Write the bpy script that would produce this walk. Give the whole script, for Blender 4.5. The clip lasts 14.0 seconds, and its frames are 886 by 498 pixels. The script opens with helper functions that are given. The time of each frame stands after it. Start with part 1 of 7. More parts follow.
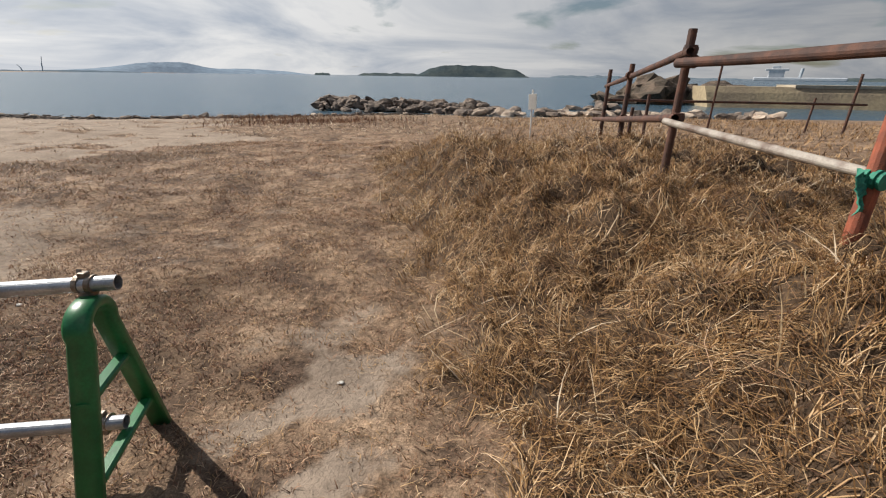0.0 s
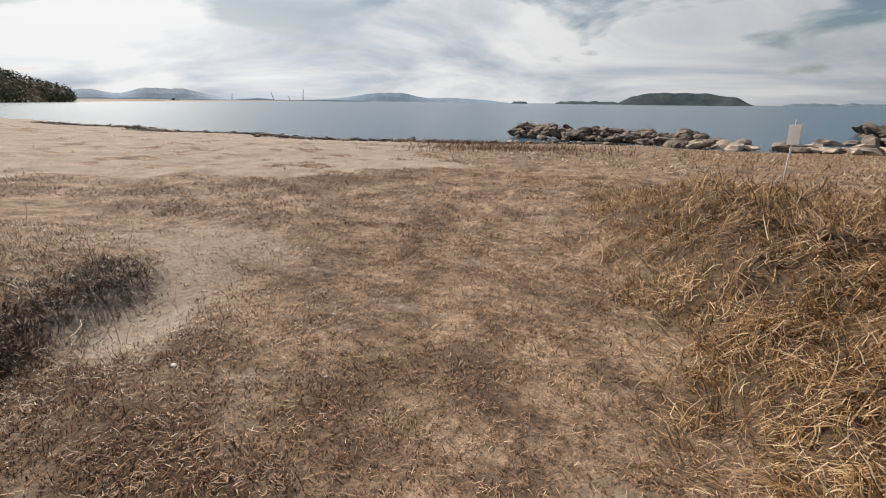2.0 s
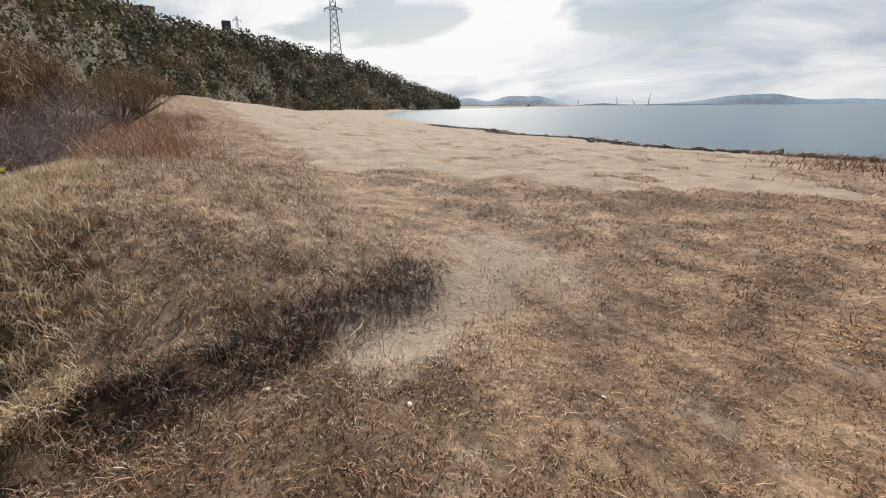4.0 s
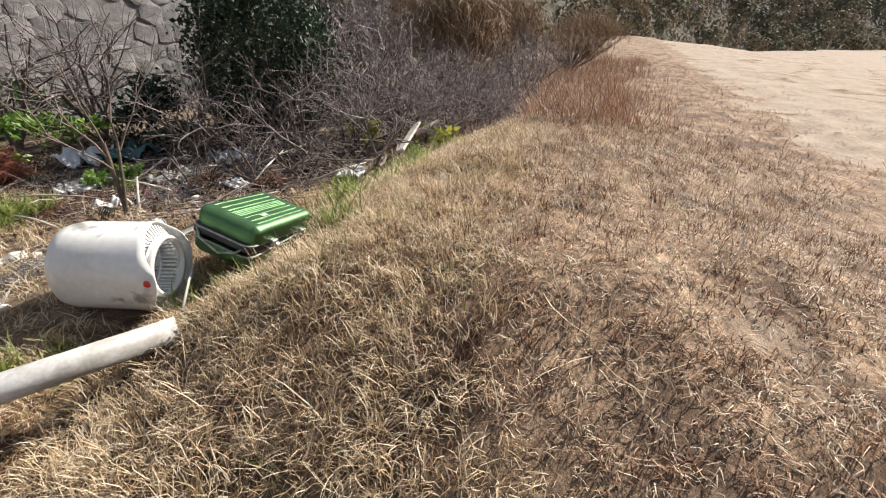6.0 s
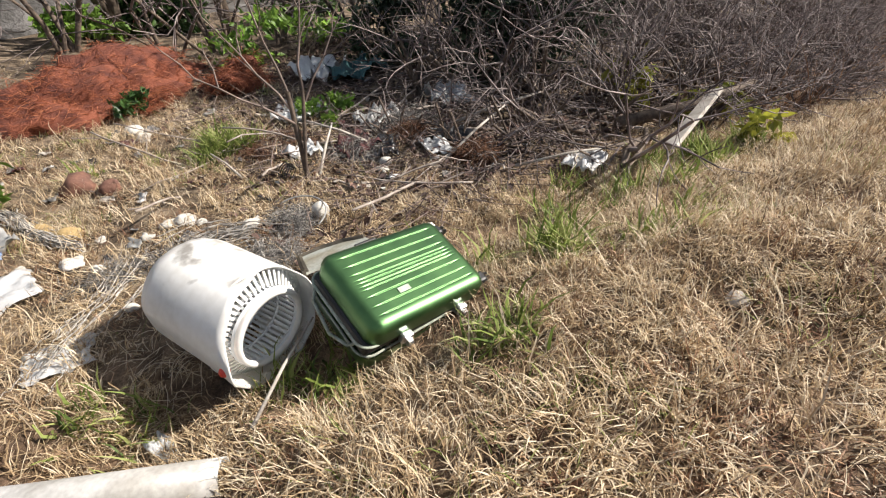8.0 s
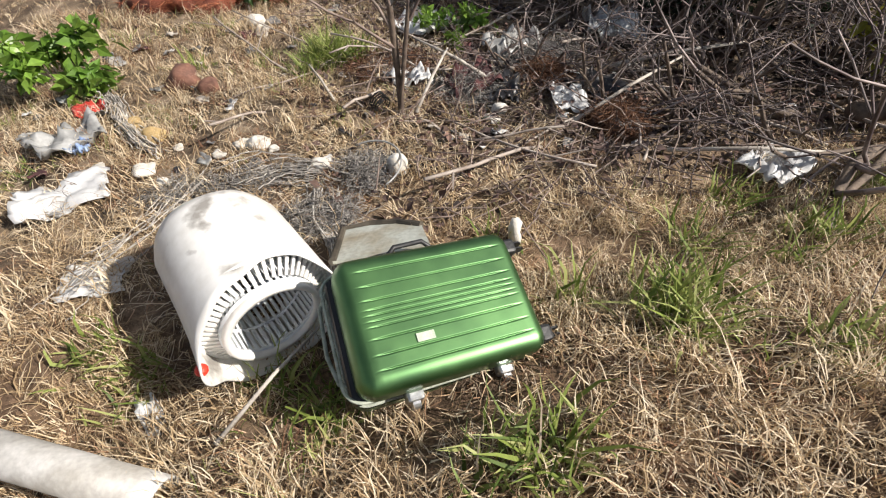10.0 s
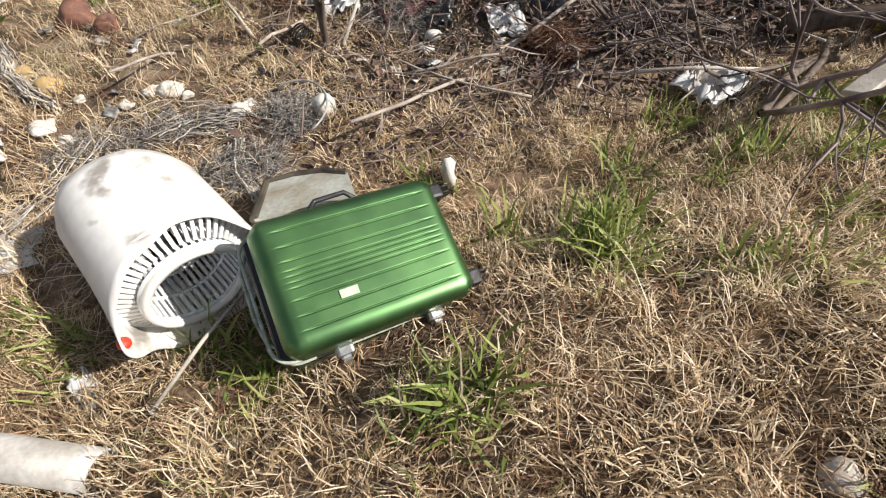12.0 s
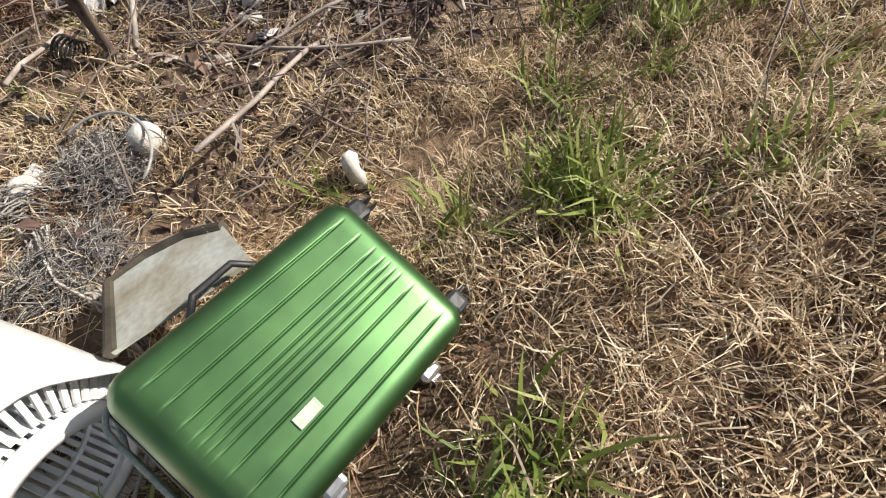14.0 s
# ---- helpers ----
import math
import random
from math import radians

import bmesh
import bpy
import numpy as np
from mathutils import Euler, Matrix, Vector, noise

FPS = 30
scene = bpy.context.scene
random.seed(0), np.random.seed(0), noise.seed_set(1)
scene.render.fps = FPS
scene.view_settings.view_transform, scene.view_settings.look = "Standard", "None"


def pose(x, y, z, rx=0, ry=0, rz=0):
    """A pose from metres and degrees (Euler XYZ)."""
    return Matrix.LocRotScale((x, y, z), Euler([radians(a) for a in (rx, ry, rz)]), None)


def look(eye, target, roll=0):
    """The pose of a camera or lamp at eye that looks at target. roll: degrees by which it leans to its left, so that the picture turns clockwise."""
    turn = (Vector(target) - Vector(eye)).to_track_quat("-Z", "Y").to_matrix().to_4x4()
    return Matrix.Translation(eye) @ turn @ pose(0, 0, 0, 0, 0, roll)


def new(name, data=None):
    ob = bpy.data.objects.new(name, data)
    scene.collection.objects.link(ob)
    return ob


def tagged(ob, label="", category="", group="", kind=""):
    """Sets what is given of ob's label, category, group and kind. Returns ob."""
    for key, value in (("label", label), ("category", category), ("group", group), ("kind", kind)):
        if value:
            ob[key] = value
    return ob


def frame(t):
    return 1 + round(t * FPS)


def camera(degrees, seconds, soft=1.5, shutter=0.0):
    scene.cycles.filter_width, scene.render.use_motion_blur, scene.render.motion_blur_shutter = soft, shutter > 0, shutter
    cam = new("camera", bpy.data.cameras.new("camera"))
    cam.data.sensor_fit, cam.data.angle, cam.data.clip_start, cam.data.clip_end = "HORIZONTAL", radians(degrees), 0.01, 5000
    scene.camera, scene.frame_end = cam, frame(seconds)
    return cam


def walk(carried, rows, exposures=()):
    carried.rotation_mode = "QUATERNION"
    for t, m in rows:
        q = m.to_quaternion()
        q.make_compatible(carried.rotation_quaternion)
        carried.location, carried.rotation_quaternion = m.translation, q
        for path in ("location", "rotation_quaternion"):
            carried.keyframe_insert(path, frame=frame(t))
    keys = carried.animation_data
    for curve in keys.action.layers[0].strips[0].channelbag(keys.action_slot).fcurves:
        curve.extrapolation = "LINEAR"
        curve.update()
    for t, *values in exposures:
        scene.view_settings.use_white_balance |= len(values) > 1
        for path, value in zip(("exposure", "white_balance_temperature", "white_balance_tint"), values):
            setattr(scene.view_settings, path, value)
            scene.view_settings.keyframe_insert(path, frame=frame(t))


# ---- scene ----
cam = camera(88.7, 14.0, soft=1.15)
EXPOSURE = [(0, 0.26), (4.5, 0.40), (5.0, 0.48), (5.5, 0.78), (6.5, 0.93), (8.5, 0.70), (11, 0.62), (14, 0.62)]
PATH = [
    (0, (2.438, 3.303, 2.814), (2.447, 5.171, 2.1), 0.7),
    (0.5, (2.206, 3.603, 2.828), (2.014, 5.469, 2.133), 0.7),
    (1, (2.075, 3.943, 2.806), (1.729, 5.79, 2.121), 0.6),
    (1.5, (1.938, 4.272, 2.819), (1.432, 6.093, 2.164), 0.7),
    (2, (1.819, 4.611, 2.751), (1.08, 6.364, 2.134), 0.6),
    (2.2, (1.769, 4.756, 2.759), (0.938, 6.47, 2.148), 0.4),
    (4.3, (1.188, 5.353, 2.798), (-0.603, 5.998, 2.183), -0.5),
    (4.5, (0.937, 5.358, 2.813), (-0.901, 5.838, 2.187), -0.7),
    (5, (0.269, 5.317, 2.813), (-1.619, 5.331, 2.153), -0.9),
    (5.5, (-0.385, 5.146, 2.84), (-2.216, 4.799, 2.113), -0.9),
    (6, (-0.943, 4.914, 2.918), (-2.645, 4.241, 2.111), -0.6),
    (6.5, (-1.336, 4.708, 3.132), (-2.865, 3.781, 2.237), -0.4),
    (7, (-1.705, 4.458, 3.198), (-3.065, 3.373, 2.211), -0.4),
    (7.5, (-2.011, 4.263, 3.19), (-3.182, 3.061, 2.101), -0.2),
    (8, (-2.291, 4.097, 3.188), (-3.26, 2.816, 1.996), -0.3),
    (8.5, (-2.526, 3.889, 3.155), (-3.264, 2.542, 1.874), -0.1),
    (8.7, (-2.594, 3.829, 3.157), (-3.244, 2.462, 1.85), 0.1),
    (10.8, (-2.927, 3.599, 3.112), (-3.266, 2.389, 1.556), -0.1),
    (11, (-2.956, 3.62, 3.126), (-3.335, 2.447, 1.552), 0.4),
    (11.5, (-2.999, 3.649, 3.163), (-3.413, 2.557, 1.54), 0.2),
    (12, (-2.985, 3.61, 3.135), (-3.41, 2.573, 1.479), 0.4),
    (12.5, (-2.973, 3.518, 3.105), (-3.462, 2.536, 1.432), -0.9),
    (13, (-2.9, 3.4, 3.062), (-3.453, 2.489, 1.37), -1.5),
    (13.5, (-2.974, 3.307, 2.997), (-3.596, 2.47, 1.29), -2.4),
    (14, (-3.069, 3.222, 2.881), (-3.726, 2.548, 1.116), -2.9),
]
walk(cam, [(t, look(eye, target, roll)) for t, eye, target, roll in PATH], EXPOSURE)

# ---- world, sun, exposure ----
scene.view_settings.exposure = 0.0
SUN_AZ = radians(151)      # horizontal bearing of the sun, counter-clockwise from +x
SUN_EL = radians(39)
world = bpy.data.worlds.new("sky")
scene.world = world
world.use_nodes = True
wn, wl = world.node_tree.nodes, world.node_tree.links
wn.clear()


def wnode(kind, **values):
    n = wn.new(kind)
    for k, v in values.items():
        n.inputs[k].default_value = v
    return n


sky = wn.new("ShaderNodeTexSky")
sky.sky_type, sky.sun_disc = "NISHITA", False
sky.sun_elevation, sky.sun_rotation = SUN_EL, math.pi / 2 - SUN_AZ
sky.air_density, sky.dust_density = 1.0, 1.2
coord = wn.new("ShaderNodeTexCoord")
# cloud deck: directions flattened on a plane overhead
split = wn.new("ShaderNodeSeparateXYZ")
wl.new(coord.outputs["Generated"], split.inputs[0])
lift = wn.new("ShaderNodeMath"); lift.operation = "ADD"; lift.inputs[1].default_value = 0.20
wl.new(split.outputs["Z"], lift.inputs[0])
floor_z = wn.new("ShaderNodeMath"); floor_z.operation = "MAXIMUM"; floor_z.inputs[1].default_value = 0.03
wl.new(lift.outputs[0], floor_z.inputs[0])
flat = wn.new("ShaderNodeCombineXYZ")
for axis in ("X", "Y"):
    d = wn.new("ShaderNodeMath"); d.operation = "DIVIDE"
    wl.new(split.outputs[axis], d.inputs[0]); wl.new(floor_z.outputs[0], d.inputs[1])
    wl.new(d.outputs[0], flat.inputs[axis])
cloud = wn.new("ShaderNodeTexNoise")
cloud.inputs["Scale"].default_value, cloud.inputs["Detail"].default_value = 1.0, 7
cloud.inputs["Roughness"].default_value, cloud.inputs["Distortion"].default_value = 0.52, 0.35
wl.new(flat.outputs[0], cloud.inputs["Vector"])
cover = wn.new("ShaderNodeValToRGB")
cover.color_ramp.elements[0].position, cover.color_ramp.elements[1].position = 0.49, 0.57
# banks of cloud close up towards the horizon
close = wn.new("ShaderNodeMapRange")
close.inputs["From Min"].default_value, close.inputs["From Max"].default_value = 0.0, 0.21
close.inputs["To Min"].default_value, close.inputs["To Max"].default_value = 0.22, 0.0
wl.new(split.outputs["Z"], close.inputs["Value"])
denser = wn.new("ShaderNodeMath"); denser.operation = "ADD"
wl.new(cloud.outputs["Fac"], denser.inputs[0]); wl.new(close.outputs[0], denser.inputs[1])
wl.new(denser.outputs[0], cover.inputs[0])
tone = wn.new("ShaderNodeTexNoise")
tone.inputs["Scale"].default_value, tone.inputs["Detail"].default_value = 0.62, 7
tone.inputs["Roughness"].default_value, tone.inputs["Distortion"].default_value = 0.58, 0.7
wl.new(flat.outputs[0], tone.inputs["Vector"])
shade = wn.new("ShaderNodeValToRGB")
e = shade.color_ramp.elements
e[0].position, e[0].color = 0.36, (6.6, 7.3, 8.4, 1)
e[1].position, e[1].color = 0.58, (12.0, 12.0, 12.0, 1)
wl.new(tone.outputs["Fac"], shade.inputs[0])
mixed = wn.new("ShaderNodeMix"); mixed.data_type = "RGBA"
wl.new(cover.outputs["Color"], mixed.inputs["Factor"])
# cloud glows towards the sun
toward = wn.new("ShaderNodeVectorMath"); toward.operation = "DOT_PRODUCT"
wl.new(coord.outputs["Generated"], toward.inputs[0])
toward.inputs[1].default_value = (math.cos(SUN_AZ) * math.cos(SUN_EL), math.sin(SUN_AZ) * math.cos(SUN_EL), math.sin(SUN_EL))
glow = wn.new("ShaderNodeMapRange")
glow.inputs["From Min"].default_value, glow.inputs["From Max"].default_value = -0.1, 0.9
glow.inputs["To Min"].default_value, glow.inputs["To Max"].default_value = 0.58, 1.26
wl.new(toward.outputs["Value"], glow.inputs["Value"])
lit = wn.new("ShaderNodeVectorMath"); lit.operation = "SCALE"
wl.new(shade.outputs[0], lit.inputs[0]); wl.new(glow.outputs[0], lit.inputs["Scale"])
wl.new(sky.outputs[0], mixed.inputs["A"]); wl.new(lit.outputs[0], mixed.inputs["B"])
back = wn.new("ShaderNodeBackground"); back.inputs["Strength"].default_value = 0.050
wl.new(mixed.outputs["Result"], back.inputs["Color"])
wout = wn.new("ShaderNodeOutputWorld")
wl.new(back.outputs[0], wout.inputs["Surface"])

sun = new("sun", bpy.data.lights.new("sun", "SUN"))
sun.data.energy, sun.data.angle, sun.data.color = 5.0, radians(0.6), (1.0, 0.93, 0.84)
sun_dir = Vector((math.cos(SUN_AZ) * math.cos(SUN_EL), math.sin(SUN_AZ) * math.cos(SUN_EL), math.sin(SUN_EL)))
sun.matrix_world = look(sun_dir * 50, (0, 0, 0))
tagged(sun, "low winter sun", "sun", kind="structure")


# ---- materials ----
def material(name, color=(0.5, 0.5, 0.5), rough=0.8, metal=0.0, color2=None, scale=8.0, fine=80.0, bump=0.3, bump_m=0.004,
             island=0.0, per_object=0.0, spec=0.5, color3=None, coords="Object", through_light=0.0):
    """A surface with two scales of variation: patches between color and color2, fine grain and relief."""
    m = bpy.data.materials.new(name)
    m.use_nodes = True
    n, l = m.node_tree.nodes, m.node_tree.links
    b = n["Principled BSDF"]
    b.inputs["Roughness"].default_value, b.inputs["Metallic"].default_value = rough, metal
    b.inputs["Specular IOR Level"].default_value = spec
    tc = n.new("ShaderNodeTexCoord")
    big, small = n.new("ShaderNodeTexNoise"), n.new("ShaderNodeTexNoise")
    big.inputs["Scale"].default_value, big.inputs["Detail"].default_value = scale, 5
    small.inputs["Scale"].default_value, small.inputs["Detail"].default_value = fine, 4
    l.new(tc.outputs[coords], big.inputs["Vector"]); l.new(tc.outputs[coords], small.inputs["Vector"])
    c2 = color2 or tuple(v * 0.7 for v in color)
    ramp = n.new("ShaderNodeValToRGB")
    el = ramp.color_ramp.elements
    el[0].position, el[0].color = 0.35, (*c2, 1)
    el[1].position, el[1].color = 0.62, (*color, 1)
    if color3:
        x = el.new(0.78); x.color = (*color3, 1)
    l.new(big.outputs["Fac"], ramp.inputs[0])
    out = ramp.outputs["Color"]
    grain = n.new("ShaderNodeMix"); grain.data_type = "RGBA"; grain.blend_type = "OVERLAY"
    grain.inputs["Factor"].default_value = 0.35
    l.new(out, grain.inputs["A"]); l.new(small.outputs["Fac"], grain.inputs["B"])
    out = grain.outputs["Result"]
    if island or per_object:
        if island:
            src = n.new("ShaderNodeNewGeometry").outputs["Random Per Island"]
        else:
            src = n.new("ShaderNodeObjectInfo").outputs["Random"]
        amount = island or per_object
        mr = n.new("ShaderNodeMapRange")
        mr.inputs["To Min"].default_value, mr.inputs["To Max"].default_value = 1 - amount, 1 + amount * 0.7
        l.new(src, mr.inputs["Value"])
        hsv = n.new("ShaderNodeHueSaturation")
        l.new(mr.outputs[0], hsv.inputs["Value"]); l.new(out, hsv.inputs["Color"])
        out = hsv.outputs["Color"]
    l.new(out, b.inputs["Base Color"])
    if bump:
        bp = n.new("ShaderNodeBump")
        bp.inputs["Strength"].default_value, bp.inputs["Distance"].default_value = bump, bump_m
        l.new(small.outputs["Fac"], bp.inputs["Height"]); l.new(bp.outputs[0], b.inputs["Normal"])
    if through_light:
        b.inputs["Transmission Weight"].default_value = 0.0
        tr = n.new("ShaderNodeBsdfTranslucent")
        l.new(out, tr.inputs["Color"])
        mx = n.new("ShaderNodeMixShader"); mx.inputs[0].default_value = through_light
        l.new(b.outputs[0], mx.inputs[1]); l.new(tr.outputs[0], mx.inputs[2])
        l.new(mx.outputs[0], n["Material Output"].inputs["Surface"])
    return m


def blade_material(name, ramp_colors, rough=0.55, translucent=0.10, shift=0.0):
    """Grass: each blade takes its own colour from the ramp, paler towards a worn tone by patches."""
    m = bpy.data.materials.new(name)
    m.use_nodes = True
    n, l = m.node_tree.nodes, m.node_tree.links
    b = n["Principled BSDF"]
    b.inputs["Roughness"].default_value = rough
    b.inputs["Specular IOR Level"].default_value = 0.3
    geo, tc = n.new("ShaderNodeNewGeometry"), n.new("ShaderNodeTexCoord")
    patch = n.new("ShaderNodeTexNoise"); patch.inputs["Scale"].default_value = 1.7; patch.inputs["Detail"].default_value = 3
    l.new(tc.outputs["Object"], patch.inputs["Vector"])
    mix = n.new("ShaderNodeMath"); mix.operation = "MULTIPLY_ADD"
    mix.inputs[1].default_value = 0.7
    l.new(patch.outputs["Fac"], mix.inputs[0])
    half = n.new("ShaderNodeMath"); half.operation = "MULTIPLY_ADD"; half.inputs[1].default_value = 0.95; half.inputs[2].default_value = -0.32 + shift
    tone_at = n.new("ShaderNodeAttribute"); tone_at.attribute_name = "tone"
    lock = n.new("ShaderNodeMath"); lock.operation = "MULTIPLY_ADD"; lock.inputs[1].default_value = 0.55
    l.new(tone_at.outputs["Fac"], lock.inputs[0]); l.new(half.outputs[0], lock.inputs[2])
    l.new(geo.outputs["Random Per Island"], half.inputs[0]); l.new(lock.outputs[0], mix.inputs[2])
    ramp = n.new("ShaderNodeValToRGB")
    el = ramp.color_ramp.elements
    k = len(ramp_colors)
    el[0].color, el[1].color = (*ramp_colors[0], 1), (*ramp_colors[-1], 1)
    for i in range(1, k - 1):
        x = el.new(i / (k - 1)); x.color = (*ramp_colors[i], 1)
    l.new(mix.outputs[0], ramp.inputs[0])
    l.new(ramp.outputs[0], b.inputs["Base Color"])
    tr = n.new("ShaderNodeBsdfTranslucent")
    l.new(ramp.outputs[0], tr.inputs["Color"])
    mx = n.new("ShaderNodeMixShader"); mx.inputs[0].default_value = translucent
    l.new(b.outputs[0], mx.inputs[1]); l.new(tr.outputs[0], mx.inputs[2])
    l.new(mx.outputs[0], n["Material Output"].inputs["Surface"])
    return m


pale_straw_mat = blade_material("pale_straw", [(0.08, 0.05, 0.03), (0.22, 0.145, 0.085), (0.40, 0.285, 0.165), (0.62, 0.48, 0.30), (0.78, 0.66, 0.49)], shift=0.18, translucent=0.26)
straw_mat = blade_material("straw", [(0.075, 0.040, 0.020), (0.215, 0.115, 0.046), (0.385, 0.225, 0.095), (0.57, 0.375, 0.19), (0.74, 0.57, 0.37)], shift=-0.13)
brown_mat = blade_material("brown_grass", [(0.09, 0.045, 0.030), (0.225, 0.12, 0.070), (0.39, 0.225, 0.13), (0.58, 0.39, 0.25)], shift=0.02)
russet_mat = blade_material("russet_weed", [(0.055, 0.028, 0.02), (0.135, 0.068, 0.044), (0.245, 0.13, 0.078), (0.38, 0.23, 0.135)], rough=0.9)
grey_mat = blade_material("grey_weed", [(0.07, 0.05, 0.045), (0.22, 0.16, 0.115), (0.46, 0.355, 0.245), (0.72, 0.60, 0.45)], shift=0.16, translucent=0.26)
green_mat = blade_material("green_grass", [(0.10, 0.15, 0.035), (0.24, 0.30, 0.07), (0.45, 0.46, 0.19)], translucent=0.35)
# scarp weeds: shade under the broken edge deepens their own dark colour
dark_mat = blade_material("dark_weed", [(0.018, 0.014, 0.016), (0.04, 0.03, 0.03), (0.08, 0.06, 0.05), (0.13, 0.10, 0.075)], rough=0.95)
twig_mat = material("twig_bark", (0.26, 0.20, 0.17), 0.8, color2=(0.11, 0.08, 0.07), scale=6, fine=120, island=0.35)
bark_mat = material("bark", (0.16, 0.12, 0.09), 0.85, color2=(0.07, 0.05, 0.04), scale=20, fine=150, bump=0.6)
leaf_mat = material("leaf", (0.07, 0.13, 0.03), 0.35, color2=(0.03, 0.07, 0.02), scale=3, fine=30, island=0.5, through_light=0.25)
evergreen_mat = material("evergreen_leaf", (0.03, 0.055, 0.022), 0.6, color2=(0.012, 0.028, 0.012), scale=2, fine=20, island=0.5, through_light=0.15)
bright_leaf_mat = material("bright_leaf", (0.20, 0.32, 0.05), 0.4, color2=(0.10, 0.20, 0.03), scale=4, fine=30, island=0.4, through_light=0.3)
rust_mat = material("rusty_steel", (0.125, 0.058, 0.038), 0.75, 0.2, color2=(0.05, 0.03, 0.026), scale=9, fine=160, bump=0.7)
red_rust_mat = material("red_primer_steel", (0.36, 0.10, 0.05), 0.7, 0.1, color2=(0.16, 0.055, 0.035), scale=9, fine=160, bump=0.7)
galv_mat = material("galvanised_steel", (0.52, 0.53, 0.55), 0.38, 0.75, color2=(0.36, 0.37, 0.39), scale=14, fine=140, bump=0.15)
green_paint = material("green_paint", (0.015, 0.17, 0.055), 0.35, color2=(0.012, 0.12, 0.04), scale=14, fine=90, bump=0.1)
white_plastic = material("white_plastic", (0.80, 0.79, 0.77), 0.4, color2=(0.70, 0.68, 0.64), scale=3, fine=40, bump=0.08)
grey_plastic = material("pvc", (0.50, 0.49, 0.48), 0.5, color2=(0.30, 0.285, 0.26), scale=6, fine=60, bump=0.15)
rock_mat = material("rock", (0.27, 0.21, 0.165), 0.9, color2=(0.10, 0.08, 0.068), scale=1.3, fine=14, bump=0.8, bump_m=0.05, per_object=0.35)
pale_rock_mat = material("pale_rock", (0.52, 0.43, 0.34), 0.9, color2=(0.36, 0.26, 0.19), scale=1.5, fine=14, bump=0.7, bump_m=0.05, per_object=0.3)


# ---- building helpers ----
def to_mesh(name, bm, mat, smooth=False):
    me = bpy.data.meshes.new(name)
    if smooth:
        for f in bm.faces:
            f.smooth = True
    bm.to_mesh(me)
    bm.free()
    me.materials.append(mat)
    return me


def part(name, bm, mat, parent, label="", smooth=False):
    """Links a bmesh as one mesh object under a thing or under a part."""
    ob = new(name, to_mesh(name, bm, mat, smooth))
    ob.parent = parent
    if label:
        ob["label"] = label
    return ob


def thing(name, label, category, m=None, group="", kind=""):
    ob = new(name)
    ob.empty_display_size = 0.1
    if m is not None:
        ob.matrix_world = m
    return tagged(ob, label, category, group, kind)


def solid(name, bm, mat, label, category, m=None, group="", kind="", smooth=False):
    ob = new(name, to_mesh(name, bm, mat, smooth))
    if m is not None:
        ob.matrix_world = m
    return tagged(ob, label, category, group, kind)


def raw(name, verts, faces, mat, smooth=False):
    """A mesh object from numpy vertices (n,3) and quads or triangles (m,k)."""
    me = bpy.data.meshes.new(name)
    verts, faces = np.asarray(verts, np.float32), np.asarray(faces, np.int32)
    me.vertices.add(len(verts)); me.vertices.foreach_set("co", verts.ravel())
    k = faces.shape[1]
    me.loops.add(faces.size); me.loops.foreach_set("vertex_index", faces.ravel())
    me.polygons.add(len(faces))
    me.polygons.foreach_set("loop_start", np.arange(0, faces.size, k, dtype=np.int32))
    me.polygons.foreach_set("loop_total", np.full(len(faces), k, np.int32))
    me.polygons.foreach_set("use_smooth", np.full(len(faces), smooth))
    me.update(calc_edges=True)
    me.materials.append(mat)
    return new(name, me)


def tube(bm, points, radius, sides=10, caps=True, hollow=0.0):
    """A round bar along points; radius a number or one for each point."""
    pts = [Vector(p) for p in points]
    rad = radius if isinstance(radius, (list, tuple)) else [radius] * len(pts)
    rings = []
    ref = None
    for i, p in enumerate(pts):
        d = (pts[min(i + 1, len(pts) - 1)] - pts[max(i - 1, 0)]).normalized()
        if ref is None:
            ref = d.orthogonal().normalized()
        ref = (ref - d * ref.dot(d)).normalized()
        up = d.cross(ref)
        rings.append([bm.verts.new(p + (ref * math.cos(a) + up * math.sin(a)) * rad[i])
                      for a in (2 * math.pi * j / sides for j in range(sides))])
    for a, b in zip(rings, rings[1:]):
        for j in range(sides):
            bm.faces.new((a[j], a[(j + 1) % sides], b[(j + 1) % sides], b[j]))
    if caps and not hollow:
        bm.faces.new(rings[0][::-1]); bm.faces.new(rings[-1])
    if hollow:
        inner = []
        for i in (0, -1):
            c = pts[i]
            inner.append([bm.verts.new(c + (v.co - c) * hollow) for v in rings[i]])
            o, q = rings[i], inner[-1]
            for j in range(sides):
                f = (o[j], q[j], q[(j + 1) % sides], o[(j + 1) % sides])
                bm.faces.new(f if i == 0 else f[::-1])
        for j in range(sides):
            bm.faces.new((inner[0][j], inner[1][j], inner[1][(j + 1) % sides], inner[0][(j + 1) % sides]))
    return bm


def box(bm, size, m=None, bevel=0.0):
    r = bmesh.ops.create_cube(bm, size=1.0)
    vs = r["verts"]
    bmesh.ops.scale(bm, vec=size, verts=vs)
    if bevel:
        es = list({e for v in vs for e in v.link_edges})
        bb = bmesh.ops.bevel(bm, geom=es, offset=bevel, segments=2, affect="EDGES", profile=0.5)
        vs = list({v for f in bb["faces"] for v in f.verts} | {v for v in vs if v.is_valid})
    if m is not None:
        bmesh.ops.transform(bm, matrix=m, verts=vs)
    return bm


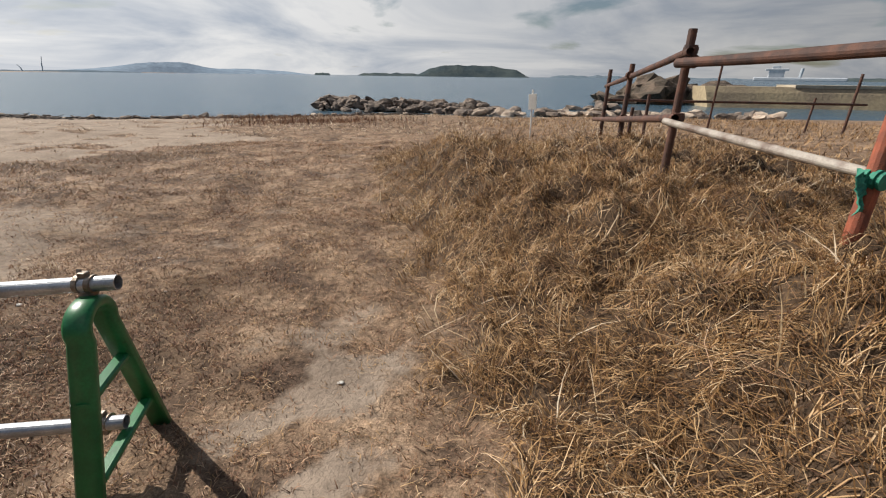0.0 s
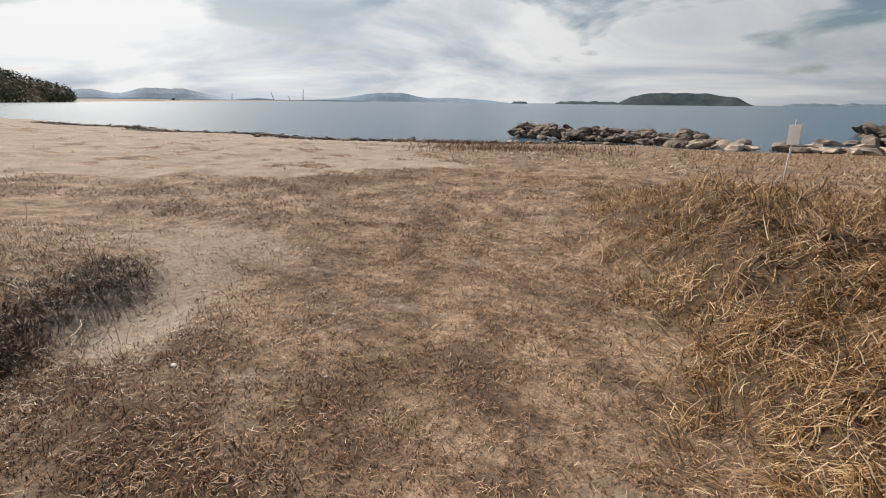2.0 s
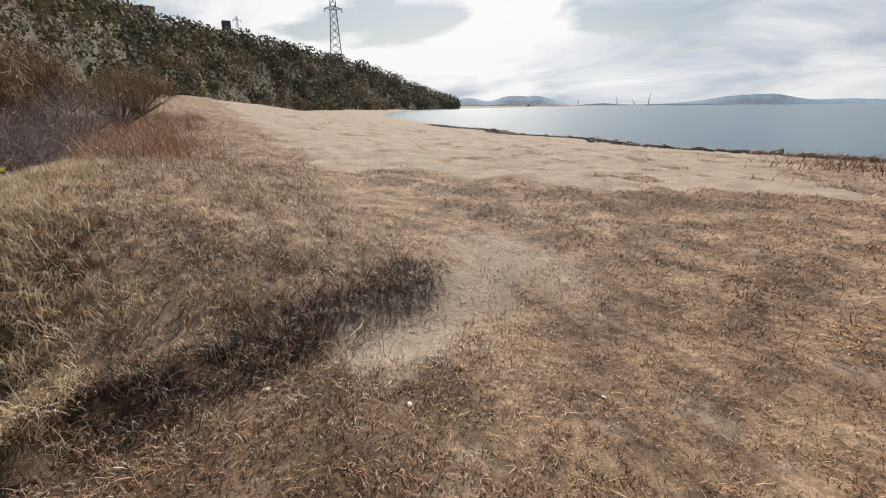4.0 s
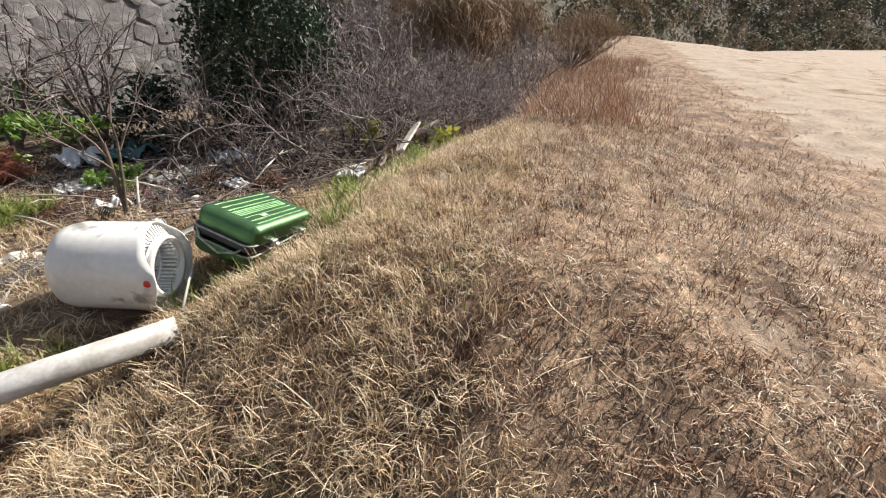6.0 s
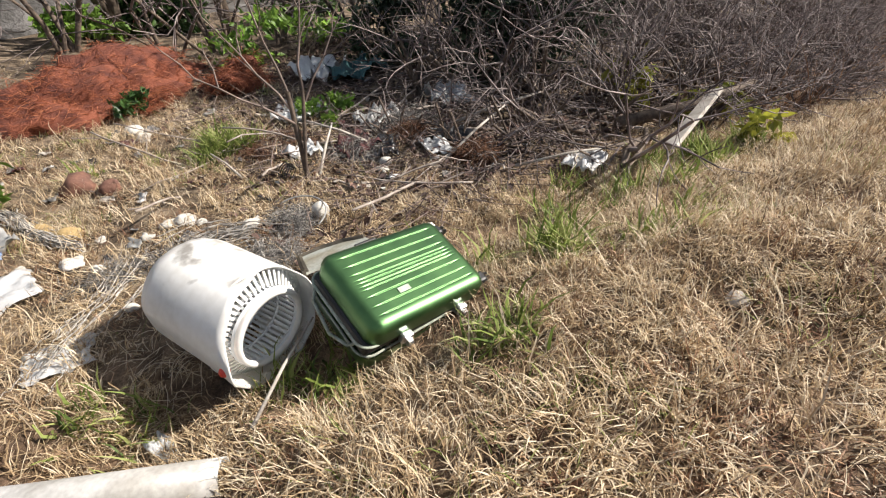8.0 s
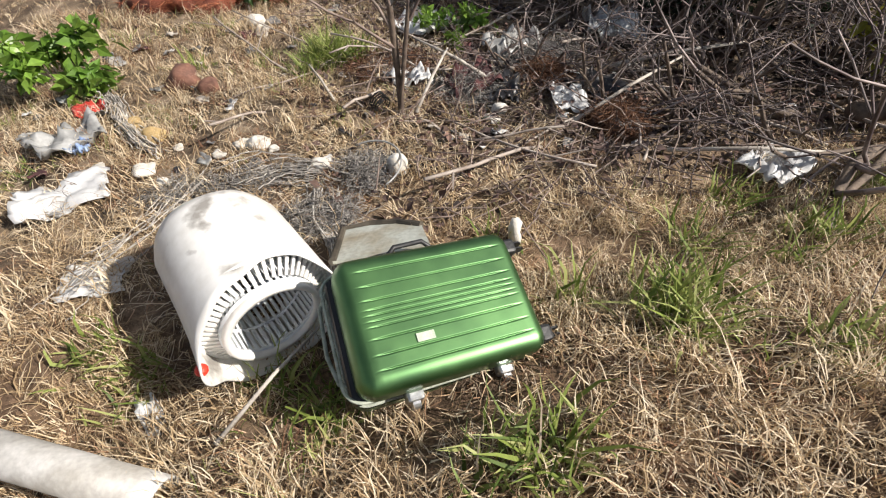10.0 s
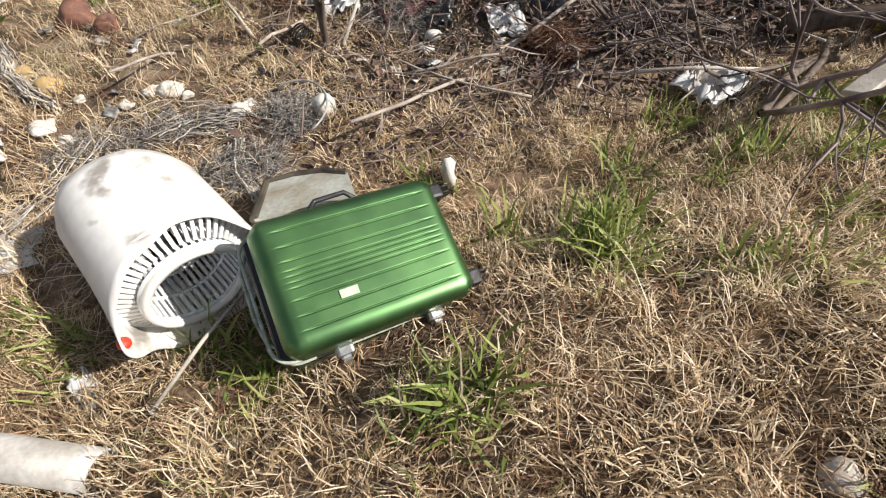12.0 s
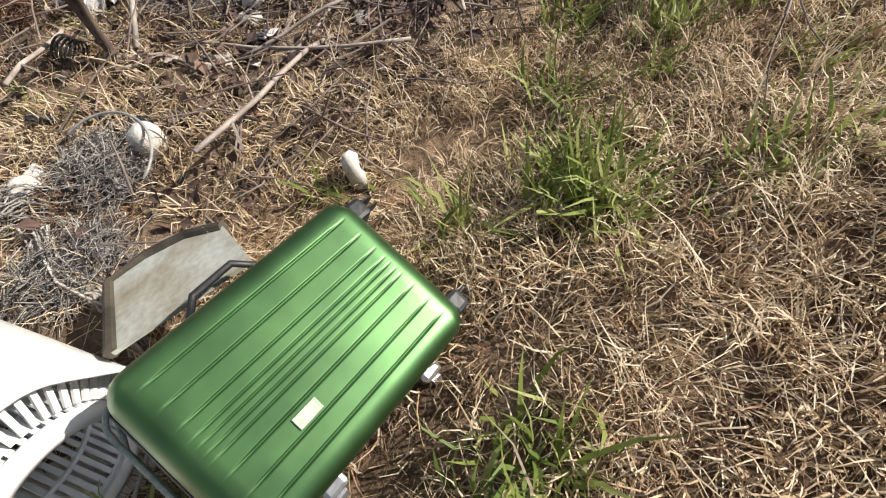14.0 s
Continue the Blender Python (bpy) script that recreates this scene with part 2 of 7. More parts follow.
def boulder(bm, size, seed, rough=0.28, cuts=2, m=None):
    """An uneven faceted stone."""
    r = bmesh.ops.create_icosphere(bm, subdivisions=cuts, radius=1.0)
    off = Vector((seed * 7.31, seed * 3.17, seed * 1.7))
    for v in r["verts"]:
        k = 1 + rough * 1.6 * noise.noise(v.co * 0.9 + off) + rough * 0.8 * noise.noise(v.co * 2.3 + off)
        v.co = Vector((v.co.x * size[0], v.co.y * size[1], v.co.z * size[2])) * k
    if m is not None:
        bmesh.ops.transform(bm, matrix=m, verts=r["verts"])
    return bm


# ---- terrain ----
def smooth(t):
    t = np.clip(t, 0.0, 1.0)
    return t * t * (3 - 2 * t)


def wobble(x, y, scale, seed):
    """Cheap smooth noise from crossed sines, about -1 to 1."""
    r = np.random.default_rng(seed)
    total = 0.0
    for i in range(7):
        a, ph, k = r.uniform(0, 6.28), r.uniform(0, 6.28), r.uniform(0.6, 2.1) / scale
        total = total + np.sin((x * math.cos(a) + y * math.sin(a)) * k * 6.28 + ph)
    return total / 4.2


def shore_y(x):
    return 34 + 5 * smooth((x + 20) / 20) + 0.0012 * np.minimum(x, 0) ** 2 + 1.2 * wobble(x, x * 0, 23, 3)


def scarp_x(y):
    """Line along which the bank breaks off."""
    return -1.06 - 0.42 * (y - 5)


def mound_foot(y):
    """Where the hummock of tall grass begins beside the trodden path."""
    return 2.22 - 0.2 * (y - 6.5)


def ground_z(x, y):
    x, y = np.asarray(x, float), np.asarray(y, float)
    d = shore_y(x) - y
    z = np.where(d < 0, np.maximum(d * 0.06, -6), 0.05 * d)
    z = np.where(d > 17, 0.85 + 0.4 * smooth((d - 17) / 11), z)
    # grassy bank that runs off to -x, steep towards the ditch behind it
    along = smooth((-0.55 - x) / 2.4)
    along = np.maximum(along, smooth((1.2 - x) / 2.2) * smooth((3.1 - y) / 0.8))
    seaward = np.exp(-((y - 4.2) / 2.6) ** 2)
    ditch = 0.47 + 0.53 * smooth((y - 2.35) / 1.55)
    bank = 0.85 * along * np.where(y > 4.2, seaward, ditch)
    bank = bank * (0.35 + 0.65 * smooth((x + 13) / 7))
    # scarp where the bank breaks off to bare sand
    edge = smooth((x - scarp_x(y)) / 0.3) * smooth((y - 4.4) / 0.6) * smooth((7.6 - y) / 0.6)
    bank = bank * (1 - 0.75 * edge)
    step = smooth((scarp_x(y) - x + 0.08 * wobble(x, y, 0.7, 6)) / 0.22) * smooth((y - 4.0) / 0.5) * smooth((7.2 - y) / 0.4)
    bank = np.maximum(bank, 0.24 * step)
    # hummock of tall dry grass under the pipe fence
    mound = 0.66 * smooth((x - mound_foot(y)) / (1.9 - 0.8 * smooth((y - 5.0) / 3.5))) * smooth((y - 1.0) / 3.0) * smooth((13.4 - y) / 3.6) * smooth((10 - x) / 4)
    rise = 0.05 * np.clip(-x - 9, 0, 58) * smooth((34 - y) / 36)
    mound = mound * (1 + 0.16 * wobble(x, y, 1.1, 9) + 0.11 * wobble(x, y, 0.55, 10))
    fine = 0.035 * wobble(x, y, 1.6, 7) + 0.05 * wobble(x, y, 4.5, 8) * smooth((d - 2) / 8)
    hollow = -0.13 * np.exp(-(((x + 2.66) / 0.20) ** 2 + ((y - 2.86) / 0.24) ** 2)) - 0.06 * np.exp(-(((x + 3.05) / 0.3) ** 2 + ((y - 3.12) / 0.10) ** 2))
    return z + bank + hollow + mound + rise + fine * (d > 0)


def gz(x, y):
    return float(ground_z(x, y))


def bare_sand(x, y):
    """0 to 1: how bare the sand lies."""
    x, y = np.asarray(x, float), np.asarray(y, float)
    d = shore_y(x) - y
    w = wobble(x, y, 5, 21)
    beach = smooth((y - 9.4 - 1.2 * np.clip(x + 7.2, 0, 6) + 0.9 * w) / 1.8) * smooth((np.where(y > 17, -1.5 - 0.75 * (y - 17), 2.0 + 0.12 * (18 - y)) - x - 1.5 * wobble(x, y, 7, 22)) / 3.0)
    beach = np.maximum(beach, smooth((-x - 8.5 + w) / 3) * smooth((y - 7.0 + 0.9 * w + 0.5 * wobble(x, y, 1.5, 29)) / 1.8))
    beach = beach * (1 - 0.8 * smooth((wobble(x, y, 2.6, 23) - 0.10) / 0.4) * smooth((y - 8 - 0.25 * np.clip(x + 14, 0, 24)) / 3) * smooth((-x + 3) / 3))
    off = x - scarp_x(y)
    scarp = 0.85 * smooth((off + 0.05) / 0.15) * np.exp(-(off / 0.85) ** 2) * smooth((y - 5.6) / 0.6) * smooth((8.3 - y) / 0.9)
    scarp = np.maximum(scarp, 0.60 * np.exp(-(((x + 2.2) / 1.2) ** 2 + ((y - 7.9) / 0.9) ** 2)))
    scarp = scarp + 0.15 * scarp * wobble(x, y, 0.8, 28)
    path = 0.66 * np.exp(-(((x - 1.85 - 0.2 * wobble(x, y, 1.7, 25)) / 0.58) ** 2)) * smooth((7.0 - y) / 1.5) * smooth((wobble(x, y, 0.9, 24) + 0.6) / 0.8)
    patch = 0.34 * smooth((wobble(x, y, 1.1, 26) - 0.40) / 0.2) * (y > 4.6) * (x < 1)
    near_shore = smooth((9 - d) / 5) * smooth((-9 - x) / 4)
    return np.clip(np.maximum.reduce([beach, scarp, path, patch, near_shore]), 0, 1)


def axis_steps(spans):
    out = []
    for a, b, s in spans:
        out += list(np.arange(a, b, s))
    return np.array(out + [spans[-1][1]])


gx = axis_steps([(-4800, -1200, 400), (-1200, -200, 60), (-200, -110, 6), (-110, -60, 2), (-60, -16, 0.7), (-16, -7, 0.2), (-7, 7, 0.115), (7, 14, 0.25), (14, 60, 1.5), (60, 300, 12), (300, 4800, 450)])
gy = axis_steps([(-1200, -200, 100), (-200, -30, 8), (-30, -2, 0.7), (-2, 10, 0.115), (10, 20, 0.2), (20, 46, 0.6), (46, 120, 4), (120, 600, 40), (600, 4800, 420)])
GX, GY = np.meshgrid(gx, gy)
GZ = ground_z(GX, GY)
gi = np.arange(GX.size).reshape(GX.shape)
gfaces = np.stack([gi[:-1, :-1], gi[:-1, 1:], gi[1:, 1:], gi[1:, :-1]], -1).reshape(-1, 4)
ground_mat = bpy.data.materials.new("ground")
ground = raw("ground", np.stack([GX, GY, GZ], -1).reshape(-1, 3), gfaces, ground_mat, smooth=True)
tagged(ground, "sandy ground with dry grass litter and trodden bare patches", "ground", kind="structure")
attr = ground.data.attributes.new("bare", "FLOAT", "POINT")
attr.data.foreach_set("value", bare_sand(GX, GY).astype(np.float32).ravel())
litter = ground.data.attributes.new("soil", "FLOAT", "POINT")
litter.data.foreach_set("value", (smooth((2.6 - GY) / 1.0) * smooth((-GX + 0.5) / 1.5)).astype(np.float32).ravel())


def shade_ground(m):
    m.use_nodes = True
    n, l = m.node_tree.nodes, m.node_tree.links
    b = n["Principled BSDF"]
    b.inputs["Roughness"].default_value, b.inputs["Specular IOR Level"].default_value = 0.95, 0.2
    tc = n.new("ShaderNodeTexCoord")

    def nz(scale, detail=6, rough=0.6):
        t = n.new("ShaderNodeTexNoise")
        t.inputs["Scale"].default_value, t.inputs["Detail"].default_value, t.inputs["Roughness"].default_value = scale, detail, rough
        l.new(tc.outputs["Object"], t.inputs["Vector"])
        return t.outputs["Fac"]

    def ramp(src, *stops):
        r = n.new("ShaderNodeValToRGB")
        el = r.color_ramp.elements
        el[0].position, el[0].color = stops[0][0], (*stops[0][1], 1)
        el[1].position, el[1].color = stops[-1][0], (*stops[-1][1], 1)
        for p, c in stops[1:-1]:
            x = el.new(p); x.color = (*c, 1)
        l.new(src, r.inputs[0])
        return r.outputs["Color"]

    def mix(f, a, bb, mode="MIX"):
        x = n.new("ShaderNodeMix"); x.data_type = "RGBA"; x.blend_type = mode
        if isinstance(f, float):
            x.inputs["Factor"].default_value = f
        else:
            l.new(f, x.inputs["Factor"])
        l.new(a, x.inputs["A"]); l.new(bb, x.inputs["B"])
        return x.outputs["Result"]

    sand = ramp(nz(1.3), (0.35, (0.245, 0.19, 0.145)), (0.65, (0.345, 0.275, 0.212)))
    grain = ramp(nz(260, 3), (0.3, (0.38, 0.38, 0.38)), (0.7, (0.62, 0.62, 0.62)))
    sand = mix(0.55, sand, grain, "OVERLAY")
    thatch = ramp(nz(2.2), (0.36, (0.10, 0.066, 0.046)), (0.5, (0.215, 0.145, 0.095)), (0.68, (0.34, 0.24, 0.16)))
    straw = ramp(nz(90, 5, 0.75), (0.33, (0.15, 0.15, 0.15)), (0.5, (0.5, 0.5, 0.5)), (0.68, (0.85, 0.85, 0.85)))
    thatch = mix(0.8, thatch, straw, "OVERLAY")
    clump = ramp(nz(14, 6, 0.7), (0.36, (0.2, 0.2, 0.2)), (0.64, (0.8, 0.8, 0.8)))
    thatch = mix(0.75, thatch, clump, "OVERLAY")
    sand = mix(0.3, sand, clump, "OVERLAY")
    soil = ramp(nz(5, 8), (0.38, (0.05, 0.037, 0.028)), (0.52, (0.15, 0.112, 0.078)), (0.66, (0.32, 0.25, 0.18)))
    at = n.new("ShaderNodeAttribute"); at.attribute_name = "bare"
    sl = n.new("ShaderNodeAttribute"); sl.attribute_name = "soil"
    # ragged border between sand and thatch
    ragged = n.new("ShaderNodeMath"); ragged.operation = "MULTIPLY_ADD"; ragged.inputs[1].default_value = 0.9
    l.new(nz(6, 8, 0.7), ragged.inputs[0]); l.new(at.outputs["Fac"], ragged.inputs[2])
    edge = n.new("ShaderNodeMapRange"); edge.inputs["From Min"].default_value, edge.inputs["From Max"].default_value = 0.72, 0.98
    l.new(ragged.outputs[0], edge.inputs["Value"])
    # decayed ground under thick grass, with the shade between blades put into its colour
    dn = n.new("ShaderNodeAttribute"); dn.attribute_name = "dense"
    shaded_humus = ramp(nz(30, 6), (0.35, (0.03, 0.02, 0.013)), (0.65, (0.13, 0.085, 0.052)))
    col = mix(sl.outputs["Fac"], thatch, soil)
    col = mix(dn.outputs["Fac"], col, shaded_humus)
    col = mix(edge.outputs[0], col, sand)
    l.new(col, b.inputs["Base Color"])
    bp = n.new("ShaderNodeBump"); bp.inputs["Strength"].default_value, bp.inputs["Distance"].default_value = 0.8, 0.02
    l.new(nz(22, 8, 0.7), bp.inputs["Height"]); l.new(bp.outputs[0], b.inputs["Normal"])


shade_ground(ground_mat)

# ---- sea ----
sea_mat = bpy.data.materials.new("sea_water")
sea_mat.use_nodes = True
sn, slk = sea_mat.node_tree.nodes, sea_mat.node_tree.links
sb = sn["Principled BSDF"]
sb.inputs["Base Color"].default_value = (0.055, 0.10, 0.135, 1)
sb.inputs["Roughness"].default_value, sb.inputs["IOR"].default_value = 0.22, 1.33
stc = sn.new("ShaderNodeTexCoord")
smap = sn.new("ShaderNodeMapping"); smap.inputs["Scale"].default_value = (0.5, 1.3, 1)
slk.new(stc.outputs["Object"], smap.inputs["Vector"])
swave = sn.new("ShaderNodeTexNoise"); swave.inputs["Scale"].default_value, swave.inputs["Detail"].default_value = 1.1, 6
slk.new(smap.outputs[0], swave.inputs["Vector"])
sbump = sn.new("ShaderNodeBump"); sbump.inputs["Strength"].default_value, sbump.inputs["Distance"].default_value = 0.6, 0.25
slk.new(swave.outputs["Fac"], sbump.inputs["Height"]); slk.new(sbump.outputs[0], sb.inputs["Normal"])
bm = bmesh.new()
bmesh.ops.create_grid(bm, x_segments=8, y_segments=8, size=4800)
solid("water", bm, sea_mat, "calm grey-blue sea reaching the horizon", "sea", pose(0, 0, 0), kind="structure")


# ---- grass ----
def scatter(n, x0, x1, y0, y1, keep, seed):
    r = np.random.default_rng(seed)
    x, y = r.uniform(x0, x1, n), r.uniform(y0, y1, n)
    k = r.uniform(0, 1, n) < keep(x, y)
    return x[k], y[k]


def blades(name, xy, mat, length, width, lean, curl, label, category="grass", seed=1, tuft=0, spread=0.05, wind=None, pull=0.0, twist=0.6, flow=0.0, levels=4):
    """Strips of bent grass; lean and curl in degrees (low, high). tuft: blades that start at each place."""
    r = np.random.default_rng(seed)
    x, y = xy
    if tuft:
        x = np.repeat(x, tuft) + r.normal(0, spread, len(x) * tuft)
        y = np.repeat(y, tuft) + r.normal(0, spread, len(y) * tuft)
    n = len(x)
    z = ground_z(x, y) - 0.01
    size = r.uniform(*length, n) * r.uniform(0.7, 1.1, n)
    w = r.uniform(*width, n)
    az = r.uniform(0, 6.283, n)
    if wind is not None:
        az = np.where(r.uniform(0, 1, n) < pull, wind + flow * wobble(x, y, 0.75, 77) + r.normal(0, 0.55, n), az)
    phi0, kap = np.radians(r.uniform(*lean, n)), np.radians(r.uniform(*curl, n))
    turn = r.normal(0, twist, n)
    verts = np.zeros((n, 2 * levels - 1, 3), np.float32)
    px, py, pz = x.copy(), y.copy(), z.copy()
    side = az + math.pi / 2 + r.normal(0, 0.5, n)
    for i in range(levels):
        half = w * (1 - (i / (levels - 1)) ** 2) * 0.5
        if i < levels - 1:
            verts[:, 2 * i] = np.stack([px - np.cos(side) * half, py - np.sin(side) * half, pz], -1)
            verts[:, 2 * i + 1] = np.stack([px + np.cos(side) * half, py + np.sin(side) * half, pz], -1)
        else:
            verts[:, 2 * i] = np.stack([px, py, pz], -1)
        phi = np.minimum(phi0 + kap * (i + 0.5) / levels, 2.3)
        a = az + turn * i
        step = size / (levels - 1)
        px, py, pz = px + np.sin(phi) * np.cos(a) * step, py + np.sin(phi) * np.sin(a) * step, pz + np.cos(phi) * step
        pz = np.maximum(pz, z + 0.012)
    f = [[0, 1, 3], [0, 3, 2], [2, 3, 5], [2, 5, 4], [4, 5, 6]] if levels == 4 else [[0, 1, 3], [0, 3, 2], [2, 3, 4]]
    f = np.array(f)
    faces = (np.arange(n)[:, None, None] * (2 * levels - 1) + f[None]).reshape(-1, 3)
    ob = raw(name, verts.reshape(-1, 3), faces, mat)
    return tagged(ob, label, category, kind="stuff")


def on_mound(x, y):
    return smooth((x - mound_foot(y) + 0.1 + 0.18 * wobble(x, y, 0.9, 33)) / 0.5) * smooth((y - 2.5) / 1.0) * smooth((14.0 - y) / 2.0)


def on_bank(x, y):
    return smooth((-0.3 - x) / 1.0) * smooth((7.4 - y) / 1.0)


def near_case(x, y):
    """0 where the suitcase and the tub press the grass down, 1 elsewhere."""
    a = np.exp(-(((x + 2.70) / 0.24) ** 4 + ((y - 2.84) / 0.26) ** 4))
    b = np.exp(-(((x + 3.05) / 0.34) ** 4 + ((y - 2.90) / 0.30) ** 4))
    c = np.exp(-(((x + 2.40) / 0.30) ** 4 + ((y - 2.38) / 0.36) ** 4))
    return 1 - 0.93 * np.maximum.reduce([a, b, c])


def golden(x, y):
    """Golden grass at the bank's brow above the ditch."""
    return smooth((4.75 + 0.35 * wobble(x, y, 1.3, 35) + 0.12 * (x + 2) - y) / 0.5) * smooth((y - 2.0 + 0.3 * wobble(x, y, 1.0, 36)) / 0.7) * smooth((-0.6 - x) / 0.8) * smooth((x + 9) / 3) * near_case(x, y)


def russet_zone(x, y):
    """Dark russet weeds beside the broken bank and in a belt before the beach."""
    near = smooth((1.5 - x + 0.4 * wobble(x, y, 1.4, 81)) / 1.2) * smooth((x + 1.9) / 1.0) * smooth((y - 4.0) / 0.5) * smooth((7.2 - y + 0.6 * wobble(x, y, 1.8, 82)) / 1.2)
    belt = smooth((-1.5 - x) / 2.0) * smooth((x + 13) / 3) * smooth((y - 7.8) / 1.2) * smooth((10.4 + 1.2 * np.clip(x + 7.2, 0, 6) - y) / 1.5) * smooth((wobble(x, y, 2.4, 83) + 0.25) / 0.5)
    return np.maximum(1.0 * near * (0.65 + 0.35 * smooth((wobble(x, y, 1.1, 84) + 0.3) / 0.5)), 0.8 * belt) * np.clip(1 - 1.2 * bare_sand(x, y), 0, 1)


# mask of the ground darkened for decay and shade under thick grass and weeds
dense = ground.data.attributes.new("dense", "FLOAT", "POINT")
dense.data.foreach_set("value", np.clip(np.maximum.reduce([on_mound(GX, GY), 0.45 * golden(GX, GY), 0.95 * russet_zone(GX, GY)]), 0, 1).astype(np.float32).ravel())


def locks(name, xy, mat, per, length, width, lean, curl, label, seed=1, spread=0.03, wind=0.0, pull=0.0, flow=0.0, sway=0.35, twist=0.35, lift=0.0, category="grass"):
    """Grass in locks: blades that start close together, fall the same way and share a tone."""
    r = np.random.default_rng(seed)
    cx, cy = xy
    k = len(cx)
    az = np.where(r.uniform(0, 1, k) < pull, wind + flow * wobble(cx, cy, 0.9, 77) + r.normal(0, 0.45, k), r.uniform(0, 6.283, k))
    lean_c, curl_c, size_c = r.uniform(*lean, k), r.uniform(*curl, k), r.uniform(*length, k)
    tone_c = r.uniform(-0.5, 0.5, k)
    x, y = (np.repeat(c, per) + r.normal(0, spread, k * per) for c in (cx, cy))
    n = k * per
    az = np.repeat(az, per) + r.normal(0, sway, n)
    phi0 = np.radians(np.clip(np.repeat(lean_c, per) + r.normal(0, 14, n), 0, 96))
    kap = np.radians(np.repeat(curl_c, per) * r.uniform(0.3, 1.5, n))
    size = np.repeat(size_c, per) * r.uniform(0.55, 1.2, n)
    w = r.uniform(*width, n)
    z = ground_z(x, y) - 0.01 + lift * r.uniform(0, 1, n)
    turn = r.normal(0, twist, n)
    side = az + math.pi / 2 + r.normal(0, 0.5, n)
    verts = np.zeros((n, 7, 3), np.float32)
    px, py, pz = x.copy(), y.copy(), z.copy()
    for i in range(4):
        half = w * (1 - (i / 3) ** 2) * 0.5
        if i < 3:
            verts[:, 2 * i] = np.stack([px - np.cos(side) * half, py - np.sin(side) * half, pz], -1)
            verts[:, 2 * i + 1] = np.stack([px + np.cos(side) * half, py + np.sin(side) * half, pz], -1)
        else:
            verts[:, 6] = np.stack([px, py, pz], -1)
        phi = np.minimum(phi0 + kap * i / 3, 2.2)
        a = az + turn * i
        px, py, pz = px + np.sin(phi) * np.cos(a) * size / 3, py + np.sin(phi) * np.sin(a) * size / 3, pz + np.cos(phi) * size / 3
        pz = np.maximum(pz, ground_z(px, py) + 0.010)
    f = np.array([[0, 1, 3], [0, 3, 2], [2, 3, 5], [2, 5, 4], [4, 5, 6]])
    faces = (np.arange(n)[:, None, None] * 7 + f[None]).reshape(-1, 3)
    ob = raw(name, verts.reshape(-1, 3), faces, mat)
    at = ob.data.attributes.new("tone", "FLOAT", "POINT")
    at.data.foreach_set("value", np.repeat(tone_c, per * 7).astype(np.float32))
    return tagged(ob, label, category, kind="stuff")


def cover(x, y):
    return np.clip(1 - 1.5 * bare_sand(x, y), 0, 1)


def flat_turf(x, y):
    return (1 - on_mound(x, y)) * (1 - on_bank(x, y))


# the hummock: long locks fallen over one another, finer near, coarser far off
locks("dry_grass", scatter(9000, 1.3, 8.5, 2.4, 7.6, lambda x, y: on_mound(x, y) * np.clip(1.15 - 0.12 * (x - 3), 0.2, 1), 41), straw_mat, 14,
      (0.09, 0.27), (0.003, 0.0062), (35, 90), (50, 170), "tall straw-coloured dry grass lying tangled over a hummock", 51, 0.035, 2.6, 0.6, 2.6, 0.5, 0.5, 0.05)
locks("dry_grass", scatter(6200, 0.8, 9.0, 7.4, 14.0, lambda x, y: on_mound(x, y) * np.clip(1.1 - 0.07 * (x - 3), 0.2, 1), 40), straw_mat, 11,
      (0.10, 0.28), (0.004, 0.009), (30, 88), (50, 160), "tall straw-coloured dry grass lying tangled over a hummock", 50, 0.05, 2.6, 0.6, 2.6, 0.5, 0.5, 0.06)
blades("dry_grass", scatter(26000, 1.3, 9.0, 2.4, 13.5, lambda x, y: on_mound(x, y) * 0.8, 42), brown_mat,
       (0.12, 0.34), (0.004, 0.008), (45, 90), (10, 90), "brown dead grass matted under the straw on a hummock", seed=52, levels=3)
blades("straw_stalk", scatter(1500, 1.6, 7.5, 2.6, 11.0, lambda x, y: on_mound(x, y), 141), pale_straw_mat,
       (0.25, 0.55), (0.006, 0.010), (40, 88), (0, 50), "pale bleached stalks lying on the tangled grass", seed=151, twist=0.2)
# trodden ground: short and flattened
locks("dry_grass", scatter(8600, -4.5, 3.6, 3.0, 9.0, lambda x, y: flat_turf(x, y) * np.clip(cover(x, y) + 0.12, 0, 1), 43), brown_mat, 7,
      (0.03, 0.09), (0.003, 0.0055), (55, 92), (0, 70), "short trodden brown grass on sandy ground", 53, 0.028, 0, 0, 0, 1.6, 0.6)
locks("dry_grass", scatter(6500, -4.5, 3.6, 3.0, 9.0, lambda x, y: flat_turf(x, y) * (1 - 0.7 * bare_sand(x, y)) * (0.35 + 0.65 * smooth((wobble(x, y, 1.3, 144) + 0.2) / 0.5)), 44), straw_mat, 6,
      (0.04, 0.12), (0.003, 0.005), (55, 92), (0, 60), "pale straw scattered over trodden sandy ground", 54, 0.03, 0, 0, 0, 1.6, 0.6)
locks("dry_grass", scatter(5200, -7.0, 3.0, 8.6, 15.0, lambda x, y: flat_turf(x, y) * cover(x, y), 38), brown_mat, 6,
      (0.06, 0.15), (0.006, 0.012), (50, 90), (0, 70), "matted rusty-brown grass on the flat", 64, 0.05, 0, 0, 0, 1.6, 0.6)
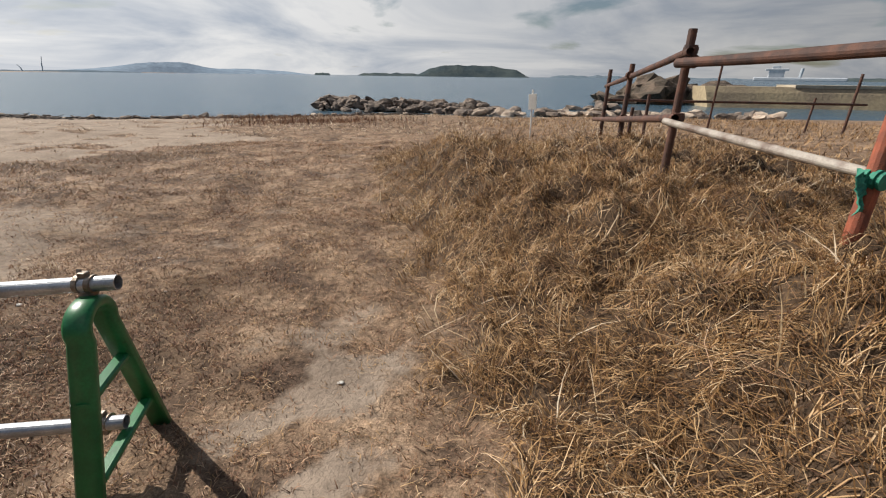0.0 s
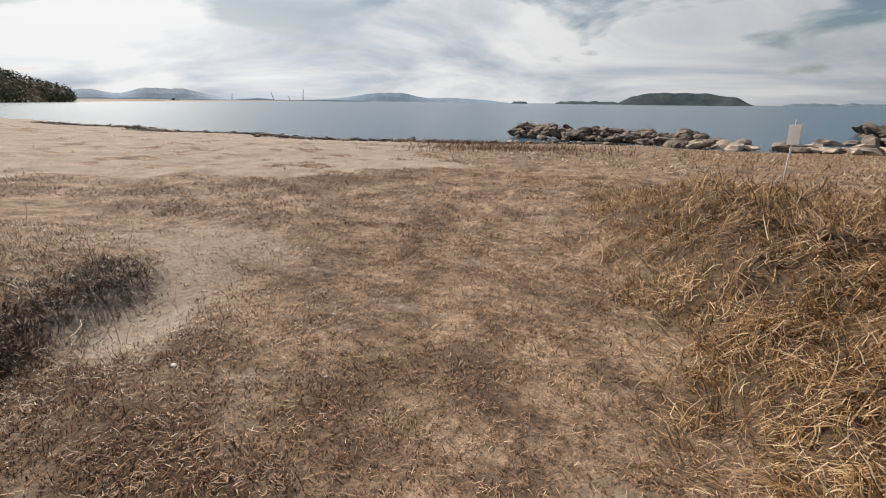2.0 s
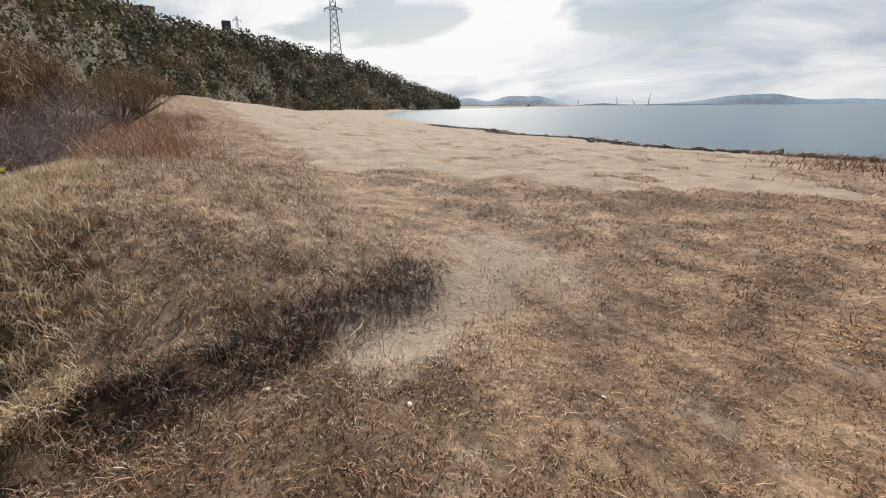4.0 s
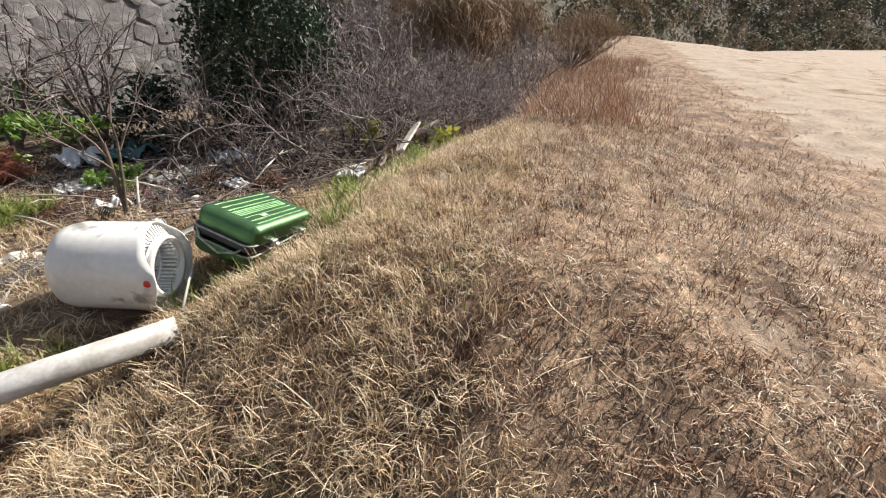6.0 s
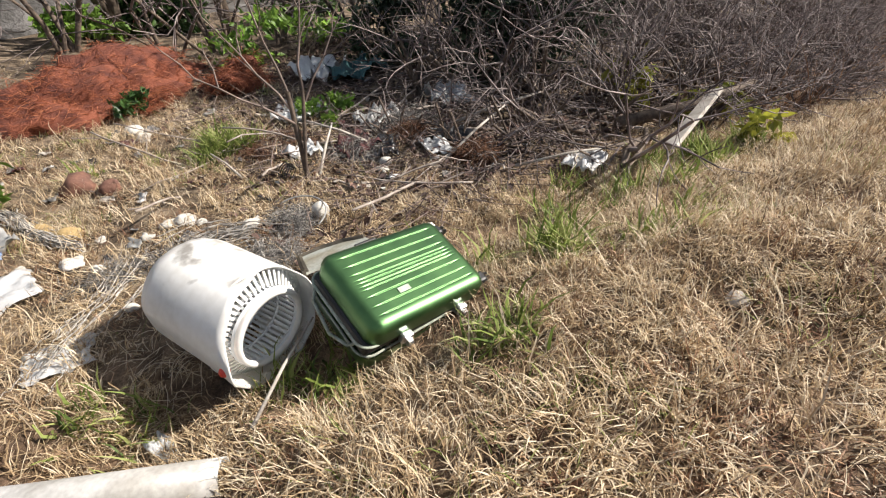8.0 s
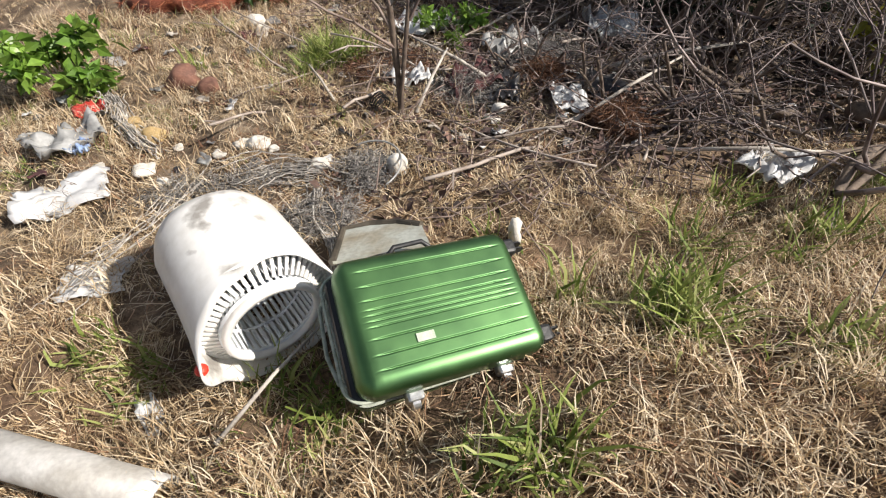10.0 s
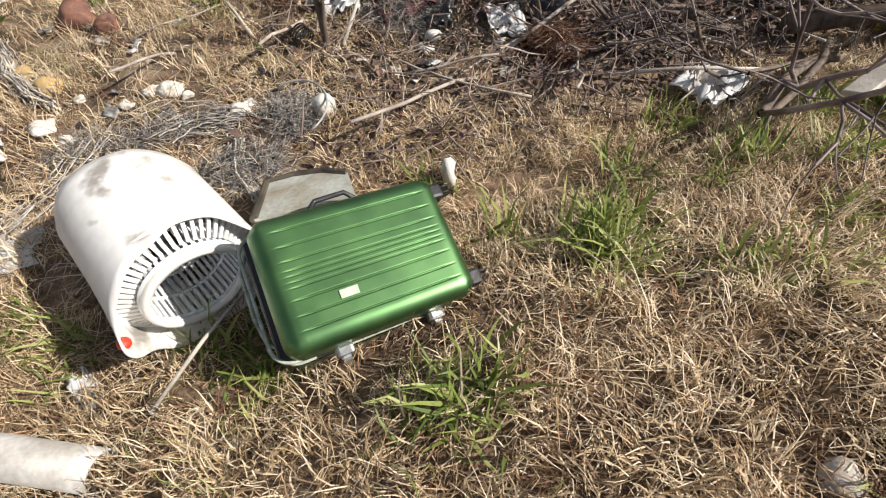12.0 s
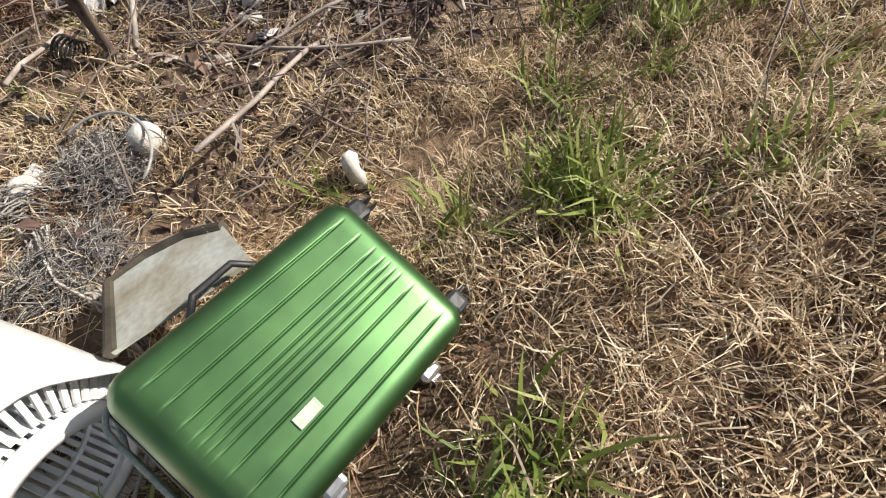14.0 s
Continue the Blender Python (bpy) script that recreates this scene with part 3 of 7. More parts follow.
locks("dry_grass", scatter(3000, -7.0, 3.0, 8.6, 15.0, lambda x, y: flat_turf(x, y) * cover(x, y) * smooth((wobble(x, y, 2.0, 139) + 0.1) / 0.4), 39), straw_mat, 6,
      (0.06, 0.14), (0.006, 0.011), (50, 90), (0, 70), "straw-coloured short grass on the flat", 65, 0.05, 0, 0, 0, 1.6, 0.6)
blades("dry_grass", scatter(42000, -22, 8, 13, 27, lambda x, y: (1 - bare_sand(x, y)) * (1 - on_mound(x, y)) * 0.9, 45), brown_mat,
       (0.06, 0.16), (0.010, 0.022), (45, 90), (0, 60), "low brown grass on the flat behind the beach", seed=55, levels=3)
locks("dry_weed", scatter(3600, -3.5, 1.9, 4.0, 9.5, lambda x, y: smooth((wobble(x, y, 1.5, 71) + 0.15) / 0.5) * smooth((x - scarp_x(y) - 0.3) / 0.4) * cover(x, y), 72), russet_mat, 7,
      (0.03, 0.09), (0.003, 0.0055), (40, 85), (0, 70), "dark russet weeds in patches on the trodden ground", 73, 0.03, 0, 0, 0, 1.8, 0.5, category="weeds")
locks("sand_weed", scatter(3600, -14.0, 1.0, 6.0, 16.0, lambda x, y: smooth((bare_sand(x, y) - 0.3) / 0.3) * (0.12 + 0.88 * smooth((wobble(x, y, 1.7, 171) - 0.05) / 0.4)), 172), brown_mat, 7,
      (0.04, 0.11), (0.004, 0.009), (40, 90), (0, 80), "sparse brown weeds creeping over bare sand", 173, 0.05, 0, 0, 0, 1.8, 0.5, category="weeds")
locks("dry_weed", scatter(9000, -4.5, 1.8, 4.0, 8.0, russet_zone, 181), russet_mat, 7,
      (0.03, 0.10), (0.003, 0.0055), (35, 90), (0, 100), "dark russet weeds matted beside the broken bank", 182, 0.03, 0, 0, 0, 1.5, 0.6, category="weeds")
locks("dry_weed", scatter(6000, -13.0, -1.0, 8.0, 16.5, russet_zone, 183), russet_mat, 5,
      (0.05, 0.13), (0.006, 0.011), (40, 90), (0, 80), "dull russet weeds in a belt before the beach", 184, 0.05, 0, 0, 0, 1.6, 0.6, category="weeds")
# the bank: tufts with sand between
locks("dry_weed", scatter(11500, -8.0, -0.2, 2.6, 7.6, lambda x, y: on_bank(x, y) * (1 - golden(x, y)) * np.clip(1 - 1.5 * bare_sand(x, y), 0, 1) * smooth((y - 2.6) / 0.5), 46), grey_mat, 7,
      (0.05, 0.11), (0.0035, 0.006), (15, 80), (20, 160), "grey-brown dead weeds thick on the sandy bank", 56, 0.022, 0, 0, 0, 1.3, 0.6, category="weeds")
locks("dry_grass", scatter(3800, -8.0, -0.2, 3.0, 7.6, lambda x, y: on_bank(x, y) * (1 - golden(x, y)) * cover(x, y), 47), brown_mat, 7,
      (0.06, 0.16), (0.003, 0.0055), (20, 80), (20, 120), "rust-brown dead grass among weeds on the bank", 57, 0.024, 0, 0, 0, 1.2, 0.6)
locks("dry_weed", scatter(5600, -9, 0, 3.4, 7.4, lambda x, y: on_bank(x, y) * smooth((wobble(x, y, 0.9, 74) + 0.25 * smooth((-2.5 - x) / 1.5) - 0.05) / 0.4) * cover(x, y), 75), russet_mat, 8,
      (0.04, 0.11), (0.003, 0.006), (10, 70), (0, 90), "dark russet weeds in clumps on the bank", 76, 0.024, 0, 0, 0, 1.8, 0.5, category="weeds")
locks("dry_grass", scatter(17000, -8.5, -0.4, 1.6, 5.2, lambda x, y: golden(x, y), 48), pale_straw_mat, 11,
      (0.06, 0.17), (0.0025, 0.005), (10, 85), (40, 190), "golden dry grass tangled over the brow of the bank", 58, 0.024, -0.6, 0.45, 2.6, 0.6, 0.6, 0.03)
locks("dry_grass", scatter(5200, -8.5, -0.4, 1.8, 5.2, lambda x, y: golden(x, y) * smooth((wobble(x, y, 1.0, 39) + 0.1) / 0.5), 140), brown_mat, 8,
      (0.06, 0.16), (0.003, 0.005), (25, 88), (20, 130), "reddish-brown dead grass mixed into the straw on the bank", 61, 0.024, 0, 0, 0, 0.8, 0.6)
blades("dry_grass", scatter(36000, -28, -6.5, 1.5, 10.0, lambda x, y: (1 - bare_sand(x, y)) * smooth((x + 28) / 8 + 0.2), 49), brown_mat,
       (0.07, 0.22), (0.006, 0.013), (30, 88), (0, 90), "rust-brown grass along the far bank beside the beach", seed=59, levels=3)
locks("dry_grass", scatter(4200, -6.0, 1.0, -4.0, 2.9, lambda x, y: (0.4 + 0.6 * smooth((wobble(x, y, 1.0, 37) + 0.1) / 0.4)) * (0.3 + 0.7 * smooth((x + 4.6) / 1.2)), 49), pale_straw_mat, 7,
      (0.06, 0.18), (0.004, 0.007), (35, 90), (10, 130), "thin dry grass between the litter in the ditch", 60, 0.03, 0, 0, 0, 0.9, 0.5)
locks("dry_grass", scatter(5200, -4.4, -0.7, -1.2, 2.4, lambda x, y: (0.35 + 0.65 * smooth((wobble(x, y, 0.8, 137) + 0.25) / 0.4)) * smooth((x + 4.4) / 0.9) * near_case(x, y), 149), pale_straw_mat, 8,
      (0.08, 0.22), (0.0028, 0.0055), (25, 88), (20, 150), "matted dry grass and straw over the ditch floor", 162, 0.03, 0, 0, 0, 0.7, 0.6, 0.02)
locks("dry_weed", scatter(2600, -4.6, -0.7, -1.6, 2.0, lambda x, y: smooth((wobble(x, y, 0.9, 138) + 0.1) / 0.4), 150), russet_mat, 7,
      (0.05, 0.16), (0.0028, 0.005), (30, 88), (20, 130), "reddish dead stems mixed into ditch straw", 163, 0.03, 0, 0, 0, 0.9, 0.6, 0.02, "weeds")
locks("green_weed", scatter(420, -3.8, -0.9, -1.2, 1.6, lambda x, y: smooth((wobble(x, y, 0.9, 146) - 0.1) / 0.3), 152), green_mat, 8,
      (0.05, 0.14), (0.004, 0.008), (15, 70), (10, 90), "small green shoots between ditch litter", 164, 0.025, 0, 0, 0, 1.2, 0.4)
blades("creeper", scatter(260, -7.0, -0.6, 2.6, 6.8, lambda x, y: on_bank(x, y) * near_case(x, y), 160), pale_straw_mat,
       (0.2, 0.5), (0.0025, 0.0045), (80, 90), (0, 5), "long pale runners lying across the dry grass", seed=161, twist=0.35, category="grass")

blades("tall_weed", scatter(30000, -26.0, -7.0, 1.0, 6.4, lambda x, y: smooth((wobble(x, y, 2.2, 175) + 0.25) / 0.4) * smooth((5.9 - y + 0.5 * wobble(x, y, 1.6, 178)) / 1.4), 176), brown_mat,
       (0.25, 0.8), (0.006, 0.011), (5, 55), (0, 80), "rust-brown tall dead weeds at the end of the bank", "weeds", seed=177)
blades("dry_grass", scatter(22000, 3.5, 26, 12.5, 36, lambda x, y: 0.35 + 0.65 * smooth((wobble(x, y, 2.5, 186) + 0.3) / 0.5), 187), straw_mat,
       (0.12, 0.40), (0.014, 0.030), (20, 80), (10, 90), "straw-coloured dry grass on the spit behind the fence", seed=188, levels=3)
# ---- green barricade with steel pipes ----
barricade = thing("pipe_barricade", "green-painted steel A-frame stand carrying two galvanised pipes", "barricade")


def band(bm, path, width, thick):
    """A flat bar of given width along x, following (y, z) points."""
    pts = [Vector((0, y, z)) for y, z in path]
    rows = []
    for i, p in enumerate(pts):
        d = (pts[min(i + 1, len(pts) - 1)] - pts[max(i - 1, 0)]).normalized()
        nrm = Vector((0, -d.z, d.y)) * thick / 2
        c = 0.25 * thick
        w = width / 2
        rows.append([bm.verts.new(p + o) for o in
                     (Vector((-w + c, 0, 0)) - nrm, Vector((w - c, 0, 0)) - nrm, Vector((w, 0, 0)) - nrm * 0.5, Vector((w, 0, 0)) + nrm * 0.5,
                      Vector((w - c, 0, 0)) + nrm, Vector((-w + c, 0, 0)) + nrm, Vector((-w, 0, 0)) + nrm * 0.5, Vector((-w, 0, 0)) - nrm * 0.5)])
    for a, b in zip(rows, rows[1:]):
        for j in range(8):
            bm.faces.new((a[j], a[(j + 1) % 8], b[(j + 1) % 8], b[j]))
    bm.faces.new(rows[0][::-1]); bm.faces.new(rows[-1])
    return bm


arch = [(-0.36, -0.02), (-0.09, 0.66)]
arch += [(-0.095 * math.cos(a), 0.69 + 0.075 * math.sin(a)) for a in np.linspace(0.02, math.pi - 0.02, 17)]
arch += [(0.09, 0.66), (0.29, -0.02)]
bar_at = pose(1.17, 4.75, 1.27, 0, 0, 12)
for name, pts in (("stand_frame", arch), ("rung", [(-0.19, 0.46), (0.17, 0.46)]), ("rung", [(-0.28, 0.17), (0.25, 0.17)])):
    bm = band(bmesh.new(), pts, 0.085 if name == "stand_frame" else 0.05, 0.042 if name == "stand_frame" else 0.03)
    bmesh.ops.transform(bm, matrix=bar_at, verts=bm.verts)
    part(name, bm, green_paint, barricade, "glossy green painted steel", smooth=name == "stand_frame")
for p, q in (((1.25, 4.82, 2.09), (0.30, 4.71, 2.055)), ((1.17, 4.77, 1.49), (0.30, 4.64, 1.50))):
    part("pipe", tube(bmesh.new(), [p, q], 0.029, 20, hollow=0.86), galv_mat, barricade, "dull galvanised steel pipe with an open end", smooth=False)
clamp_mat = material("worn_clamp", (0.34, 0.30, 0.26), 0.5, 0.7, color2=(0.20, 0.14, 0.09), scale=30, fine=160)


def clamp(parent, c, axis, r):
    bm = bmesh.new()
    a = Vector(axis).normalized()
    c = Vector(c)
    for o in (-0.022, 0.022):
        tube(bm, [c + a * (o - 0.009), c + a * (o + 0.009)], r * 1.22, 16)
    box(bm, (0.03, 0.03, 0.02), Matrix.Translation(c + Vector((0, 0, r * 1.3))), 0.004)
    box(bm, (0.05, 0.045, 0.03), Matrix.Translation(c - Vector((0, 0, r * 1.2))), 0.006)
    ob = part("clamp", bm, clamp_mat, parent, "worn steel pipe clamp")
    part("bolt", tube(bmesh.new(), [c + a * -0.02 + Vector((0, 0, r * 0.8)), c + a * -0.02 + Vector((0, 0.01, r * 1.9))], 0.008, 6), clamp_mat, ob)


clamp(barricade, (1.14, 4.808, 2.087), (1, 0, 0), 0.029)
clamp(barricade, (1.08, 4.766, 1.492), (1, 0, 0), 0.029)

# ---- rusty pipe fence ----
fence = thing("pipe_fence", "weathered fence of rusty scaffold pipes leaning over dry grass", "fence")


def fence_pipe(name, p, q, r, mat, label=""):
    p, q = Vector(p), Vector(q)
    pts = [p.lerp(q, k) + Vector((0, 0, -0.012 * math.sin(math.pi * k))) for k in (0, 0.25, 0.5, 0.75, 1)]
    part(name, tube(bmesh.new(), pts, r, 14, hollow=0.85), mat, fence, label, smooth=False)


fence_pipe("post", (4.50, 7.50, 1.80), (4.56, 7.56, 3.21), 0.036, rust_mat)
fence_pipe("post", (5.00, 10.05, 1.55), (5.10, 10.16, 3.00), 0.036, rust_mat)
fence_pipe("post", (5.50, 12.35, 1.35), (5.60, 12.47, 2.96), 0.036, rust_mat)
fence_pipe("post", (5.62, 11.3, 1.35), (5.66, 11.32, 2.35), 0.03, rust_mat)
fence_pipe("post", (6.15, 11.9, 1.3), (6.18, 11.95, 2.55), 0.03, rust_mat)
fence_pipe("post", (4.66, 5.62, 1.62), (4.80, 5.74, 3.12), 0.045, red_rust_mat, "red-primed rusty post")
fence_pipe("rail", (4.40, 7.40, 2.935), (4.92, 4.70, 3.01), 0.038, rust_mat)
fence_pipe("rail", (4.50, 7.42, 3.03), (5.66, 12.8, 2.66), 0.033, rust_mat)
fence_pipe("rail", (4.42, 7.30, 2.50), (5.40, 12.5, 2.06), 0.036, rust_mat)
fence_pipe("rail", (4.33, 7.30, 2.475), (4.95, 5.25, 2.30), 0.029, material("peeling_white_pipe", (0.40, 0.36, 0.31), 0.6, color2=(0.15, 0.10, 0.075), scale=7, fine=90, bump=0.4), "pale peeling pipe with rust bands")
for c, ax in (((4.55, 7.47, 2.95), (0.2, -1, 0)), ((4.54, 7.50, 3.04), (0, 0, 1)), ((4.52, 7.47, 2.49), (0, 0, 1)), ((5.06, 10.1, 2.85), (0.2, 1, 0)), ((5.05, 10.1, 2.28), (0.2, 1, 0))):
    bm = bmesh.new()
    tube(bm, [Vector(c) - Vector(ax).normalized() * 0.04, Vector(c) + Vector(ax).normalized() * 0.04], 0.055, 12)
    box(bm, (0.07, 0.11, 0.06), pose(c[0], c[1], c[2], 0, 0, 30), 0.01)
    part("coupler", bm, rust_mat, fence, "rusted scaffold coupler")
net_mat = material("green_netting", (0.03, 0.26, 0.17), 0.7, color2=(0.02, 0.16, 0.11), scale=20, fine=120, bump=0.6)


def rag(size, seed, folds=3.0, n=14):
    """A crumpled rag of cloth or film, hanging or lying, with thickness."""
    bm = bmesh.new()
    bmesh.ops.create_grid(bm, x_segments=n, y_segments=n, size=0.5)
    off = Vector((seed * 3.3, seed * 1.9, seed))
    for v in bm.verts:
        p = Vector((v.co.x, v.co.y, 0))
        h = noise.noise(p * folds + off) * 0.6 + noise.noise(p * folds * 2.6 + off) * 0.32 + noise.noise(p * folds * 6 + off) * 0.12
        k = 1 + 0.35 * noise.noise(p * 2.2 - off)
        v.co = Vector((p.x * size[0] * k, p.y * size[1] * k, max(0, 0.35 + h) * size[2]))
    ret = bmesh.ops.solidify(bm, geom=bm.faces[:], thickness=0.003)
    return bm


for c, rz in (((4.72, 5.66, 2.33), 20), ((4.86, 5.25, 3.0), 70)):
    bm = bmesh.new()
    ax = Vector((0.25, -0.95, -0.05)).normalized()
    for i in range(7):
        o = (i - 3) * 0.014
        tube(bm, [Vector(c) + ax * (o - 0.008), Vector(c) + ax * (o + 0.008)], 0.05 + 0.008 * math.sin(i * 2.1), 12)
    part("net_wrapping", bm, net_mat, fence, "torn green netting tied round the pipe")
bm = rag((0.16, 0.22, 0.07), 4)
bmesh.ops.transform(bm, matrix=pose(4.66, 5.66, 2.25, 75, 10, 20), verts=bm.verts)
part("net_scrap", bm, net_mat, fence, "torn green netting hanging from the pipe")

# thin far posts with a bar
far_fence = thing("rope_fence", "thin dark posts with a rusty bar across, beside the water", "fence")
for x, y, h, r in ((12.6, 21.2, 2.5, 0.04), (18.2, 21.6, 2.2, 0.05), (16.6, 21.5, 1.3, 0.04)):
    z = float(ground_z(x, y))
    part("post", tube(bmesh.new(), [(x, y, z - 0.1), (x + 0.08, y, z + h)], r, 8), rust_mat, far_fence)
part("bar", tube(bmesh.new(), [(8.5, 21.0, 2.05), (18.8, 21.6, 1.95)], 0.045, 8), rust_mat, far_fence)

# ---- white sign on a stake ----
sign = thing("sign_board", "blank white notice board on a thin white stake", "sign")
sz = float(ground_z(5.43, 19.14))
bm = bmesh.new(); box(bm, (0.29, 0.03, 0.50), pose(5.43, 19.11, 2.04, 0, -3, -40), 0.006)
part("board", bm, material("sign_sheet", (0.82, 0.82, 0.80), 0.5, color2=(0.76, 0.76, 0.74), scale=4, fine=40, bump=0.05, through_light=0.45), sign)
part("stake", tube(bmesh.new(), [(5.44, 19.14, sz - 0.1), (5.42, 19.14, 2.42)], 0.022, 8), white_plastic, sign)

# ---- green suitcase ----
case_mat = bpy.data.materials.new("green_shell")
case_mat.use_nodes = True
cn, cl = case_mat.node_tree.nodes, case_mat.node_tree.links
cb = cn["Principled BSDF"]
cb.inputs["Metallic"].default_value, cb.inputs["Roughness"].default_value = 0.93, 0.4
cb.inputs["Coat Weight"].default_value, cb.inputs["Coat Roughness"].default_value = 0.9, 0.42
ctc, cnz = cn.new("ShaderNodeTexCoord"), cn.new("ShaderNodeTexNoise")
cnz.inputs["Scale"].default_value, cnz.inputs["Detail"].default_value = 7, 8
cl.new(ctc.outputs["Object"], cnz.inputs["Vector"])
crp = cn.new("ShaderNodeValToRGB")
crp.color_ramp.elements[0].position, crp.color_ramp.elements[0].color = 0.35, (0.052, 0.150, 0.040, 1)
crp.color_ramp.elements[1].position, crp.color_ramp.elements[1].color = 0.65, (0.088, 0.215, 0.064, 1)
cl.new(cnz.outputs["Fac"], crp.inputs[0]); cl.new(crp.outputs[0], cb.inputs["Base Color"])
cmr = cn.new("ShaderNodeMapRange"); cmr.inputs["To Min"].default_value, cmr.inputs["To Max"].default_value = 0.34, 0.50
cl.new(cnz.outputs["Fac"], cmr.inputs["Value"]); cl.new(cmr.outputs[0], cb.inputs["Roughness"])
black_mat = material("black_plastic", (0.025, 0.025, 0.027), 0.5, color2=(0.012, 0.012, 0.013), scale=10, fine=90)
zip_mat = material("zip_tape", (0.42, 0.45, 0.38), 0.8, color2=(0.22, 0.25, 0.20), scale=30, fine=200, bump=0.4)
chrome_mat = material("scuffed_chrome", (0.62, 0.62, 0.62), 0.3, 0.9, color2=(0.45, 0.45, 0.45), scale=20, fine=100, bump=0.1)
label_mat = material("paper_label", (0.52, 0.58, 0.47), 0.5, color2=(0.36, 0.44, 0.32), scale=40, fine=200)

CASE = Matrix(((0.9862, -0.0462, -0.1587, -3.055), (0.0903, 0.9549, 0.2828, 2.847), (0.1385, -0.2933, 0.9459, 2.016), (0, 0, 0, 1)))
suitcase = thing("suitcase", "metallic green hard-shell suitcase with moulded ribs, lying half open in grass", "suitcase", CASE)
CL, CW = 0.60, 0.42


def rounded_rect(lx, ly, r, seg=6):
    out = []
    for cx, cy, a0 in ((lx / 2 - r, ly / 2 - r, 0), (-lx / 2 + r, ly / 2 - r, 90), (-lx / 2 + r, -ly / 2 + r, 180), (lx / 2 - r, -ly / 2 + r, 270)):
        for k in range(seg + 1):
            a = radians(a0 + 90 * k / seg)
            out.append((cx + r * math.cos(a), cy + r * math.sin(a)))
    return out


def shell(depth, top_z, down, ribs):
    """One half of the case: rounded rim to a ribbed face; grid face with grooves along the length."""
    bm = bmesh.new()
    nx, ny = 26, 250
    vs = []
    for j in range(ny + 1):
        row = []
        for i in range(nx + 1):
            u, v = -1 + 2 * i / nx, -1 + 2 * j / ny
            # superellipse-like map of the square keeps the corners round
            x, y = u * CL / 2, v * CW / 2
            ax, ay = abs(x) - (CL / 2 - 0.055), abs(y) - (CW / 2 - 0.055)
            if ax > 0 and ay > 0:
                m = max(ax, ay); l = math.hypot(ax, ay)
                k = m / l if l else 1
                x, y = math.copysign(CL / 2 - 0.055 + ax * k, x), math.copysign(CW / 2 - 0.055 + ay * k, y)
                e = 0.055 - l * k
                e = 0.055 - math.hypot(ax * k, ay * k)
            else:
                e = min(CL / 2 - abs(x), CW / 2 - abs(y))
            t = min(1, e / 0.05)
            z = -depth * 0.42 * (1 - math.sqrt(max(0, 1 - (1 - t) ** 2)))
            groove = 0.0
            if ribs and abs(x) < CL / 2 - 0.07:
                for c, w in ribs:
                    d = abs(y - c) / w
                    if d < 1:
                        groove = max(groove, (1 - d) * (1 - smooth((abs(x) - (CL / 2 - 0.10)) / 0.03)))
            row.append(bm.verts.new((x, y, top_z + down * (-z) if down > 0 else top_z + z - 0.006 * groove)))
        vs.append(row)
    for j in range(ny):
        for i in range(nx):
            f = (vs[j][i], vs[j][i + 1], vs[j + 1][i + 1], vs[j + 1][i])
            bm.faces.new(f if down < 0 else f[::-1])
    rim = [e for e in bm.edges if e.is_boundary]
    ret = bmesh.ops.extrude_edge_only(bm, edges=rim)
    for v in [g for g in ret["geom"] if isinstance(g, bmesh.types.BMVert)]:
        v.co.z = top_z + down * depth
    bmesh.ops.recalc_face_normals(bm, faces=bm.faces[:])
    return bm


RIBS = [(-0.150, 0.0038), (-0.100, 0.0038), (-0.055, 0.0038), (-0.026, 0.003), (-0.009, 0.003), (0.009, 0.003), (0.026, 0.003), (0.062, 0.0038), (0.108, 0.0038), (0.150, 0.0038)]
lid = part("lid", shell(0.105, 0.0, -1, RIBS), case_mat, suitcase, "ribbed metallic green lid", smooth=True)
low = shell(0.10, -0.265, 1, [])
bmesh.ops.transform(low, matrix=pose(0.030, 0, 0, 0, 6, 0), verts=low.verts)
part("lower_shell", low, case_mat, suitcase, "dark green lower shell in shade", smooth=True)
# black block added between the halves to make the open gap dark
bm = bmesh.new(); box(bm, (CL - 0.005, CW - 0.02, 0.06), pose(0.020, 0, -0.135), 0.015)
part("gap_block", bm, black_mat, suitcase, "black block filling the open gap")
for z, tilt in ((-0.108, 0.0), (-0.155, 6.0)):
    bm = bmesh.new()
    loop = [(x, y, z) for x, y in rounded_rect(CL + 0.008, CW - 0.014, 0.06)]
    tube(bm, loop + loop[:2], 0.0055, 8)
    bmesh.ops.transform(bm, matrix=pose(0.030, 0, 0, 0, tilt, 0), verts=bm.verts)
    part("zip", bm, zip_mat, suitcase, "pale zip tape round the rim", smooth=True)
# the zip hangs out in a bow at the open end
bow = [(CL / 2 - 0.02, CW / 2 - 0.05, -0.12), (CL / 2 + 0.035, CW / 2 - 0.09, -0.17), (CL / 2 + 0.05, 0.02, -0.21), (CL / 2 + 0.045, -0.12, -0.17), (CL / 2 + 0.0, -CW / 2 + 0.02, -0.12)]
part("zip", tube(bmesh.new(), bow, 0.007, 8), zip_mat, suitcase, "loose pale zip tape", smooth=True)
for x, y in ((0.14, CW / 2 + 0.012), (-0.16, CW / 2 + 0.012)):
    bm = bmesh.new()
    box(bm, (0.055, 0.035, 0.05), pose(x, y, -0.115), 0.010)
    latch = part("latch", bm, chrome_mat, suitcase, "scuffed chrome side latch")
    part("latch_hinge", tube(bmesh.new(), [(x - 0.012, y + 0.02, -0.12), (x + 0.012, y + 0.02, -0.12)], 0.018, 12), chrome_mat, latch)
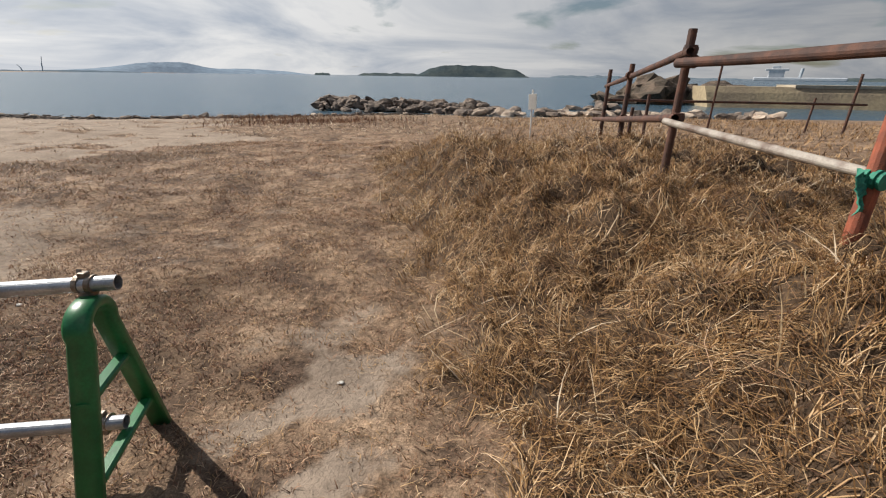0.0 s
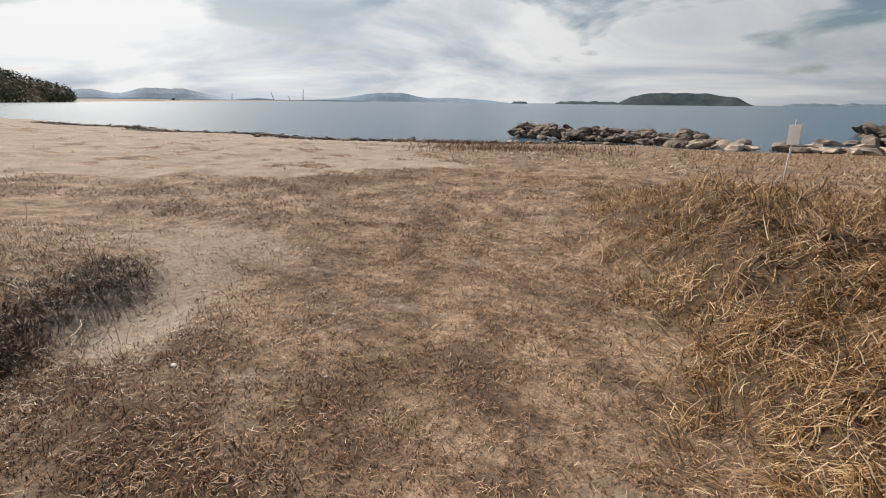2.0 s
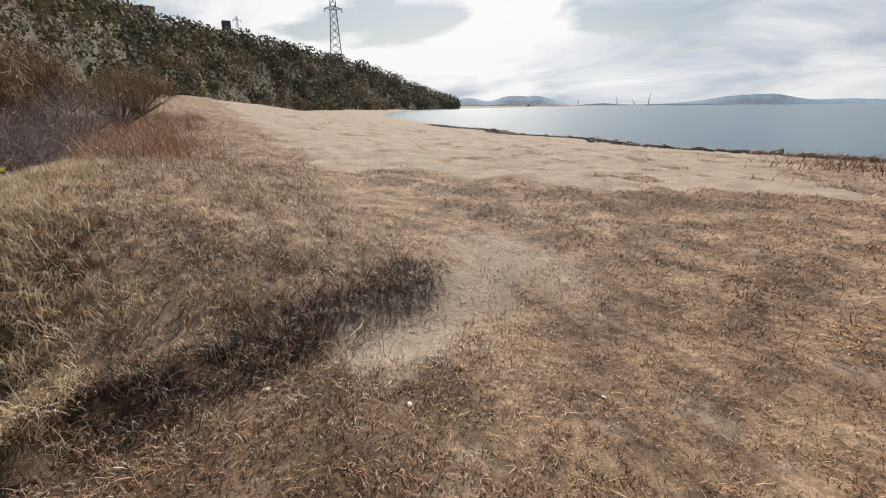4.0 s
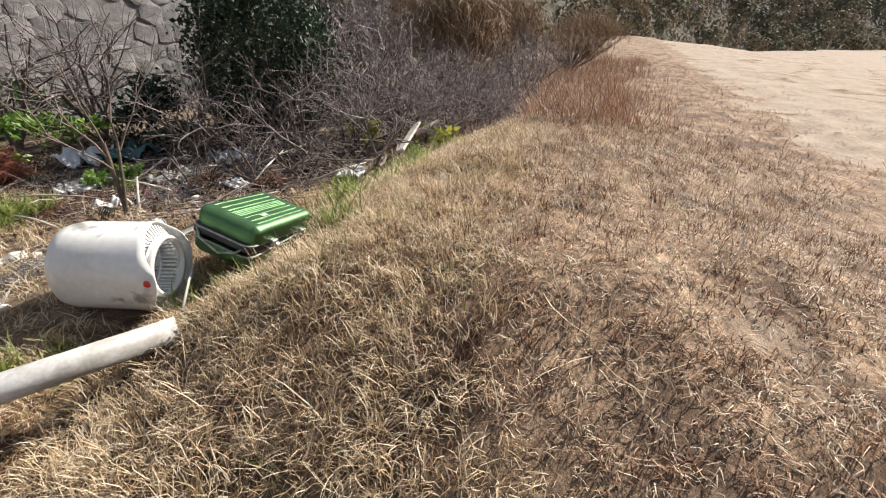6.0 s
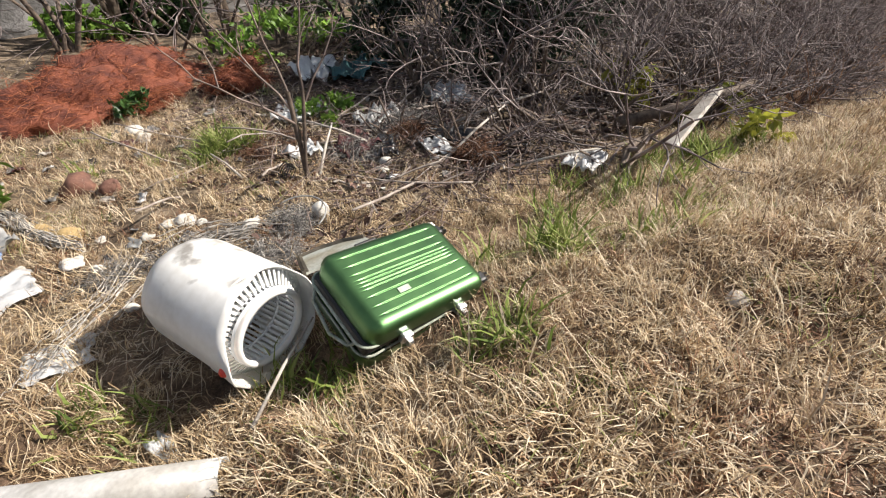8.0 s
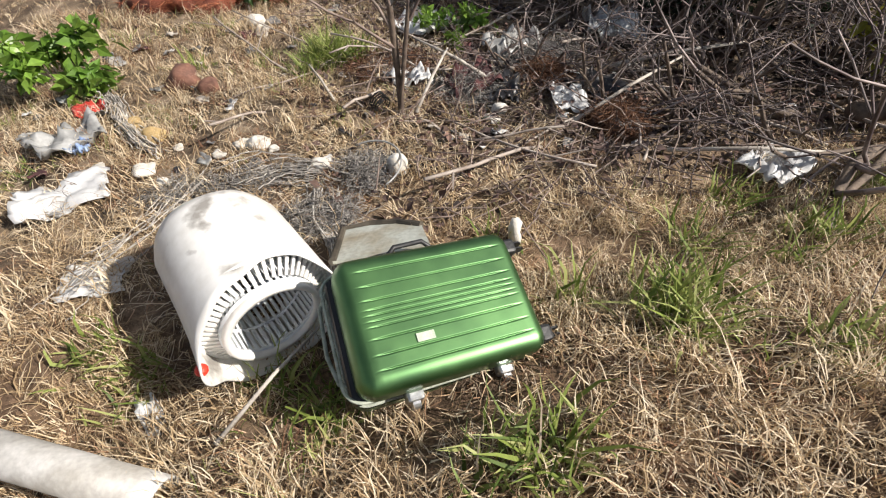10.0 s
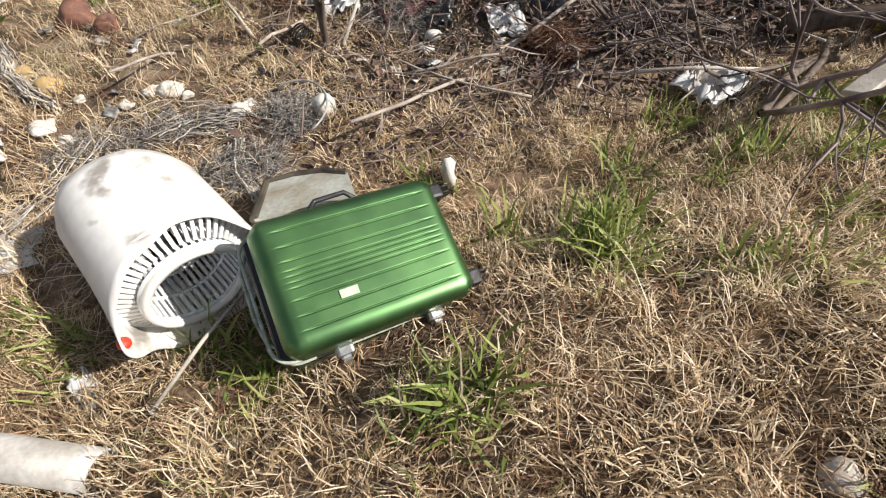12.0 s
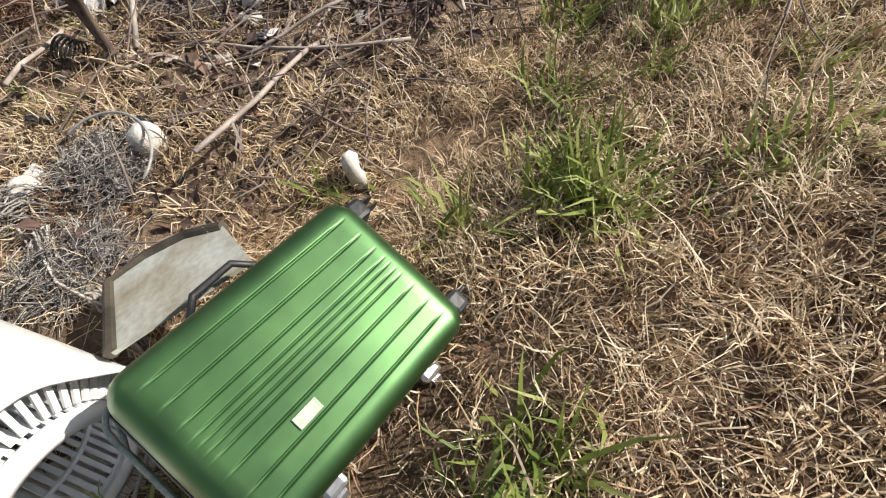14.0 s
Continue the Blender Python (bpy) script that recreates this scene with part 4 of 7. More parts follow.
for y in (-CW / 2 + 0.05, CW / 2 - 0.05):
    bm = bmesh.new()
    box(bm, (0.05, 0.055, 0.06), pose(-CL / 2 - 0.01, y, -0.07), 0.012)
    wheel = part("wheel", bm, black_mat, suitcase, "black wheel in its housing")
    tyre = bmesh.new()
    for o, r_ in ((-0.013, 0.021), (-0.010, 0.024), (0.010, 0.024)):
        tube(tyre, [(-CL / 2 - 0.045, y + o, -0.07), (-CL / 2 - 0.045, y + o + 0.004, -0.07)], r_, 16)
    part("tyre", tyre, black_mat, wheel, "small scuffed rubber tyre")
bm = bmesh.new(); box(bm, (0.055, 0.026, 0.003), pose(0.085, 0.087, 0.0035), 0.001)
part("label", bm, label_mat, suitcase, "small faded pale sticker")
bm = bmesh.new()
tube(bm, [(0.12, -CW / 2 - 0.005, -0.11), (0.07, -CW / 2 - 0.05, -0.10), (-0.03, -CW / 2 - 0.055, -0.10), (-0.08, -CW / 2 - 0.005, -0.11)], 0.009, 8)
part("carry_handle", bm, black_mat, suitcase, "black carry handle", smooth=True)

# ---- white washing-machine tub ----
B, R_ = Vector((-2.305, 2.135, 1.845)), Vector((-2.525, 2.645, 1.815))
axis = (R_ - B).normalized()
TUB = (axis.to_track_quat("Z", "Y").to_matrix().to_4x4())
TUB.translation = B
TL = (R_ - B).length
tub = thing("washing_machine_tub", "cracked white plastic washing-machine tub lying on its side", "tub", TUB)
tub_mat = material("stained_white_plastic", (0.80, 0.79, 0.77), 0.32, color2=(0.66, 0.64, 0.60), scale=2.2, fine=30, bump=0.05)
# dark scuffs and mud smears
tn, tl_ = tub_mat.node_tree.nodes, tub_mat.node_tree.links
smear = tn.new("ShaderNodeTexNoise"); smear.inputs["Scale"].default_value, smear.inputs["Detail"].default_value = 6.5, 7
tco = tn.new("ShaderNodeTexCoord"); tl_.new(tco.outputs["Object"], smear.inputs["Vector"])
smr = tn.new("ShaderNodeMapRange"); smr.inputs["From Min"].default_value, smr.inputs["From Max"].default_value = 0.60, 0.70
smr.inputs["To Max"].default_value = 0.75
tl_.new(smear.outputs["Fac"], smr.inputs["Value"])
smx = tn.new("ShaderNodeMix"); smx.data_type = "RGBA"; smx.inputs["B"].default_value = (0.13, 0.11, 0.09, 1)
tub_base = tn["Principled BSDF"].inputs["Base Color"]
tl_.new(tub_base.links[0].from_socket, smx.inputs["A"]); tl_.new(smr.outputs[0], smx.inputs["Factor"])
tl_.new(smx.outputs["Result"], tub_base)
inv = TUB.to_3x3().inverted()
down_l = inv @ Vector((0, 0, -1))
down_ang = math.atan2(down_l.y, down_l.x)
right_l = inv @ Vector((-0.96, 0.28, 0))
right_sign = 1 if math.sin(math.atan2(right_l.y, right_l.x) - down_ang) > 0 else -1


def tub_shell():
    bm = bmesh.new()
    seg = 72
    prof = [(0.0, 0.0), (0.10, 0.002), (0.19, 0.012), (0.235, 0.045), (0.25, 0.10), (0.253, 0.22), (0.256, 0.34), (0.258, 0.44), (0.26, TL - 0.05), (0.262, TL)]
    rings = []
    for r, z in prof:
        ring = []
        for k in range(seg):
            a = 2 * math.pi * k / seg
            rel = (a - down_ang + math.pi) % (2 * math.pi) - math.pi   # 0 at the bottom
            rel *= right_sign
            zz, rr = z, 0.955 * r * (1 + 0.012 * math.sin(3 * a + 1) + 0.008 * math.sin(7 * a))
            if z > 0.4:
                # torn rim: long flap at the lower left, eaten away over the top
                rag_ = 0.005 * math.sin(5 * a) + 0.0035 * math.sin(11 * a + 2)
                grow = 0.06 * math.exp(-((rel + 1.62) / 0.40) ** 2) - 0.085 * math.exp(-((abs(rel + 0.35) - math.pi) / 0.85) ** 2)
                k2 = (z - 0.4) / (TL - 0.4)
                zz += (grow + rag_) * k2
                rr += 0.02 * math.exp(-((rel + 1.62) / 0.5) ** 2) * k2
            ring.append(bm.verts.new((rr * math.cos(a), rr * math.sin(a), zz)))
        rings.append(ring)
    for p, q in zip(rings, rings[1:]):
        for j in range(seg):
            bm.faces.new((p[j], p[(j + 1) % seg], q[(j + 1) % seg], q[j]))
    bmesh.ops.remove_doubles(bm, verts=bm.verts[:], dist=0.0005)
    bmesh.ops.recalc_face_normals(bm, faces=bm.faces[:])
    bmesh.ops.solidify(bm, geom=bm.faces[:], thickness=0.006)
    return bm


part("outer_shell", tub_shell(), tub_mat, tub, "scuffed white plastic shell with a torn rim", smooth=True)
basket_mat = material("basket_plastic", (0.76, 0.78, 0.80), 0.4, color2=(0.62, 0.65, 0.68), scale=5, fine=60)
rb = 0.165
basket = bmesh.new()
for z in (0.10, 0.20, 0.30, 0.40, TL - 0.045):
    w = 0.018 if z < TL - 0.1 else 0.03
    ring = [(rb * math.cos(a), rb * math.sin(a), z) for a in np.linspace(0, 2 * math.pi, 61)]
    tube(basket, ring, w * 0.4, 6)
inner_basket = part("inner_basket", basket, basket_mat, tub, "slotted grey-white spin basket", smooth=False)
bm = bmesh.new(); box(bm, (0.006, 0.013, TL - 0.14))
slat_mesh = to_mesh("slat", bm, basket_mat)
for k in range(44):
    ob = new("slat", slat_mesh)
    ob.parent = inner_basket
    ob.matrix_local = Matrix.Rotation(2 * math.pi * k / 44, 4, "Z") @ Matrix.Translation((rb, 0, TL / 2 + 0.02))
collar = bmesh.new()
seg = 60
prof = [(rb - 0.016, TL - 0.030), (rb - 0.012, TL - 0.010), (rb + 0.004, TL - 0.010), (rb + 0.010, TL - 0.022), (rb + 0.006, TL - 0.045)]
rings = [[collar.verts.new((r * math.cos(2 * math.pi * k / seg), r * math.sin(2 * math.pi * k / seg), z)) for k in range(seg)] for r, z in prof]
for p, q in zip(rings, rings[1:]):
    for j in range(seg):
        collar.faces.new((p[j], p[(j + 1) % seg], q[(j + 1) % seg], q[j]))
part("basket_rim", collar, white_plastic, tub, "smooth white rim of the basket", smooth=True)
# slotted lip between rim and shell
lip_ring = part("lip_ring", tube(bmesh.new(), [((rb + 0.073) * math.cos(a), (rb + 0.073) * math.sin(a), TL - 0.104) for a in np.linspace(0, 2 * math.pi, 61)], 0.011, 6), white_plastic, tub, "white ring holding the slotted lip", smooth=True)
bm = bmesh.new(); box(bm, (0.074, 0.012, 0.008))
bar_mesh = to_mesh("lip_bar", bm, white_plastic)
for k in range(52):
    ob = new("lip_bar", bar_mesh)
    ob.parent = lip_ring
    ob.matrix_local = Matrix.Rotation(2 * math.pi * k / 52, 4, "Z") @ Matrix.Translation((rb + 0.040, 0, TL - 0.085)) @ Matrix.Rotation(0.55, 4, "Y")
bm = bmesh.new()
bmesh.ops.create_circle(bm, cap_ends=True, segments=40, radius=rb - 0.02, matrix=Matrix.Translation((0, 0, 0.09)))
bmesh.ops.create_cone(bm, cap_ends=True, segments=24, radius1=0.05, radius2=0.03, depth=0.05, matrix=Matrix.Translation((0, 0, 0.115)))
for k in range(24):
    a = 2 * math.pi * k / 24
    box(bm, (0.12, 0.008, 0.012), Matrix.Rotation(a, 4, "Z") @ Matrix.Translation((0.115, 0, 0.097)))
part("pulsator", bm, material("blue_white_plastic", (0.45, 0.56, 0.72), 0.4, color2=(0.36, 0.46, 0.62), scale=6, fine=50), tub, "pale blue ribbed disc at the bottom")
bm = bmesh.new()
a = down_ang + right_sign * -1.66
bmesh.ops.create_uvsphere(bm, u_segments=12, v_segments=6, radius=0.021, matrix=Matrix.Translation((0.258 * math.cos(a), 0.258 * math.sin(a), TL + 0.012)))
part("red_mark", bm, material("red_plastic", (0.75, 0.05, 0.03), 0.4, color2=(0.6, 0.04, 0.02), scale=8, fine=50), tub, "bright red plastic spot")

# ---- grey plastic pipe lying on the bank ----
pz = [Vector(p) for p in ((-2.17, 3.07, 1.715), (-1.65, 2.78, 1.71), (-1.1, 2.46, 1.70), (-0.4, 2.05, 1.67))]
solid("plastic_pipe", tube(bmesh.new(), pz, 0.062, 22, hollow=0.9), grey_plastic, "dirty grey plastic drain pipe lying in dry grass", "pipe", smooth=True)

# ---- framed pane beside the suitcase ----
pane_at = Matrix.Translation((-2.91, 2.33, 1.84)) @ pose(0, 0, 0, 20, 8, -12)
pane = thing("broken_panel", "corner of a grimy framed glass panel stuck in the ground", "panel", pane_at)
bm = bmesh.new()
outline = [(0.12, -0.20), (0.13, 0.07), (0.02, 0.09), (-0.10, 0.065), (-0.20, 0.0), (-0.24, -0.20)]
vs = [bm.verts.new((x, -y, 0)) for x, y in outline]
f = bm.faces.new(vs)
ex = bmesh.ops.extrude_face_region(bm, geom=[f])
bmesh.ops.translate(bm, vec=(0, 0, 0.012), verts=[g for g in ex["geom"] if isinstance(g, bmesh.types.BMVert)])
bmesh.ops.recalc_face_normals(bm, faces=bm.faces[:])
part("glass", bm, material("grimy_glass", (0.46, 0.48, 0.44), 0.22, color2=(0.30, 0.27, 0.20), scale=6, fine=60, bump=0.05), pane)
part("edge_frame", tube(bmesh.new(), [(x, -y, 0.010) for x, y in outline[:5]], 0.016, 8), material("old_frame", (0.075, 0.062, 0.045), 0.6, color2=(0.03, 0.026, 0.02), scale=12, fine=90), pane)


# ---- woody plants ----
def branches(seed, height, spread, levels, kids, droop=0.0, start=None, jitter=0.5, shrink=0.68, first=None):
    """Segments (p, q, r0, r1, level) of a bare branching shrub, root at the origin."""
    r = random.Random(seed)
    out = []

    def grow(p, d, length, rad, lev):
        steps = 3
        pts = p
        for i in range(steps):
            d = (d + Vector((r.gauss(0, jitter * 0.35), r.gauss(0, jitter * 0.35), r.gauss(0, jitter * 0.25) - droop * 0.12))).normalized()
            q = pts + d * length / steps
            r1 = rad * (1 - 0.28 * (i + 1) / steps)
            out.append((pts, q, rad * (1 - 0.28 * i / steps), r1, lev))
            pts = q
            if lev + 1 < levels and i > 0:
                for k in range(kids[min(lev, len(kids) - 1)]):
                    a = r.uniform(0, 6.283)
                    side = d.orthogonal().normalized()
                    side = (Matrix.Rotation(a, 3, d) @ side)
                    nd = (d * r.uniform(0.5, 1.0) + side * r.uniform(0.5, 1.1)).normalized()
                    grow(q, nd, length * r.uniform(shrink * 0.75, shrink * 1.1), r1 * 0.62, lev + 1)

    for k in range(first or 6):
        a = r.uniform(0, 6.283)
        lean = r.uniform(0.1, spread)
        grow(Vector((r.gauss(0, 0.06), r.gauss(0, 0.06), -0.05)), Vector((math.cos(a) * lean, math.sin(a) * lean, 1)).normalized() if start is None else (Vector(start) + Vector((math.cos(a), math.sin(a), r.uniform(-0.3, 0.5))) * lean).normalized(),
             height * r.uniform(0.35, 0.55), 0.020 * height / 1.6 * r.uniform(0.6, 1.3), 0)
    return out


def sticks(name, segs, mat, parent=None, sides=4, label=""):
    """Tapered bars for many segments in one mesh."""
    n = len(segs)
    p = np.array([s[0] for s in segs]); q = np.array([s[1] for s in segs])
    r0, r1 = np.array([s[2] for s in segs]), np.array([s[3] for s in segs])
    d = q - p
    d /= np.linalg.norm(d, axis=1)[:, None] + 1e-9
    ref = np.where(np.abs(d[:, 2:3]) > 0.9, np.array([[1.0, 0, 0]]), np.array([[0, 0, 1.0]]))
    u = np.cross(d, ref); u /= np.linalg.norm(u, axis=1)[:, None]
    v = np.cross(d, u)
    verts = np.zeros((n, 2 * sides, 3))
    for j in range(sides):
        a = 2 * math.pi * j / sides
        o = u * math.cos(a) + v * math.sin(a)
        verts[:, j] = p + o * r0[:, None]
        verts[:, sides + j] = q + o * r1[:, None]
    f = np.array([[j, (j + 1) % sides, sides + (j + 1) % sides, sides + j] for j in range(sides)])
    faces = (np.arange(n)[:, None, None] * 2 * sides + f[None]).reshape(-1, 4)
    ob = raw(name, verts.reshape(-1, 3), faces, mat, smooth=True)
    if parent:
        ob.parent = parent
    if label:
        ob["label"] = label
    return ob


def leaves(name, points, size, mat, seed, parent=None, label="", flat=0.0):
    """Pointed folded leaves at points (n,3)."""
    r = np.random.default_rng(seed)
    n = len(points)
    s = r.uniform(*size, n)[:, None]
    a = r.normal(0, 1, (n, 3)); a[:, 2] *= 1 - flat
    a /= np.linalg.norm(a, axis=1)[:, None]
    b = r.normal(0, 1, (n, 3)); b[:, 2] *= 1 - flat
    b -= a * (a * b).sum(1)[:, None]
    b /= np.linalg.norm(b, axis=1)[:, None]
    c = np.cross(a, b)
    c *= np.sign(c[:, 2:3] + 1e-6)
    P = np.asarray(points)
    verts = np.stack([P, P + a * s * 0.5 + b * s * 0.28 + c * s * 0.10, P + a * s + c * s * -0.05, P + a * s * 0.5 - b * s * 0.28 + c * s * 0.10, P + a * s * 0.5], 1)
    f = np.array([[0, 1, 4], [1, 2, 4], [2, 3, 4], [3, 0, 4]])
    faces = (np.arange(n)[:, None, None] * 5 + f[None]).reshape(-1, 3)
    ob = raw(name, verts.reshape(-1, 3), faces, mat)
    if parent:
        ob.parent = parent
    if label:
        ob["label"] = label
    return ob


grey_twig_mat = material("grey_twig", (0.29, 0.24, 0.225), 0.75, color2=(0.085, 0.06, 0.06), scale=5, fine=120, island=0.6)


def shrub(x, y, height, spread, seed, label, kids=(2, 2, 2, 2), levels=4, first=7, lean=None, mat=None):
    t = thing("shrub", label, "shrub", pose(x, y, float(ground_z(x, y)) - 0.02), group="bare shrubs along the ditch")
    segs = branches(seed, height, spread, levels, kids, start=lean, first=first)
    tagged(sticks("stem", [s for s in segs if s[4] == 0], bark_mat, t, 6), kind="stuff")
    tagged(sticks("twig", [s for s in segs if s[4] > 0], mat or grey_twig_mat, t, 3, "tangle of bare grey twigs"), kind="stuff")
    return t


SHRUB = "bare grey-purple shrub with tangled leafless twigs above litter"
for i, (x, y, h, sp, lean) in enumerate([
        (-5.9, 1.75, 1.3, 1.4, (0.1, 0.15, 0.6)), (-6.6, 2.2, 1.35, 1.5, (-0.2, 0.3, 0.7)), (-7.4, 2.45, 1.3, 1.4, (-0.3, 0.3, 0.7)), (-8.4, 2.5, 1.4, 1.3, None),
        (-5.4, 0.6, 1.9, 1.1, None), (-6.9, 1.2, 1.9, 1.2, None), (-8.0, 1.4, 2.0, 1.2, None), (-9.6, 2.2, 1.6, 1.2, None), (-11.0, 2.3, 1.6, 1.2, None), (-4.9, 0.2, 1.6, 1.0, None),
        (-9.2, 0.6, 2.4, 1.0, None), (-3.9, -3.2, 2.6, 0.7, None), (-2.2, -4.2, 2.8, 0.6, None), (-5.6, -2.4, 2.6, 0.8, None), (-7.4, -0.8, 2.6, 0.9, None), (-1.0, -4.6, 2.6, 0.6, None),
        (-5.3, 1.5, 1.2, 1.5, (0.15, 0.1, 0.6)), (-6.2, 1.5, 1.5, 1.4, None), (-6.9, 1.9, 1.4, 1.5, (-0.1, 0.35, 0.7)), (-7.6, 2.0, 1.5, 1.4, None), (-5.7, 1.1, 1.6, 1.3, None), (-7.9, 2.7, 1.2, 1.5, (-0.2, 0.4, 0.7)), (-8.8, 1.8, 1.7, 1.3, None), (-6.4, 2.4, 0.9, 1.6, (0.0, 0.4, 0.6)), (-10.2, 1.4, 2.0, 1.1, None), (-9.0, 2.6, 1.3, 1.4, None), (-10.6, 2.4, 1.5, 1.4, None), (-12.0, 2.2, 1.6, 1.4, None), (-13.6, 1.9, 1.8, 1.3, None), (-15.4, 1.8, 2.0, 1.3, None), (-12.8, 1.2, 2.2, 1.1, None), (-17.5, 1.9, 2.2, 1.3, None), (-3.3, -3.4, 2.3, 0.8, None), (-4.7, -3.0, 2.4, 0.8, None), (-6.4, -3.6, 2.6, 0.8, None)]):
    shrub(x, y, h, sp, 100 + i, SHRUB, lean=lean, levels=4, first=9 if x < -6.5 else 5, kids=(2, 2, 2, 2) if x < -6.5 else (2, 2, 1, 1))

# low dead branches reaching out over the grass by the suitcase
for i, (x, y, ln, h) in enumerate([(-5.0, 1.7, (0.75, 0.25, 0.55), 1.0), (-5.3, 2.15, (0.7, 0.35, 0.45), 0.9), (-4.5, 1.35, (0.35, 0.2, 0.8), 0.9), (-4.2, 0.9, (0.1, 0.3, 0.7), 0.8)]):
    shrub(x, y, h, 0.9, 140 + i, "dead fallen branches with pale twigs over litter", kids=(1, 2, 1), levels=4, first=6, lean=ln, mat=grey_twig_mat)

# slender sapling behind the suitcase
sap = thing("sapling", "thin leafless sapling with two stems rising from the ditch", "sapling", pose(-3.27, 1.22, float(ground_z(-3.27, 1.22))))
segs = []
for k, (dx, dy) in enumerate(((0.02, 0.0), (-0.07, 0.03))):
    pts = [Vector((0.02 * k, 0, -0.05)), Vector((dx * 0.3, dy, 0.30)), Vector((dx, dy, 0.62))]
    for a_, b_ in zip(pts, pts[1:]):
        segs.append((a_, b_, 0.020 - 0.006 * k, 0.016 - 0.005 * k, 0))
r = random.Random(5)
tops = [(Vector((0.02, 0, 0.5)), Vector((0.5, 0.1, 0.7))), (Vector((0.02, 0, 0.62)), Vector((0.25, -0.1, 0.9))), (Vector((-0.07, 0.03, 0.55)), Vector((-0.45, 0.15, 0.75))), (Vector((-0.07, 0.03, 0.62)), Vector((-0.1, 0, 1))),
        (Vector((0.0, 0, 0.4)), Vector((0.7, 0.2, 0.5)))]
for p, d in tops:
    for k in range(5):
        q = p + (d.normalized() + Vector((r.gauss(0, 0.12), r.gauss(0, 0.12), 0.06))) * 0.14
        segs.append((p, q, 0.009 - 0.0013 * k, 0.008 - 0.0013 * k, 1))
        if k > 0:
            e_ = q
            dd = (d.normalized() + Vector((r.gauss(0, 0.6), r.gauss(0, 0.6), 0.3))).normalized()
            for j in range(3):
                g_ = e_ + (dd + Vector((r.gauss(0, 0.2), r.gauss(0, 0.2), 0.05))) * 0.09
                segs.append((e_, g_, 0.0045 - 0.001 * j, 0.0038 - 0.001 * j, 1))
                e_ = g_
        p = q
sticks("stem", [s for s in segs if s[4] == 0], bark_mat, sap, 8)
tagged(sticks("twig", [s for s in segs if s[4] == 1], twig_mat, sap, 4), kind="stuff")


def leafy(name, x, y, radius, n, size, mat, seed, label, category, lift=0.0, parts=True, stems=True):
    """A leafy bush: leaves clumped round branch ends, uneven outline."""
    z = float(ground_z(x, y))
    t = thing(name, label, category, pose(x, y, z))
    r = np.random.default_rng(seed)
    k = max(6, n // 90)
    c = r.normal(0, 1, (k, 3)); c /= np.linalg.norm(c, axis=1)[:, None]
    c *= r.uniform(0.35, 1.0, (k, 1)) ** 0.6
    c = c * np.array(radius) + np.array([0, 0, radius[2] * 0.85 + lift])
    c = c[c[:, 2] > 0.02]
    pts = np.repeat(c, n // len(c), axis=0)
    pts = pts + r.normal(0, 1, pts.shape) * np.array(radius) * 0.16
    pts = pts[pts[:, 2] > 0.0]
    if stems:
        sg = []
        for p in c:
            m_ = Vector(p) * 0.5 + Vector((0, 0, 0.05))
            sg += [(Vector((0, 0, -0.05)), m_, 0.012 * radius[2], 0.008 * radius[2], 0), (m_, Vector(p), 0.008 * radius[2], 0.003 * radius[2], 0)]
        tagged(sticks("branch", sg, bark_mat, t, 4), kind="stuff")
    leaves("foliage", pts, size, mat, seed + 1, t)
    return t


leafy("evergreen_bush", -6.3, 0.3, (0.95, 0.9, 1.35), 9000, (0.05, 0.11), evergreen_mat, 201, "dense dark evergreen bush among bare twigs", "bush")
leafy("evergreen_bush", -5.35, -0.9, (0.5, 0.5, 0.55), 1500, (0.05, 0.11), evergreen_mat, 202, "dark green bush with small glossy leaves", "bush")
leafy("evergreen_bush", -7.9, -1.2, (1.3, 1.0, 1.7), 8000, (0.05, 0.12), evergreen_mat, 203, "tall dark evergreen bush behind bare twigs", "bush")
leafy("leafy_plant", -3.55, -5.0, (0.75, 0.35, 0.38), 1500, (0.10, 0.20), leaf_mat, 204, "broad-leaved green plant at the foot of the stone wall", "plant")
leafy("leafy_plant", -2.5, -4.9, (0.5, 0.35, 0.25), 700, (0.08, 0.16), bright_leaf_mat, 205, "bright green low plant beside the wall", "plant")
leafy("leafy_plant", -4.6, -1.9, (1.0, 0.6, 0.30), 750, (0.06, 0.13), bright_leaf_mat, 206, "yellow-green weedy bush in the thicket", "plant")
leafy("leafy_plant", -1.28, 0.30, (0.34, 0.30, 0.22), 520, (0.06, 0.13), bright_leaf_mat, 207, "bright green leafy weed beside rope and rubbish", "plant")
yellow_leaf_mat = material("yellow_leaf", (0.42, 0.40, 0.06), 0.45, color2=(0.24, 0.27, 0.04), scale=4, fine=30, island=0.4, through_light=0.35)
leafy("leafy_plant", -5.9, 3.02, (0.14, 0.12, 0.14), 60, (0.06, 0.13), yellow_leaf_mat, 212, "yellow-green broad blades beside a dead branch", "plant", stems=False)
leafy("leafy_plant", -6.45, 1.7, (0.3, 0.25, 0.25), 120, (0.07, 0.15), yellow_leaf_mat, 213, "yellowing leaves lit among bare twigs", "plant", lift=0.1)
leafy("leafy_plant", -6.55, 2.35, (0.25, 0.2, 0.25), 200, (0.06, 0.14), yellow_leaf_mat, 208, "yellow-green sprig beside a dead branch", "plant")
leafy("leafy_plant", -2.55, -1.12, (0.22, 0.2, 0.13), 260, (0.05, 0.10), leaf_mat, 209, "small dark green plant beside red netting", "plant", stems=False)
leafy("leafy_plant", -3.9, 0.2, (0.25, 0.2, 0.15), 250, (0.05, 0.10), bright_leaf_mat, 210, "small green weed in the litter", "plant", stems=False)
